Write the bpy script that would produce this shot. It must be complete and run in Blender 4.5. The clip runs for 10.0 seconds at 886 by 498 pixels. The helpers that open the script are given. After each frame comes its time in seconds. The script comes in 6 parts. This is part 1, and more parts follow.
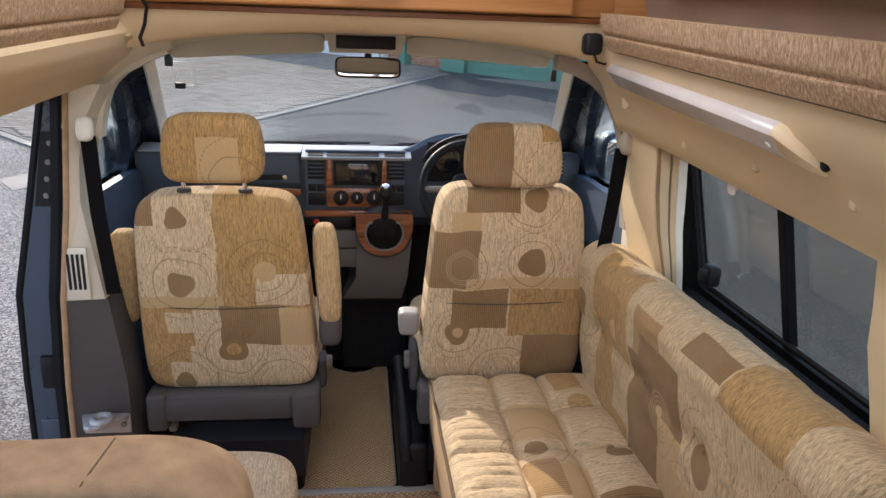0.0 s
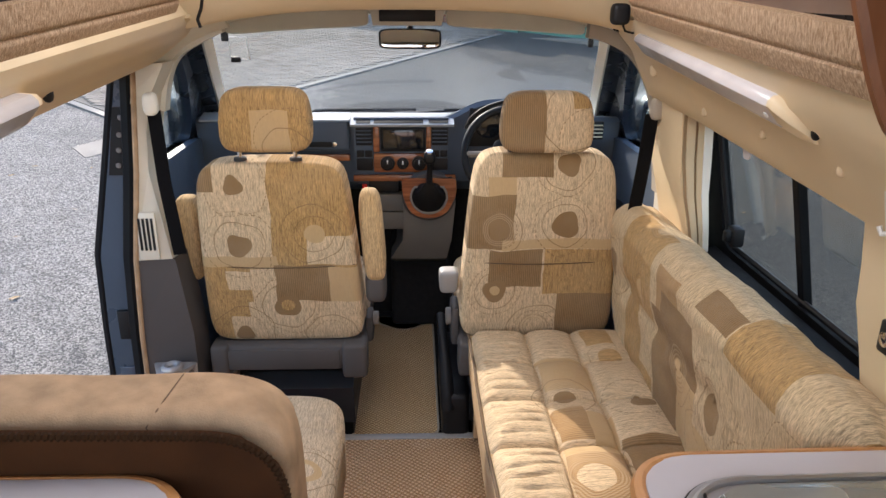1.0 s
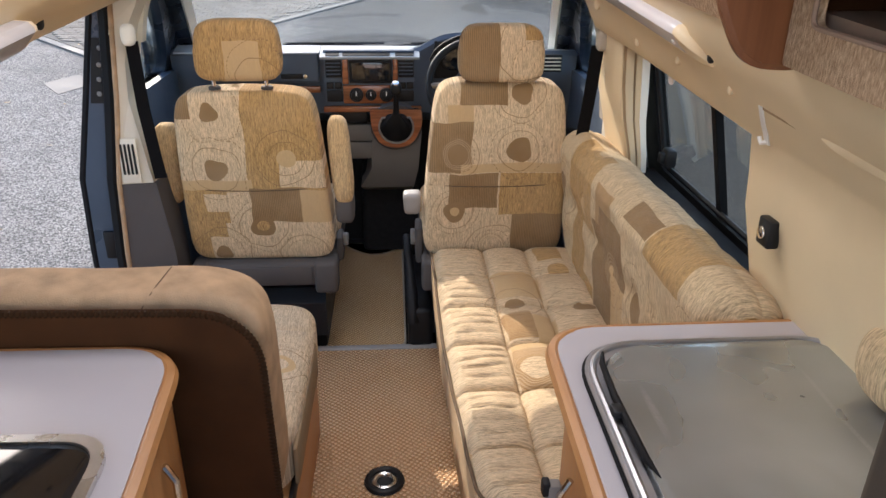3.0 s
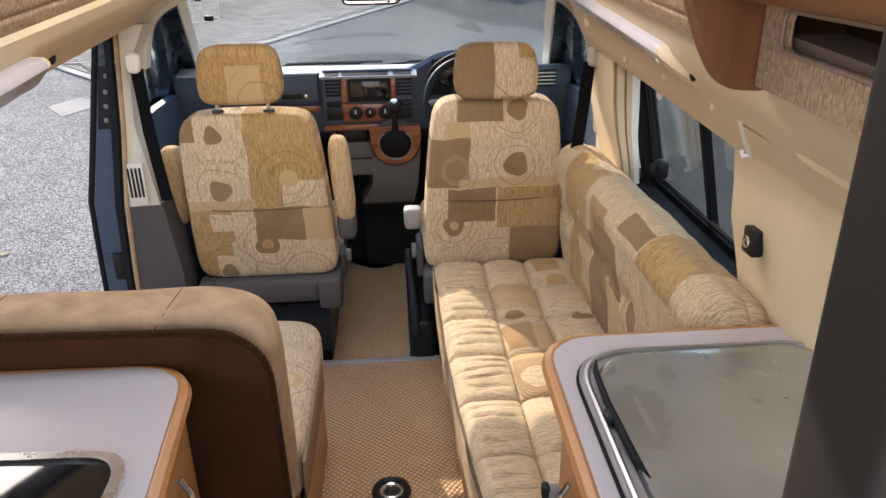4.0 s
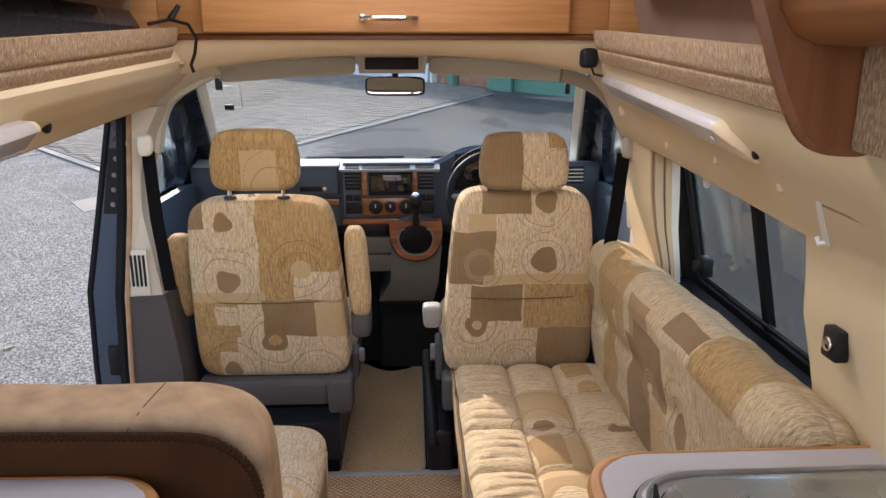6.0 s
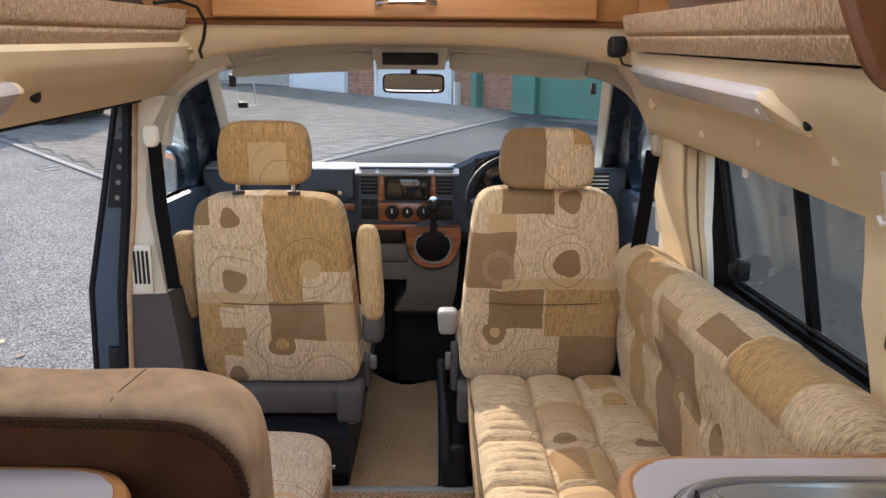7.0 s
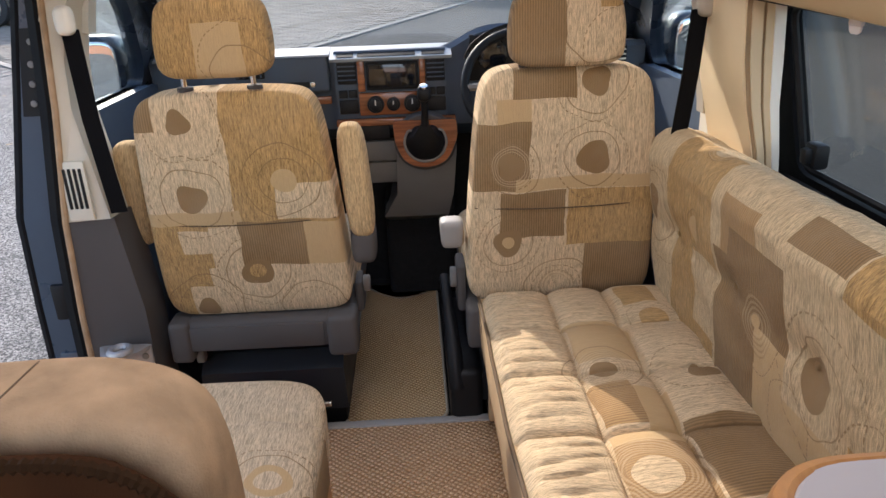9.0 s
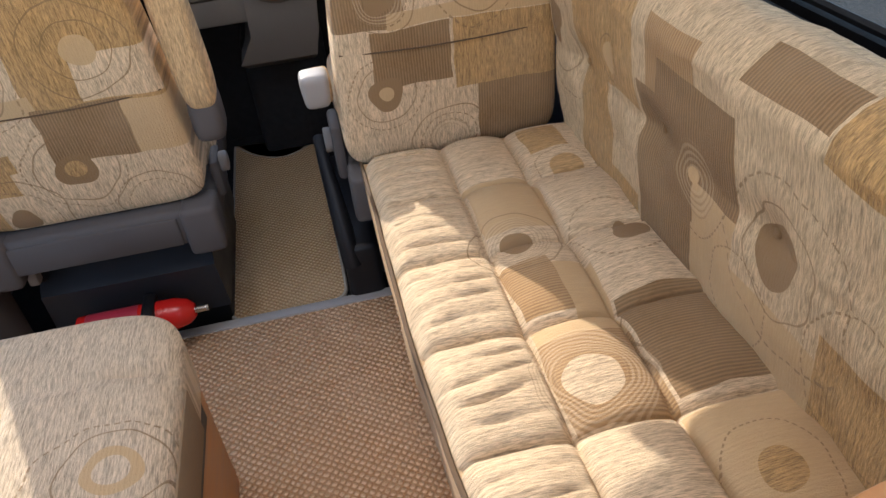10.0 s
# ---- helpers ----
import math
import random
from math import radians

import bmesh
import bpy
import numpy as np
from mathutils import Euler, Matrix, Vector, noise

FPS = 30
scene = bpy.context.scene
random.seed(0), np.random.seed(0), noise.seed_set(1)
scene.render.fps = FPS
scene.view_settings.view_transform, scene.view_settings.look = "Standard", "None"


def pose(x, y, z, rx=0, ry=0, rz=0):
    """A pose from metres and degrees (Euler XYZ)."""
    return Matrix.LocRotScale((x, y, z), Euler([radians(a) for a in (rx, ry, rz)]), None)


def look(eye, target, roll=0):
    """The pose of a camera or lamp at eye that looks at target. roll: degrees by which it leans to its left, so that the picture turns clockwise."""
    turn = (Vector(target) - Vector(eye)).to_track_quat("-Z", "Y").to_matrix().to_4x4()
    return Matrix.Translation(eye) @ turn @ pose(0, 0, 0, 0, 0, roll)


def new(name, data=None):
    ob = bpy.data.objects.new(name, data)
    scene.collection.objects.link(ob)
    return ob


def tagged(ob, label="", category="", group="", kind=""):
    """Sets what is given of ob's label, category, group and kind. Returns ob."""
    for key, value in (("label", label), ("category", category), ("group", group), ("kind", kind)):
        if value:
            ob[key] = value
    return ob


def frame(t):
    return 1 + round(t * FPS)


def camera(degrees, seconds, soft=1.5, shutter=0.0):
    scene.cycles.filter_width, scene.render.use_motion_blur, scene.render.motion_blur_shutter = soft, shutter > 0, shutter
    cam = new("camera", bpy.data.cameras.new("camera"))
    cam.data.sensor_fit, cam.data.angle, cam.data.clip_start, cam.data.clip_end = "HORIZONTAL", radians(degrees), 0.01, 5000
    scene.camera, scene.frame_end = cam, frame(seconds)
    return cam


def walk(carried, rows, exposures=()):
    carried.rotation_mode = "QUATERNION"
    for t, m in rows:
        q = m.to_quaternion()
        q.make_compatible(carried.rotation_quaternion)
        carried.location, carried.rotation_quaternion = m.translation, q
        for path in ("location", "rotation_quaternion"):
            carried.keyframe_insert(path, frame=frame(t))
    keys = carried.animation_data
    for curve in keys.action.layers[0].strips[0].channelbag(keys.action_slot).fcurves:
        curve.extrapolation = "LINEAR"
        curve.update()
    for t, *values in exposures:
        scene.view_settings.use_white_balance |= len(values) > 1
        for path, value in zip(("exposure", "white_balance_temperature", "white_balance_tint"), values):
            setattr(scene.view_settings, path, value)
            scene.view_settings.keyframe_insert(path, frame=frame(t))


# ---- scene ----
cam = camera(62.6, 10.0)
PATH = [
    (0, (-0.043, -2.223, 1.431), (0.183, -0.318, 0.865), 1.9),
    (0.5, (-0.012, -2.285, 1.476), (0.054, -0.414, 0.771), 0.6),
    (1, (0.003, -2.353, 1.474), (0.073, -0.469, 0.805), 0.3),
    (1.5, (0.023, -2.391, 1.442), (0.125, -0.674, 0.421), 0.7),
    (2, (0.039, -2.448, 1.45), (0.161, -0.723, 0.445), 0.8),
    (2.5, (0.044, -2.509, 1.464), (0.171, -0.706, 0.607), 1.1),
    (4, (0.053, -2.61, 1.518), (0.171, -0.777, 0.727), -0.8),
    (4.5, (0.052, -2.596, 1.513), (0.169, -0.733, 0.797), -1.1),
    (5, (0.049, -2.55, 1.501), (0.16, -0.644, 0.905), -1.0),
    (5.5, (0.047, -2.5, 1.479), (0.149, -0.587, 0.904), -0.6),
    (6.8, (0.062, -2.367, 1.34), (0.088, -0.413, 0.916), 0.6),
    (7, (0.066, -2.35, 1.327), (0.084, -0.401, 0.878), 0.5),
    (7.5, (0.062, -2.32, 1.303), (0.07, -0.392, 0.771), 0.3),
    (8, (0.052, -2.286, 1.304), (0.06, -0.374, 0.716), 0.3),
    (8.5, (0.025, -2.206, 1.303), (0.039, -0.313, 0.66), 0.5),
    (9, (0.024, -1.983, 1.264), (0.079, -0.124, 0.528), -2.2),
    (9.5, (0.056, -1.777, 1.218), (0.213, -0.05, 0.222), -3.5),
    (10, (0.106, -1.66, 1.219), (0.354, -0.07, 0.032), -6.3),
]
walk(cam, [(t, look(e, g, r)) for t, e, g, r in PATH], exposures=[(0, 0.85, 6850, 14), (0.5, 0.87, 6850, 14), (1.0, 1.04, 6850, 14), (2.0, 1.12, 6800, 14), (2.5, 1.00, 6800, 14), (4.0, 1.10, 6850, 14), (4.5, 1.10, 6850, 14), (5.5, 0.96, 6850, 14), (7.0, 0.87, 6850, 14), (8.0, 0.97, 6850, 14), (9.0, 0.94, 6750, 14), (10, 1.13, 6450, 14)])

# ---- light ----
XC = -0.025
SUN_AZ = -22.0
SUN_EL = 31.0
world = bpy.data.worlds.new("sky")
scene.world = world
world.use_nodes = True
wn = world.node_tree
sky = wn.nodes.new("ShaderNodeTexSky")
sky.sky_type = "NISHITA"
sky.sun_disc = False
sky.sun_elevation = radians(SUN_EL)
sky.sun_rotation = radians(SUN_AZ)
wn.links.new(sky.outputs[0], wn.nodes["Background"].inputs[0])
wn.nodes["Background"].inputs[1].default_value = 0.31
sun = new("sun", bpy.data.lights.new("sun", "SUN"))
sun.data.energy = 2.8
sun.data.angle = radians(0.55)
sun.data.color = (1.0, 0.95, 0.86)
sdir = Vector((math.sin(radians(SUN_AZ)) * math.cos(radians(SUN_EL)), math.cos(radians(SUN_AZ)) * math.cos(radians(SUN_EL)), math.sin(radians(SUN_EL))))
sun.matrix_world = look(sdir * 30, (0, 0, 0))

# daylight that falls in through the open tailgate, behind the camera
gate = new("tailgate_daylight", bpy.data.lights.new("tailgate_daylight", "AREA"))
gate.data.shape, gate.data.size, gate.data.size_y, gate.data.energy = "RECTANGLE", 1.45, 1.2, 6.0
gate.data.color = (0.95, 0.98, 1.0)
gate.matrix_world = look((XC, -2.98, 1.45), (XC, 0.0, 0.7))

# fill lamp added in an invented, unseen ceiling opening to brighten floor and cushions
roof_fill = new("added_roof_fill", bpy.data.lights.new("added_roof_fill", "AREA"))
roof_fill.data.shape, roof_fill.data.size, roof_fill.data.size_y, roof_fill.data.energy = "RECTANGLE", 0.52, 0.72, 5.5
roof_fill.data.color = (0.97, 0.98, 1.0)
roof_fill.matrix_world = Matrix.Translation((XC, -0.95, 2.0))


# ---- materials ----
class Nodes:
    """Small helper to write node trees briefly."""

    def __init__(self, name):
        self.mat = bpy.data.materials.new(name)
        self.mat.use_nodes = True
        self.t = self.mat.node_tree
        self.b = self.t.nodes["Principled BSDF"]
        self.geo = self.t.nodes.new("ShaderNodeNewGeometry")
        self.pos = self.geo.outputs["Position"]

    def add(self, kind, **props):
        n = self.t.nodes.new(kind)
        for k, v in props.items():
            setattr(n, k, v)
        return n

    def put(self, socket, v):
        if isinstance(v, bpy.types.NodeSocket):
            self.t.links.new(v, socket)
        else:
            socket.default_value = v

    def math(self, op, a, b=0.0, c=0.0):
        n = self.add("ShaderNodeMath", operation=op)
        for s, v in zip(n.inputs, (a, b, c)):
            self.put(s, v)
        return n.outputs[0]

    def vec(self, op, a, b=(0, 0, 0)):
        n = self.add("ShaderNodeVectorMath", operation=op)
        self.put(n.inputs[0], a)
        self.put(n.inputs[1], b)
        return n.outputs["Value"] if op in ("LENGTH", "DISTANCE", "DOT_PRODUCT") else n.outputs[0]

    def scale(self, v, s):
        return self.vec("MULTIPLY", v, s if isinstance(s, tuple) else (s, s, s))

    def noise(self, vec, scale=5.0, detail=3.0, rough=0.5):
        n = self.add("ShaderNodeTexNoise")
        self.put(n.inputs["Vector"], vec)
        n.inputs["Scale"].default_value, n.inputs["Detail"].default_value, n.inputs["Roughness"].default_value = scale, detail, rough
        return n.outputs[0]

    def ramp(self, f, lo, hi, a=0.0, b=1.0):
        n = self.add("ShaderNodeMapRange")
        for s, v in zip(n.inputs, (f, lo, hi, a, b)):
            self.put(s, v)
        return n.outputs[0]

    def mix(self, f, a, b, blend="MIX"):
        n = self.add("ShaderNodeMix", data_type="RGBA", blend_type=blend)
        self.put(n.inputs[0], f)
        self.put(n.inputs[6], a if isinstance(a, bpy.types.NodeSocket) else (*a, 1))
        self.put(n.inputs[7], b if isinstance(b, bpy.types.NodeSocket) else (*b, 1))
        return n.outputs[2]

    def bump(self, h, strength=0.3, dist=0.002):
        n = self.add("ShaderNodeBump")
        n.inputs["Strength"].default_value, n.inputs["Distance"].default_value = strength, dist
        self.put(n.inputs["Height"], h)
        self.put(self.b.inputs["Normal"], n.outputs[0])

    def done(self, color=None, rough=0.5, metal=0.0, spec=0.5):
        if color is not None:
            self.put(self.b.inputs["Base Color"], color if isinstance(color, bpy.types.NodeSocket) else (*color, 1))
        self.put(self.b.inputs["Roughness"], rough)
        self.put(self.b.inputs["Metallic"], metal)
        self.b.inputs["Specular IOR Level"].default_value = spec
        return self.mat


def plain(name, color, rough=0.5, metal=0.0, spec=0.5, vary=0.18, size=9.0, grain=0.08, gsize=900.0):
    """A painted, moulded or metal surface with faint blotches and fine grain."""
    n = Nodes(name)
    big = n.noise(n.pos, size, 4)
    col = n.mix(n.ramp(big, 0.3, 0.7), [c * (1 - vary) for c in color], [min(1, c * (1 + vary)) for c in color])
    fine = n.noise(n.pos, gsize, 2)
    n.bump(fine, grain, 0.001)
    r = n.ramp(big, 0.3, 0.7, rough * 0.85, min(1, rough * 1.15))
    return n.done(col, r, metal, spec)


LIGHT = (0.61, 0.455, 0.285)
TAN = (0.53, 0.36, 0.185)
OCHRE = (0.44, 0.265, 0.105)
DARK = (0.215, 0.13, 0.06)


def cloth(name, axes, rects=(), blobs=(), rings=(), medals=(), base=LIGHT, along=2, coarse=1.0, fold=False):
    """Woven patchwork upholstery. axes: which world axes run across and up the cloth. rects: (u0, v0, u1, v1, kind), kinds:
    0 pale, 1 plain tan, 2 ochre, 3 brown ribbed, 4 khaki ribbed. blobs: (u, v, r, kind). rings: (u, v, r, dashes).
    medals: (u, v, r0, r1, turns), a patch of fine concentric stitching."""
    n = Nodes(name)
    sep = n.add("ShaderNodeSeparateXYZ")
    n.put(sep.inputs[0], n.pos)
    wob = n.noise(n.pos, 11.0, 1)
    com = n.add("ShaderNodeCombineXYZ")
    n.put(com.inputs[0], sep.outputs[axes[0]])
    n.put(com.inputs[1], n.math("ADD", sep.outputs[2], n.math("SUBTRACT", sep.outputs[0], 0.615)) if fold else sep.outputs[axes[1]])
    uv = com.outputs[0]
    s = [760.0 / coarse, 760.0 / coarse, 1.0]
    s[along] = 60.0 / coarse
    fine = n.noise(n.scale(uv, tuple(s)), 1.0, 3, 0.65)
    broad = n.noise(n.scale(uv, tuple(c * 0.30 if c > 1 else c for c in s)), 1.0, 3, 0.6)
    streak = n.math("ADD", n.math("MULTIPLY", fine, 0.62), n.math("MULTIPLY", broad, 0.38))
    rib = n.math("SINE", n.math("ADD", n.math("MULTIPLY", sep.outputs[axes[0] if along == 1 else axes[1]], 1050.0 / coarse), n.math("MULTIPLY", wob, 1.5)))
    pale = n.mix(n.ramp(streak, 0.38, 0.58), [c * 0.48 for c in base], [min(1, c * 1.27) for c in base])
    ochre = n.mix(n.ramp(streak, 0.40, 0.60), [c * 0.5 for c in OCHRE], [c * 1.35 for c in OCHRE])
    tan = n.mix(n.ramp(streak, 0.2, 0.8), [c * 0.80 for c in TAN], [c * 1.16 for c in TAN])
    brown = n.mix(n.ramp(n.math("ADD", rib, n.math("MULTIPLY", n.math("SUBTRACT", streak, 0.5), 5.0)), -1.2, 1.2), [c * 0.78 for c in DARK], [c * 1.45 for c in DARK])
    khaki = n.mix(n.ramp(n.math("ADD", rib, n.math("MULTIPLY", n.math("SUBTRACT", streak, 0.5), 5.0)), -1.2, 1.2), [c * 1.25 for c in DARK], [c * 2.15 for c in DARK])
    kinds = (pale, tan, ochre, brown, khaki)
    ragged = n.add("ShaderNodeTexNoise")
    n.put(ragged.inputs["Vector"], n.scale(uv, 9.0))
    ragged.inputs["Scale"].default_value, ragged.inputs["Detail"].default_value = 1.0, 1.0
    edge = n.scale(n.vec("SUBTRACT", ragged.outputs[1], (0.5, 0.5, 0.5)), 0.022)
    woven = n.vec("ADD", uv, edge)
    col = pale
    for u0, v0, u1, v1, kind in rects:
        d = n.vec("ABSOLUTE", n.vec("SUBTRACT", woven, ((u0 + u1) / 2, (v0 + v1) / 2, 0)))
        d = n.vec("SUBTRACT", d, (abs(u1 - u0) / 2, abs(v1 - v0) / 2, 0))
        sp = n.add("ShaderNodeSeparateXYZ")
        n.put(sp.inputs[0], d)
        m = n.math("LESS_THAN", n.math("MAXIMUM", sp.outputs[0], sp.outputs[1]), 0.0)
        col = n.mix(m, col, kinds[kind])
    for u, v, r, dashes in rings:
        q = n.vec("SUBTRACT", uv, (u, v, 0))
        dist = n.math("ADD", n.vec("LENGTH", q), n.math("MULTIPLY", n.math("SUBTRACT", wob, 0.5), r * 0.45))
        m = n.math("LESS_THAN", n.math("ABSOLUTE", n.math("SUBTRACT", dist, r)), 0.0014 * coarse)
        if dashes:
            sp = n.add("ShaderNodeSeparateXYZ")
            n.put(sp.inputs[0], q)
            a = n.math("ARCTAN2", sp.outputs[1], sp.outputs[0])
            m = n.math("MULTIPLY", m, n.math("GREATER_THAN", n.math("SINE", n.math("MULTIPLY", a, float(dashes) * 1.6)), -0.3))
        col = n.mix(n.math("MULTIPLY", m, 0.72), col, DARK)
    for u, v, r0, r1, turns in medals:
        q = n.vec("SUBTRACT", uv, (u, v, 0))
        dist = n.math("ADD", n.vec("LENGTH", q), n.math("MULTIPLY", n.math("SUBTRACT", wob, 0.5), r1 * 0.5))
        inside = n.math("MULTIPLY", n.math("GREATER_THAN", dist, r0), n.math("LESS_THAN", dist, r1))
        thread = n.math("SINE", n.math("ADD", n.math("MULTIPLY", dist, 2 * math.pi * turns / (r1 - r0)), n.math("MULTIPLY", fine, 3.0)))
        col = n.mix(n.math("MULTIPLY", inside, n.ramp(thread, -0.2, 0.5, 0.0, 0.38)), col, [c * 1.0 for c in base])
        col = n.mix(n.math("MULTIPLY", inside, n.ramp(thread, -0.3, -0.8, 0.0, 0.34)), col, [c * 1.1 for c in DARK])
    for u, v, r, kind in blobs:
        q = n.vec("SUBTRACT", uv, (u, v, 0))
        qs = n.add("ShaderNodeSeparateXYZ")
        n.put(qs.inputs[0], q)
        turn = n.math("ARCTAN2", qs.outputs[1], qs.outputs[0])
        lobe = n.math("MULTIPLY", n.math("SINE", n.math("ADD", n.math("MULTIPLY", turn, 3.0), 40.0 * u + 9.0 * v)), (0.10 if kind == 3 else 0.03) * r)
        dist = n.math("ADD", n.math("ADD", n.vec("LENGTH", q), lobe), n.math("MULTIPLY", n.math("SUBTRACT", wob, 0.5), r * 0.9))
        m = n.math("LESS_THAN", dist, r)
        flat = n.mix(0.5, [c * 1.05 for c in DARK], [c * 1.3 for c in DARK]) if kind == 3 else kinds[kind]
        col = n.mix(m, col, flat)
    soft = n.noise(n.pos, 6.0, 3)
    col = n.mix(n.ramp(soft, 0.35, 0.7, 0.0, 0.22), col, [c * 0.8 for c in base])
    nap = n.noise(n.pos, 700.0 / coarse, 2)
    n.bump(n.math("ADD", n.math("MULTIPLY", streak, 0.8), n.math("ADD", nap, n.math("MULTIPLY", rib, 0.08))), 0.9, 0.0022)
    n.b.inputs["Sheen Weight"].default_value = 0.08
    n.b.inputs["Sheen Roughness"].default_value = 0.5
    return n.done(col, 0.95, 0, 0.15)


def bobbly(name):
    """Coarse woven fabric with short upright slubs."""
    n = Nodes(name)
    slub = n.noise(n.scale(n.pos, (260.0, 260.0, 75.0)), 1.0, 3, 0.7)
    big = n.noise(n.pos, 8.0, 3)
    col = n.mix(n.ramp(slub, 0.38, 0.64), (0.31, 0.20, 0.12), (0.60, 0.435, 0.29))
    col = n.mix(n.ramp(big, 0.4, 0.7, 0.0, 0.2), col, (0.40, 0.26, 0.15))
    n.bump(slub, 1.0, 0.004)
    return n.done(col, 0.95, 0, 0.1)


def wood(name, dark, light, along=0, gloss=0.35):
    n = Nodes(name)
    s = [60.0, 60.0, 60.0]
    s[along] = 3.0
    g = n.noise(n.scale(n.pos, tuple(s)), 1.0, 5, 0.65)
    big = n.noise(n.pos, 5.0, 2)
    col = n.mix(n.ramp(g, 0.3, 0.72), dark, light)
    col = n.mix(n.ramp(big, 0.35, 0.7, 0, 0.25), col, dark)
    n.bump(g, 0.06, 0.001)
    return n.done(col, n.ramp(g, 0.3, 0.7, gloss, gloss + 0.12), 0, 0.5)


def carpet(name, a, b, size):
    """Looped sisal-like carpet with rows of small knots."""
    n = Nodes(name)
    mp = n.add("ShaderNodeMapping")
    n.put(mp.inputs[0], n.pos)
    mp.inputs["Rotation"].default_value = (0, 0, radians(38))
    wob = n.noise(n.pos, 30.0, 2)
    p = mp.outputs[0]
    sp = n.add("ShaderNodeSeparateXYZ")
    n.put(sp.inputs[0], p)
    k = 2 * math.pi / size
    sx = n.math("SINE", n.math("ADD", n.math("MULTIPLY", sp.outputs[0], k), n.math("MULTIPLY", wob, 4.0)))
    sy = n.math("SINE", n.math("ADD", n.math("MULTIPLY", sp.outputs[1], k), n.math("MULTIPLY", wob, 4.0)))
    h = n.math("MULTIPLY", n.math("ADD", sx, 1.0), n.math("ADD", sy, 1.0))
    fine = n.noise(n.pos, 500.0, 2)
    col = n.mix(n.ramp(h, 0.05, 1.5), a, b)
    col = n.mix(n.ramp(fine, 0.3, 0.7, 0.0, 0.4), col, [c * 0.6 for c in a])
    stain = n.noise(n.pos, 4.0, 4)
    col = n.mix(n.ramp(stain, 0.45, 0.75, 0.0, 0.3), col, [c * 0.75 for c in b])
    n.bump(n.math("ADD", h, fine), 0.8, 0.003)
    return n.done(col, 0.95, 0, 0.1)


def asphalt(name):
    n = Nodes(name)
    sp = n.add("ShaderNodeTexVoronoi")
    n.put(sp.inputs["Vector"], n.pos)
    sp.inputs["Scale"].default_value = 105.0
    g = n.noise(n.pos, 70.0, 4, 0.75)
    wear = n.noise(n.pos, 0.55, 6, 0.65)
    mid = n.noise(n.pos, 6.0, 4, 0.6)
    chip = n.add("ShaderNodeSeparateColor")
    n.put(chip.inputs[0], sp.outputs[1])
    stone = n.mix(n.ramp(chip.outputs[0], 0.2, 1.0), (0.095, 0.09, 0.083), (0.50, 0.46, 0.41))
    col = n.mix(n.ramp(g, 0.45, 0.75, 0.0, 0.6), stone, (0.30, 0.283, 0.258))
    col = n.mix(n.ramp(wear, 0.45, 0.62, 0.0, 0.42), col, (0.07, 0.068, 0.065))
    col = n.mix(n.ramp(mid, 0.5, 0.75, 0.0, 0.3), col, (0.13, 0.125, 0.12))
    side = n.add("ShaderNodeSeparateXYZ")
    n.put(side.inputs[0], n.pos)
    # colour goes to dark grey as x rises from about -2.0 to -0.9
    darker_by_x = n.ramp(n.math("ADD", side.outputs[0], n.math("MULTIPLY", n.math("SUBTRACT", mid, 0.5), 1.5)), -2.0, -0.9, 0.0, 0.75)
    col = n.mix(darker_by_x, col, (0.045, 0.048, 0.048))
    n.bump(n.math("ADD", g, sp.outputs[0]), 0.9, 0.008)
    return n.done(col, n.ramp(wear, 0.4, 0.6, 0.95, 0.85), 0, 0.08)


def pavers(name, single_blocks):
    """Worn concrete blocks; each block has its own tone, by object or by island."""
    n = Nodes(name)
    tone = n.add("ShaderNodeObjectInfo").outputs["Random"] if single_blocks else n.geo.outputs["Random Per Island"]
    col = n.mix(tone, (0.165, 0.142, 0.118), (0.26, 0.225, 0.185))
    wear = n.noise(n.pos, 0.7, 5, 0.6)
    grit = n.noise(n.pos, 45.0, 4, 0.7)
    col = n.mix(n.ramp(wear, 0.4, 0.65, 0.0, 0.5), col, (0.27, 0.245, 0.205))
    col = n.mix(n.ramp(grit, 0.45, 0.75, 0.0, 0.4), col, (0.11, 0.10, 0.09))
    n.bump(grit, 0.6, 0.006)
    return n.done(col, 0.92, 0, 0.1)


def clear(name, tint=(1, 1, 1), gloss=0.05, haze=0.0):
    """A thin window pane: clear, with a share of true reflection that grows at a slant, and a film of dust."""
    n = Nodes(name)
    t = n.t
    tr = n.add("ShaderNodeBsdfTransparent")
    tr.inputs[0].default_value = (*tint, 1)
    gl = n.add("ShaderNodeBsdfGlossy")
    gl.inputs["Roughness"].default_value = 0.02
    fr = n.add("ShaderNodeLayerWeight")
    fr.inputs[0].default_value = 0.5
    slant = n.math("ADD", n.math("MULTIPLY", n.math("POWER", fr.outputs["Facing"], 5.0), 0.9), 0.05)
    m = n.add("ShaderNodeMixShader")
    t.links.new(slant, m.inputs[0])
    t.links.new(tr.outputs[0], m.inputs[1])
    t.links.new(gl.outputs[0], m.inputs[2])
    out = m.outputs[0]
    if haze:
        df = n.add("ShaderNodeBsdfDiffuse")
        df.inputs[0].default_value = (0.7, 0.72, 0.75, 1)
        dirt = n.noise(n.pos, 3.0, 5, 0.65)
        m2 = n.add("ShaderNodeMixShader")
        n.put(m2.inputs[0], n.ramp(dirt, 0.35, 0.8, haze * 0.2, haze))
        t.links.new(out, m2.inputs[1])
        t.links.new(df.outputs[0], m2.inputs[2])
        out = m2.outputs[0]
    t.links.new(out, t.nodes["Material Output"].inputs[0])
    return n.mat


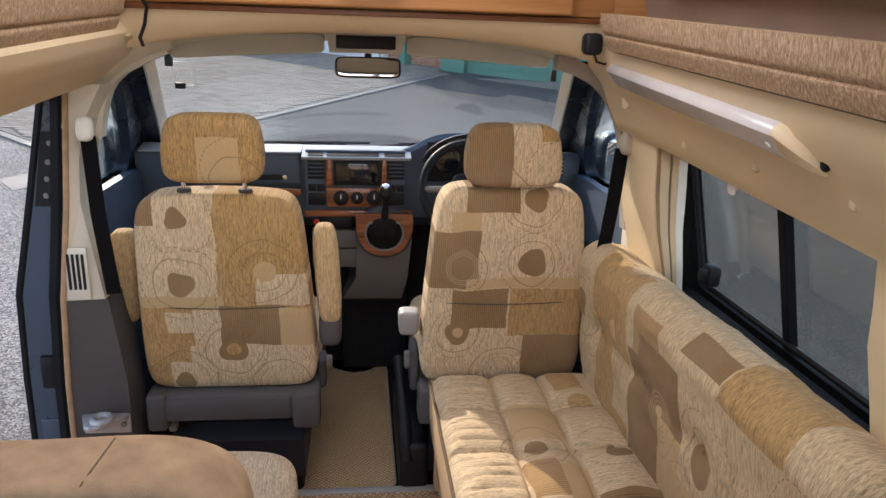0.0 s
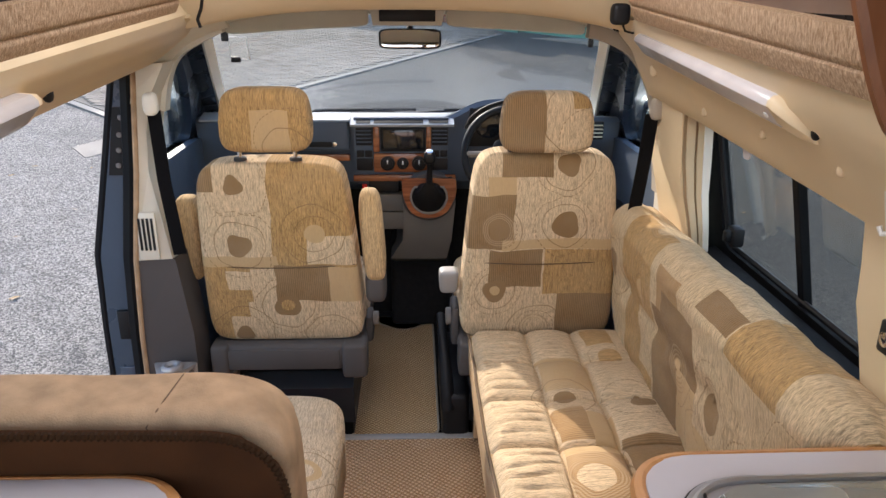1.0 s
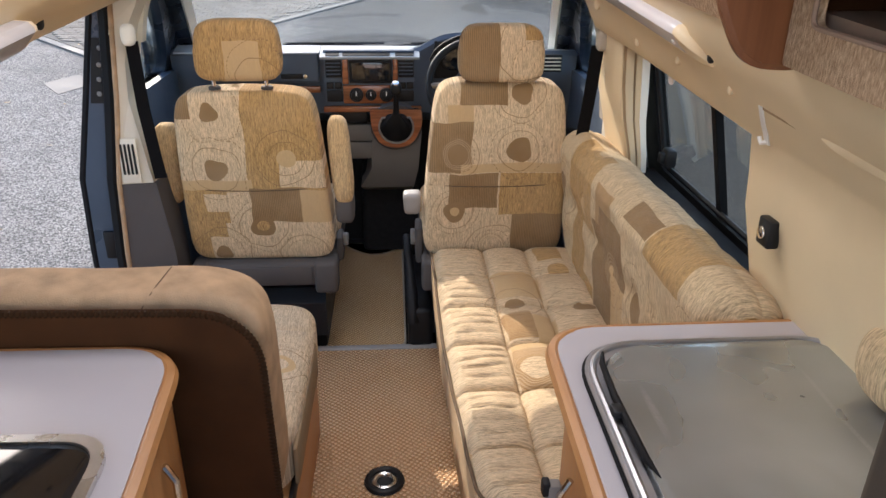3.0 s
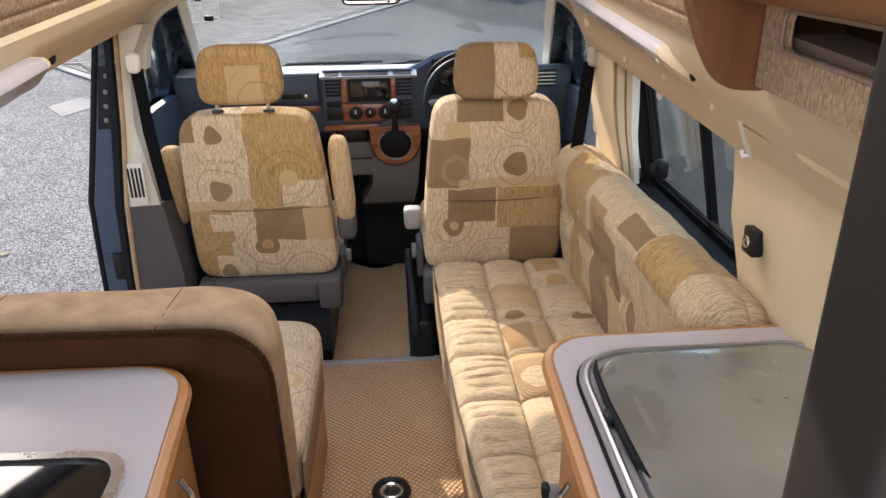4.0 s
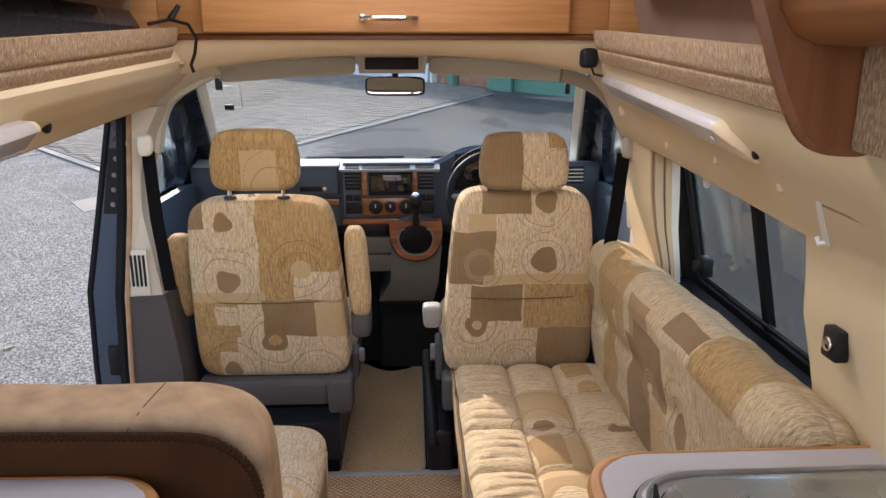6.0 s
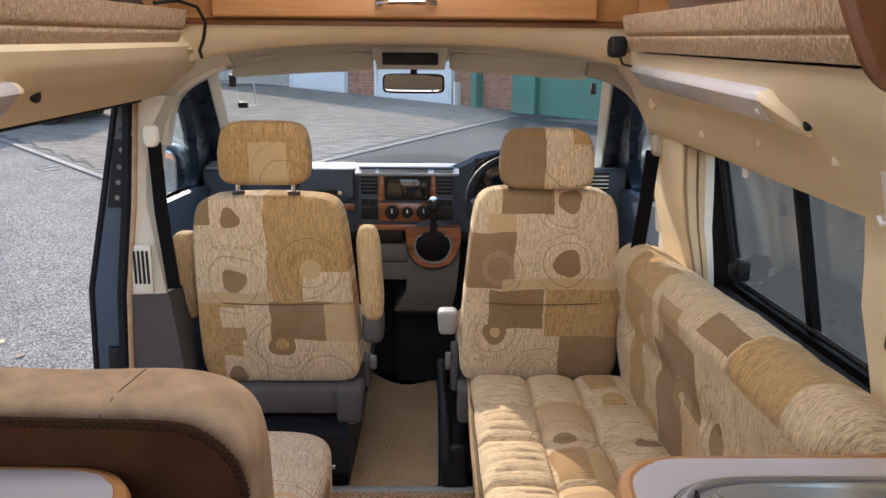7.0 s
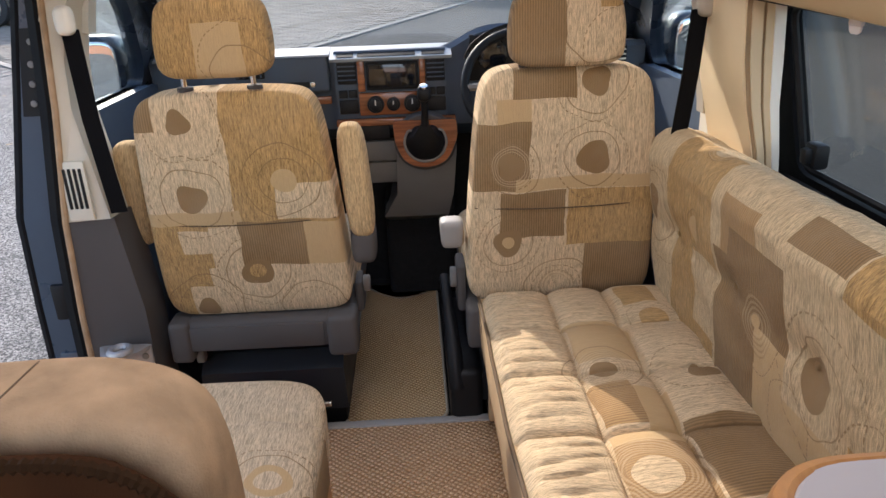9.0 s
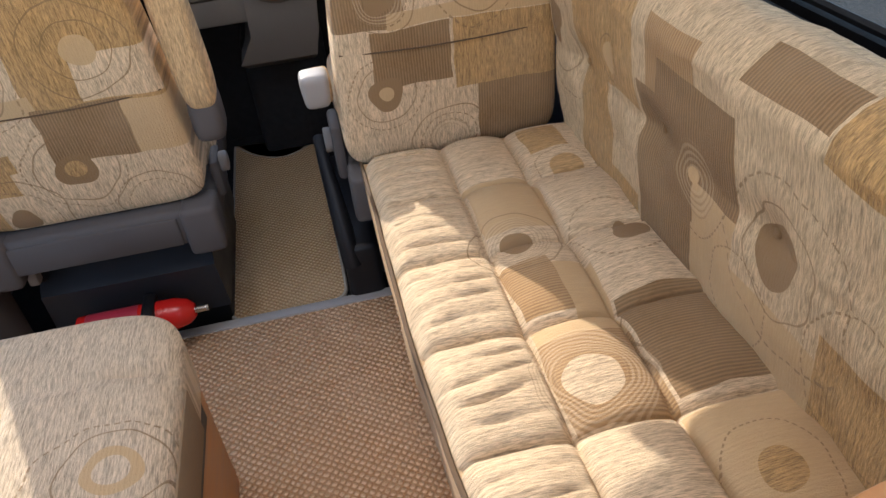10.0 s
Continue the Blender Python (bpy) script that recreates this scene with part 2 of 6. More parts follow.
def shiny_lid(name):
    """Satin metallic lid, cloudy and dented, with a few pale long scratches."""
    n = Nodes(name)
    big = n.noise(n.pos, 5.0, 2)
    col = n.mix(n.ramp(big, 0.3, 0.7), (0.30, 0.31, 0.295), (0.44, 0.46, 0.45))
    warp = n.noise(n.scale(n.pos, (26.0, 2.2, 1.0)), 1.0, 1)
    scuff = n.ramp(warp, 0.70, 0.80, 0.0, 0.8)
    grit = n.noise(n.pos, 420.0, 2)
    col = n.mix(n.math("MULTIPLY", scuff, n.ramp(grit, 0.35, 0.6, 0.3, 0.8)), col, (0.75, 0.77, 0.76))
    n.bump(n.noise(n.pos, 7.0, 1), 0.25, 0.012)
    return n.done(col, n.ramp(big, 0.3, 0.7, 0.23, 0.33), 0.7, 0.5)


M = {}
M["cream"] = plain("cream_vinyl", (0.66, 0.52, 0.33), 0.5, vary=0.07, size=5, grain=0.15)
M["cream_dark"] = plain("cream_liner", (0.60, 0.47, 0.30), 0.75, vary=0.06)
M["joint"] = plain("tan_joint", (0.30, 0.20, 0.11), 0.8)
M["liner"] = plain("grey_headliner", (0.50, 0.48, 0.42), 0.85, vary=0.06, grain=0.3)
M["pillar"] = plain("pale_pillar_plastic", (0.62, 0.57, 0.47), 0.55, vary=0.05)
M["console"] = plain("dark_taupe_plastic", (0.13, 0.122, 0.11), 0.65, vary=0.08)
M["cap"] = plain("light_grey_plastic", (0.30, 0.285, 0.27), 0.5, vary=0.05)
M["grey_pl"] = plain("grey_plastic", (0.19, 0.175, 0.16), 0.6, vary=0.08)
M["mid_pl"] = plain("taupe_plastic", (0.075, 0.067, 0.064), 0.7, spec=0.3, vary=0.08)
M["black_pl"] = plain("black_plastic", (0.008, 0.008, 0.009), 0.5, spec=0.28, vary=0.15)
M["slate_pl"] = plain("dark_slate_plastic", (0.020, 0.023, 0.028), 0.5, spec=0.3, vary=0.12)
M["alloy"] = plain("grey_cast_alloy", (0.46, 0.45, 0.45), 0.5, 0.6, vary=0.1)
M["pale"] = plain("pale_pillar_cover", (0.78, 0.75, 0.66), 0.5, vary=0.04)
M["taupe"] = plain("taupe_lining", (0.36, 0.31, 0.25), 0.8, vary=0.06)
M["band"] = plain("brown_sheen_cloth", (0.22, 0.15, 0.085), 0.7, vary=0.15, size=30, grain=0.4)
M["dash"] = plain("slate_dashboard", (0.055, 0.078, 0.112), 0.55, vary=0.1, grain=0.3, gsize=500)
# the dashboard's upper faces, with sky and sun brightness put into the colour
M["dash_top_lit"] = plain("dashboard_top_sky_lit", (0.30, 0.33, 0.35), 0.55, vary=0.06, grain=0.3, gsize=500)
M["jamb"] = plain("blue_jamb_paint", (0.045, 0.068, 0.10), 0.3, vary=0.06, grain=0.0)
M["rubber"] = plain("black_rubber", (0.005, 0.005, 0.006), 0.7, spec=0.18)
M["webbing"] = plain("black_belt_webbing", (0.007, 0.007, 0.008), 0.95, spec=0.05)
M["navy"] = plain("navy_paint", (0.018, 0.026, 0.042), 0.28, vary=0.05, grain=0.0)
M["steel"] = plain("brushed_steel", (0.58, 0.57, 0.55), 0.28, 1.0, vary=0.08)
M["chrome"] = plain("chrome", (0.75, 0.75, 0.75), 0.1, 1.0, vary=0.03, grain=0.0)
M["white_pl"] = plain("white_plastic", (0.74, 0.72, 0.68), 0.35, vary=0.04)
M["cab_carpet"] = plain("black_cab_carpet", (0.006, 0.006, 0.007), 0.95, vary=0.3, size=40, grain=0.9, gsize=400)
M["carpet"] = carpet("sisal_carpet", (0.46, 0.25, 0.12), (0.92, 0.65, 0.42), 0.0135)
M["mat"] = carpet("sisal_mat", (0.50, 0.285, 0.125), (0.95, 0.70, 0.43), 0.0115)
M["binding"] = plain("beige_binding", (0.42, 0.36, 0.28), 0.9)
M["wood"] = wood("beech_veneer", (0.36, 0.155, 0.05), (0.52, 0.255, 0.095))
M["wood_y"] = wood("beech_veneer_long", (0.36, 0.155, 0.05), (0.52, 0.255, 0.095), 1)
M["wood_z"] = wood("beech_veneer_upright", (0.33, 0.14, 0.045), (0.48, 0.23, 0.085), 2)
M["wood_dark"] = wood("brown_end_panel", (0.15, 0.05, 0.017), (0.22, 0.08, 0.028), 2)
M["cornice"] = wood("red_brown_veneer", (0.22, 0.08, 0.025), (0.34, 0.135, 0.045), 1)
M["burr"] = wood("burr_walnut_trim", (0.12, 0.035, 0.015), (0.42, 0.15, 0.06), 0, 0.15)
M["laminate"] = plain("grey_laminate", (0.44, 0.405, 0.41), 0.4, vary=0.01, size=30, grain=0.05)
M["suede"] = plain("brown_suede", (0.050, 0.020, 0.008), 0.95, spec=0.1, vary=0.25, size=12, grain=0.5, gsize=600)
M["suede_tan"] = plain("tan_suede", (0.40, 0.265, 0.16), 0.95, spec=0.1, vary=0.2, size=22, grain=0.9, gsize=350)
M["strip"] = bobbly("bobbly_fabric")
M["brown_liner"] = plain("brown_shelf_lining", (0.30, 0.205, 0.15), 0.9, vary=0.1, grain=0.4)
M["milky"] = plain("milky_diffuser", (0.60, 0.565, 0.56), 0.18, vary=0.05, size=14)
M["red"] = plain("red_paint", (0.55, 0.016, 0.012), 0.25, vary=0.06, grain=0.0)
M["screen"] = plain("dark_screen", (0.01, 0.012, 0.015), 0.08, vary=0.05, grain=0.0)
M["glass"] = clear("window_glass", (0.94, 0.98, 0.97), haze=0.075)
M["side_glass"] = clear("cab_side_glass", (0.86, 0.93, 0.94), haze=0.01)
M["tint"] = clear("tinted_window_glass", (0.80, 0.82, 0.80), haze=0.012)
M["lid"] = shiny_lid("smoked_glass_lid")
M["satin"] = plain("satin_steel", (0.40, 0.40, 0.42), 0.42, 1.0, vary=0.06)
M["black_glass"] = plain("black_glass", (0.01, 0.01, 0.011), 0.06, vary=0.3, size=50, grain=0.0)
M["mirror"] = plain("mirror_silver", (0.9, 0.9, 0.9), 0.02, 1.0, vary=0.0, grain=0.0)
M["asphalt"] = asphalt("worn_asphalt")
M["pavers"] = pavers("block_paving", False)
M["paver"] = pavers("paving_block", True)
M["sand"] = plain("jointing_sand", (0.085, 0.08, 0.07), 0.95, vary=0.25, size=3)
M["brick"] = plain("red_brick", (0.46, 0.22, 0.145), 0.85, vary=0.35, size=7, grain=0.6, gsize=120)
M["mortar"] = plain("pale_mortar", (0.42, 0.38, 0.33), 0.9)
M["door_white"] = plain("white_door_paint", (0.72, 0.73, 0.74), 0.4, vary=0.04, size=2)
M["door_green"] = plain("green_door_paint", (0.075, 0.21, 0.16), 0.45, vary=0.08, size=2)
M["concrete"] = plain("pale_concrete", (0.19, 0.172, 0.15), 0.85, vary=0.15, size=3)
M["kerb"] = plain("kerb_concrete", (0.15, 0.145, 0.135), 0.85, vary=0.2, size=3)
M["tyre"] = plain("tyre_rubber", (0.02, 0.02, 0.021), 0.8)
M["car_dark"] = plain("dark_car_paint", (0.02, 0.022, 0.026), 0.2, vary=0.03, grain=0.0)
M["leaf"] = plain("fallen_leaf", (0.27, 0.17, 0.07), 0.7, vary=0.3, size=40)
M["roof_tile"] = plain("brown_roof", (0.12, 0.075, 0.055), 0.85, vary=0.2)


# ---- builders ----
base_of = {}


def thing(name, at, label, category, group=""):
    """An Empty at the base of a thing made of parts."""
    ob = new(name)
    ob.empty_display_size = 0.05
    ob.location = at
    base_of[ob.name] = Vector(at)
    return tagged(ob, label, category, group)


def shade(bm, smooth):
    for f in bm.faces:
        f.smooth = smooth


def mesh_of(name, bm, mat, smooth=True):
    me = bpy.data.meshes.new(name)
    bmesh.ops.recalc_face_normals(bm, faces=bm.faces)
    shade(bm, smooth)
    bm.to_mesh(me)
    bm.free()
    me.materials.append(mat)
    if smooth:
        me.set_sharp_from_angle(angle=radians(40))
    return me


def part(name, bm, material, parent, label="", smooth=True):
    """Links a bmesh, given in world metres, as one mesh object under a thing or a part."""
    b = base_of[parent.name]
    bm.transform(Matrix.Translation(-b))
    ob = new(name, mesh_of(name, bm, material, smooth))
    ob.parent = parent
    base_of[ob.name] = b
    if label:
        ob["label"] = label
    return ob


def single(name, bm, material, label, category, group="", kind="", smooth=True, at=None):
    """A thing that is one mesh, with its origin at its base."""
    if at is not None:
        bm.transform(Matrix.Translation(-Vector(at)))
    ob = new(name, mesh_of(name, bm, material, smooth))
    if at is not None:
        ob.location = at
    base_of[ob.name] = Vector(at if at is not None else (0, 0, 0))
    return tagged(ob, label, category, group, kind)


def box(x0, x1, y0, y1, z0, z1, r=0.004, seg=2, bm=None, m=None):
    own = bmesh.new()
    bmesh.ops.create_cube(own, size=1)
    own.transform(Matrix.Translation(((x0 + x1) / 2, (y0 + y1) / 2, (z0 + z1) / 2)) @ Matrix.Diagonal((abs(x1 - x0), abs(y1 - y0), abs(z1 - z0), 1)))
    if r:
        r = min(r, 0.49 * min(abs(x1 - x0), abs(y1 - y0), abs(z1 - z0)))
        bmesh.ops.bevel(own, geom=own.edges[:], offset=r, segments=seg, profile=0.5, affect="EDGES")
    if m:
        own.transform(m)
    return merge(bm, own)


def merge(bm, own):
    if bm is None:
        return own
    me = bpy.data.meshes.new("tmp")
    own.to_mesh(me)
    own.free()
    bm.from_mesh(me)
    bpy.data.meshes.remove(me)
    return bm


def soft(cx, cy, cz, sx, sy, sz, p=6.0, n=14, deform=None, bm=None):
    """A padded box: half sizes sx, sy, sz; p sets how square it is; deform moves each point."""
    own = bmesh.new()
    seen = {}
    g = [math.sin(math.pi / 2 * (2 * i / n - 1)) * 0.35 + 0.65 * (2 * i / n - 1) for i in range(n + 1)]

    def vert(a, b, c):
        key = (round(a, 5), round(b, 5), round(c, 5))
        if key not in seen:
            k = (abs(a) ** p + abs(b) ** p + abs(c) ** p) ** (1 / p)
            v = Vector((a / k * sx, b / k * sy, c / k * sz))
            if deform:
                v = Vector(deform(v.x, v.y, v.z))
            seen[key] = own.verts.new(v + Vector((cx, cy, cz)))
        return seen[key]

    for axis in range(3):
        for side in (-1, 1):
            for i in range(n):
                for j in range(n):
                    q = []
                    for di, dj in ((0, 0), (1, 0), (1, 1), (0, 1)):
                        c = [0, 0, 0]
                        c[axis], c[(axis + 1) % 3], c[(axis + 2) % 3] = side, g[i + di], g[j + dj]
                        q.append(vert(*c))
                    own.faces.new(q)
    return merge(bm, own)


def tube(points, r, n=8, closed=False, bm=None):
    """A round rod along points; r is one radius or one for each point."""
    own = bmesh.new()
    pts = [Vector(p) for p in points]
    rs = r if isinstance(r, (list, tuple)) else [r] * len(pts)
    rows = []
    ref = None
    for i, p in enumerate(pts):
        a = pts[i - 1] if i or closed else p
        b = pts[(i + 1) % len(pts)] if i + 1 < len(pts) or closed else p
        t = (b - a).normalized()
        if ref is None:
            ref = Vector((0, 0, 1)) if abs(t.z) < 0.9 else Vector((1, 0, 0))
        u = t.cross(ref).normalized()
        ref = u.cross(t).normalized()
        rows.append([own.verts.new(p + rs[i] * (math.cos(2 * math.pi * k / n) * u + math.sin(2 * math.pi * k / n) * ref)) for k in range(n)])
    for i in range(len(rows) if closed else len(rows) - 1):
        A, B = rows[i], rows[(i + 1) % len(rows)]
        for k in range(n):
            own.faces.new((A[k], A[(k + 1) % n], B[(k + 1) % n], B[k]))
    if not closed:
        own.faces.new(rows[0][::-1])
        own.faces.new(rows[-1])
    return merge(bm, own)


def loft(rows, bm=None, closed=True, cap=True):
    """Skin over rows of points of equal number."""
    own = bmesh.new()
    R = [[own.verts.new(p) for p in row] for row in rows]
    m = len(R[0])
    for A, B in zip(R, R[1:]):
        for k in range(m if closed else m - 1):
            own.faces.new((A[k], A[(k + 1) % m], B[(k + 1) % m], B[k]))
    if cap and closed:
        own.faces.new(R[0][::-1])
        own.faces.new(R[-1])
    return merge(bm, own)


def sheet(fn, nu, nv, thick=None, bm=None):
    """A grid surface fn(u, v) with u, v from 0 to 1; thick: a vector by which a second skin is set off, to close it as a slab."""
    own = bmesh.new()
    A = [[own.verts.new(fn(i / nu, j / nv)) for j in range(nv + 1)] for i in range(nu + 1)]
    for i in range(nu):
        for j in range(nv):
            own.faces.new((A[i][j], A[i + 1][j], A[i + 1][j + 1], A[i][j + 1]))
    if thick is not None:
        t = Vector(thick)
        B = [[own.verts.new(v.co + t) for v in row] for row in A]
        for i in range(nu):
            for j in range(nv):
                own.faces.new((B[i][j], B[i][j + 1], B[i + 1][j + 1], B[i + 1][j]))
        for i in range(nu):
            own.faces.new((A[i][0], B[i][0], B[i + 1][0], A[i + 1][0]))
            own.faces.new((A[i][nv], A[i + 1][nv], B[i + 1][nv], B[i][nv]))
        for j in range(nv):
            own.faces.new((A[0][j], A[0][j + 1], B[0][j + 1], B[0][j]))
            own.faces.new((A[nu][j], B[nu][j], B[nu][j + 1], A[nu][j + 1]))
    return merge(bm, own)


def outline(pts, r, seg=6):
    """A flat outline (u, v) with rounded corners; r: one radius or one for each corner."""
    out = []
    n = len(pts)
    for i, p in enumerate(pts):
        p = Vector(p)
        a, b = Vector(pts[i - 1]) - p, Vector(pts[(i + 1) % n]) - p
        rr = r[i] if isinstance(r, (list, tuple)) else r
        if rr <= 0:
            out.append(tuple(p))
            continue
        d = min(rr, a.length * 0.49, b.length * 0.49)
        s, e = p + a.normalized() * d, p + b.normalized() * d
        for k in range(seg + 1):
            t = k / seg
            out.append(tuple((1 - t) ** 2 * s + 2 * t * (1 - t) * p + t * t * e))
    return out


def plate(pts, place, depth, bevel=0.0, hole=None, bm=None):
    """An outline (u, v) pushed along its depth; place(u, v, w) gives the point in the world. hole: a second outline with as many points."""
    own = bmesh.new()
    if hole:
        ring = []
        for w in (0, depth):
            ring.append([own.verts.new(place(*p, w)) for p in pts])
            ring.append([own.verts.new(place(*p, w)) for p in hole])
        n = len(pts)
        for k in range(n):
            j = (k + 1) % n
            o0, i0, o1, i1 = ring
            own.faces.new((o0[k], o0[j], i0[j], i0[k]))
            own.faces.new((o1[k], i1[k], i1[j], o1[j]))
            own.faces.new((o0[k], o1[k], o1[j], o0[j]))
            own.faces.new((i0[k], i0[j], i1[j], i1[k]))
    else:
        a = [own.verts.new(place(*p, 0)) for p in pts]
        b = [own.verts.new(place(*p, depth)) for p in pts]
        n = len(pts)
        own.faces.new(a[::-1])
        own.faces.new(b)
        for k in range(n):
            own.faces.new((a[k], a[(k + 1) % n], b[(k + 1) % n], b[k]))
        if bevel:
            own.edges.ensure_lookup_table()
            rim = [e for e in own.edges if (e.verts[0] in a) == (e.verts[1] in a)]
            bmesh.ops.bevel(own, geom=rim, offset=bevel, segments=2, profile=0.5, affect="EDGES")
    return merge(bm, own)


def disc(c, axis, r, depth, n=24, bevel=0.0, bm=None):
    """A short cylinder from c along axis."""
    own = bmesh.new()
    bmesh.ops.create_cone(own, cap_ends=True, segments=n, radius1=r, radius2=r, depth=depth)
    if bevel:
        bmesh.ops.bevel(own, geom=[e for e in own.edges if len(e.link_faces) == 2 and any(len(f.verts) > 4 for f in e.link_faces)], offset=bevel, segments=2, profile=0.5, affect="EDGES")
    q = Vector(axis).normalized().to_track_quat("Z", "Y").to_matrix().to_4x4()
    own.transform(Matrix.Translation(Vector(c) + Vector(axis).normalized() * depth / 2) @ q)
    return merge(bm, own)


def xy(z):
    return lambda u, v, w: (u, v, z + w)


def xz(y):
    return lambda u, v, w: (u, y + w, v)


def yz(x):
    return lambda u, v, w: (x + w, u, v)


# ---- the van's shell ----
SL = 0.055


def lift(y):
    """The roof's trims rise gently towards the front."""
    return SL * (y + 0.46)


def right_x(z):
    zs = (0.0, 0.80, 1.00, 1.15, 1.22, 1.30, 1.345, 1.42)
    xs = (0.79, 0.765, 0.715, 0.705, 0.665, 0.625, 0.585, 0.565)
    return float(np.interp(z, zs, xs))


# floor and cab floor
single("floor", box(-0.93, 0.86, -2.75, -0.165, -0.06, 0.0, 0.006), M["carpet"], "tan looped sisal carpet on the living floor", "floor", kind="structure", at=(0, -1.4, 0))
single("cab_floor", box(-0.98, 0.93, -0.16, 1.0, -0.10, -0.045, 0.004), M["cab_carpet"], "black carpet on the cab floor", "floor", kind="structure")
single("trim_1", box(-0.70, 0.20, -0.180, -0.150, -0.05, 0.006, 0.003), M["cap"], "pale grey edging strip at the front of the carpet", "floor trim", kind="structure")
# sill of the side door
single("sill", box(-1.0, -0.93, -1.45, -0.2, -0.12, -0.01, 0.01), M["mid_pl"], "grey plastic sill of the open side door", "sill", kind="structure")

def wall_x(y, z):
    """The side panel's face at a place."""
    return right_x(z - lift(y) * max(0.0, min(1.0, (z - 1.05) / 0.25)))


# right wall with its window opening
WY0, WY1, WZ0, WZ1 = -1.29, -0.452, 0.785, 1.155


def wall_right():
    own = bmesh.new()
    ys = [-2.35, -2.0, -1.7, -1.45, WY0, -1.05, -0.8, -0.6, WY1, -0.33, -0.2]
    zs = [0.0, 0.4, WZ0, 0.9, 1.0, 1.07, WZ1, 1.18, 1.22, 1.26, 1.30, 1.345, 1.40]
    V = {}

    def pt(i, j, d):
        if (i, j, d) not in V:
            y, z = ys[i], zs[j]
            up = lift(y) * max(0.0, min(1.0, (z - 1.05) / 0.25))
            if 1.1 < z < 1.17:
                up += 0.02 * max(0.0, min(1.0, (y - WY0) / (WY1 - WY0)))
            x = right_x(z) + d * 0.055
            V[i, j, d] = own.verts.new((x, y, z + up))
        return V[i, j, d]

    def gone(i, j):
        return WY0 - 0.001 <= ys[i] and ys[i + 1] <= WY1 + 0.001 and WZ0 - 0.001 <= zs[j] and zs[j + 1] <= WZ1 + 0.001

    ni, nj = len(ys) - 1, len(zs) - 1
    for i in range(ni):
        for j in range(nj):
            if gone(i, j):
                continue
            own.faces.new((pt(i, j, 0), pt(i + 1, j, 0), pt(i + 1, j + 1, 0), pt(i, j + 1, 0)))
            own.faces.new((pt(i, j, 1), pt(i, j + 1, 1), pt(i + 1, j + 1, 1), pt(i + 1, j, 1)))
            for a, b, (ii, jj) in (((i, j), (i + 1, j), (i, j - 1)), ((i, j + 1), (i + 1, j + 1), (i, j + 1)), ((i, j), (i, j + 1), (i - 1, j)), ((i + 1, j), (i + 1, j + 1), (i + 1, j))):
                if not (0 <= ii < ni and 0 <= jj < nj) or gone(ii, jj):
                    own.faces.new((pt(*a, 0), pt(*b, 0), pt(*b, 1), pt(*a, 1)))
    return own


single("wall_right", wall_right(), M["cream"], "cream vinyl side panel above the side bench", "wall", kind="structure")


# the window itself: black frame, two panes, a divider and a latch
def gx(z):
    return 0.885 - 0.215 * (z - 0.79)


win = thing("window_1", (0.88, -0.9, 0.78), "black-framed sliding window with two tinted panes", "window")
tagged(win, kind="structure")


def on_glass(u, v, w):
    return (gx(v) + w, u, v)


o = outline([(-1.46, 0.735), (-0.30, 0.735), (-0.30, 1.22), (-1.46, 1.22)], 0.05)
h = outline([(-1.40, 0.795), (-0.432, 0.795), (-0.432, 1.165), (-1.40, 1.165)], 0.045)
part("window_frame", plate(o, lambda u, v, w: (gx(v) - 0.012 + w, u, v), 0.035, 0.004, hole=h), M["rubber"], win)
ih = outline([(-1.39, 0.808), (-0.448, 0.808), (-0.448, 1.155), (-1.39, 1.155)], 0.04)
part("inner_seal", tube([on_glass(u, v, -0.002) for u, v in ih], 0.008, 6, True), M["black_pl"], win)
part("divider", plate([(-0.866, 0.79), (-0.838, 0.79), (-0.838, 1.17), (-0.866, 1.17)], lambda u, v, w: (gx(v) - 0.004 + w, u, v), 0.022, 0.003), M["rubber"], win, smooth=False)
for a, b, d in ((-1.40, -0.85, 0.022), (-0.856, -0.44, 0.006)):
    p = part("pane", plate([(a, 0.79), (b, 0.79), (b, 1.17), (a, 1.17)], lambda u, v, w, d=d: (gx(v) + d + w, u, v), 0.003), M["tint"], win, smooth=False)
    p.visible_shadow = False
lt = part("latch", box(0.838, 0.872, -0.555, -0.505, 0.83, 0.885, 0.010), M["black_pl"], win)
part("lever", box(0.822, 0.842, -0.545, -0.52, 0.842, 0.875, 0.006), M["black_pl"], lt)
# black lower ledge below the window, and the layered edging of its front reveal
single("window_ledge", box(0.742, 0.862, -1.30, -0.40, 0.748, 0.790, 0.012), M["rubber"], "black rubber ledge under the side window", "window ledge", kind="structure")


def reveal(name, k0, k1, y, mat, label):
    """An upright strip in the window's front reveal; k runs from the panel's edge out to the frame."""
    rows = []
    for z in (0.775, 0.85, 0.95, 1.05, 1.15, 1.175):
        xa = right_x(min(z, 1.15)) + 0.001
        w = 0.050 + 0.030 * max(0.0, min(1.0, (z - 0.80) / 0.25))
        rows.append([(xa + w * k0, y, z), (xa + w * k1, y, z), (xa + w * k1, y + 0.03, z), (xa + w * k0, y + 0.03, z)])
    single(name, loft(rows), mat, label, "trim", kind="structure", smooth=False)


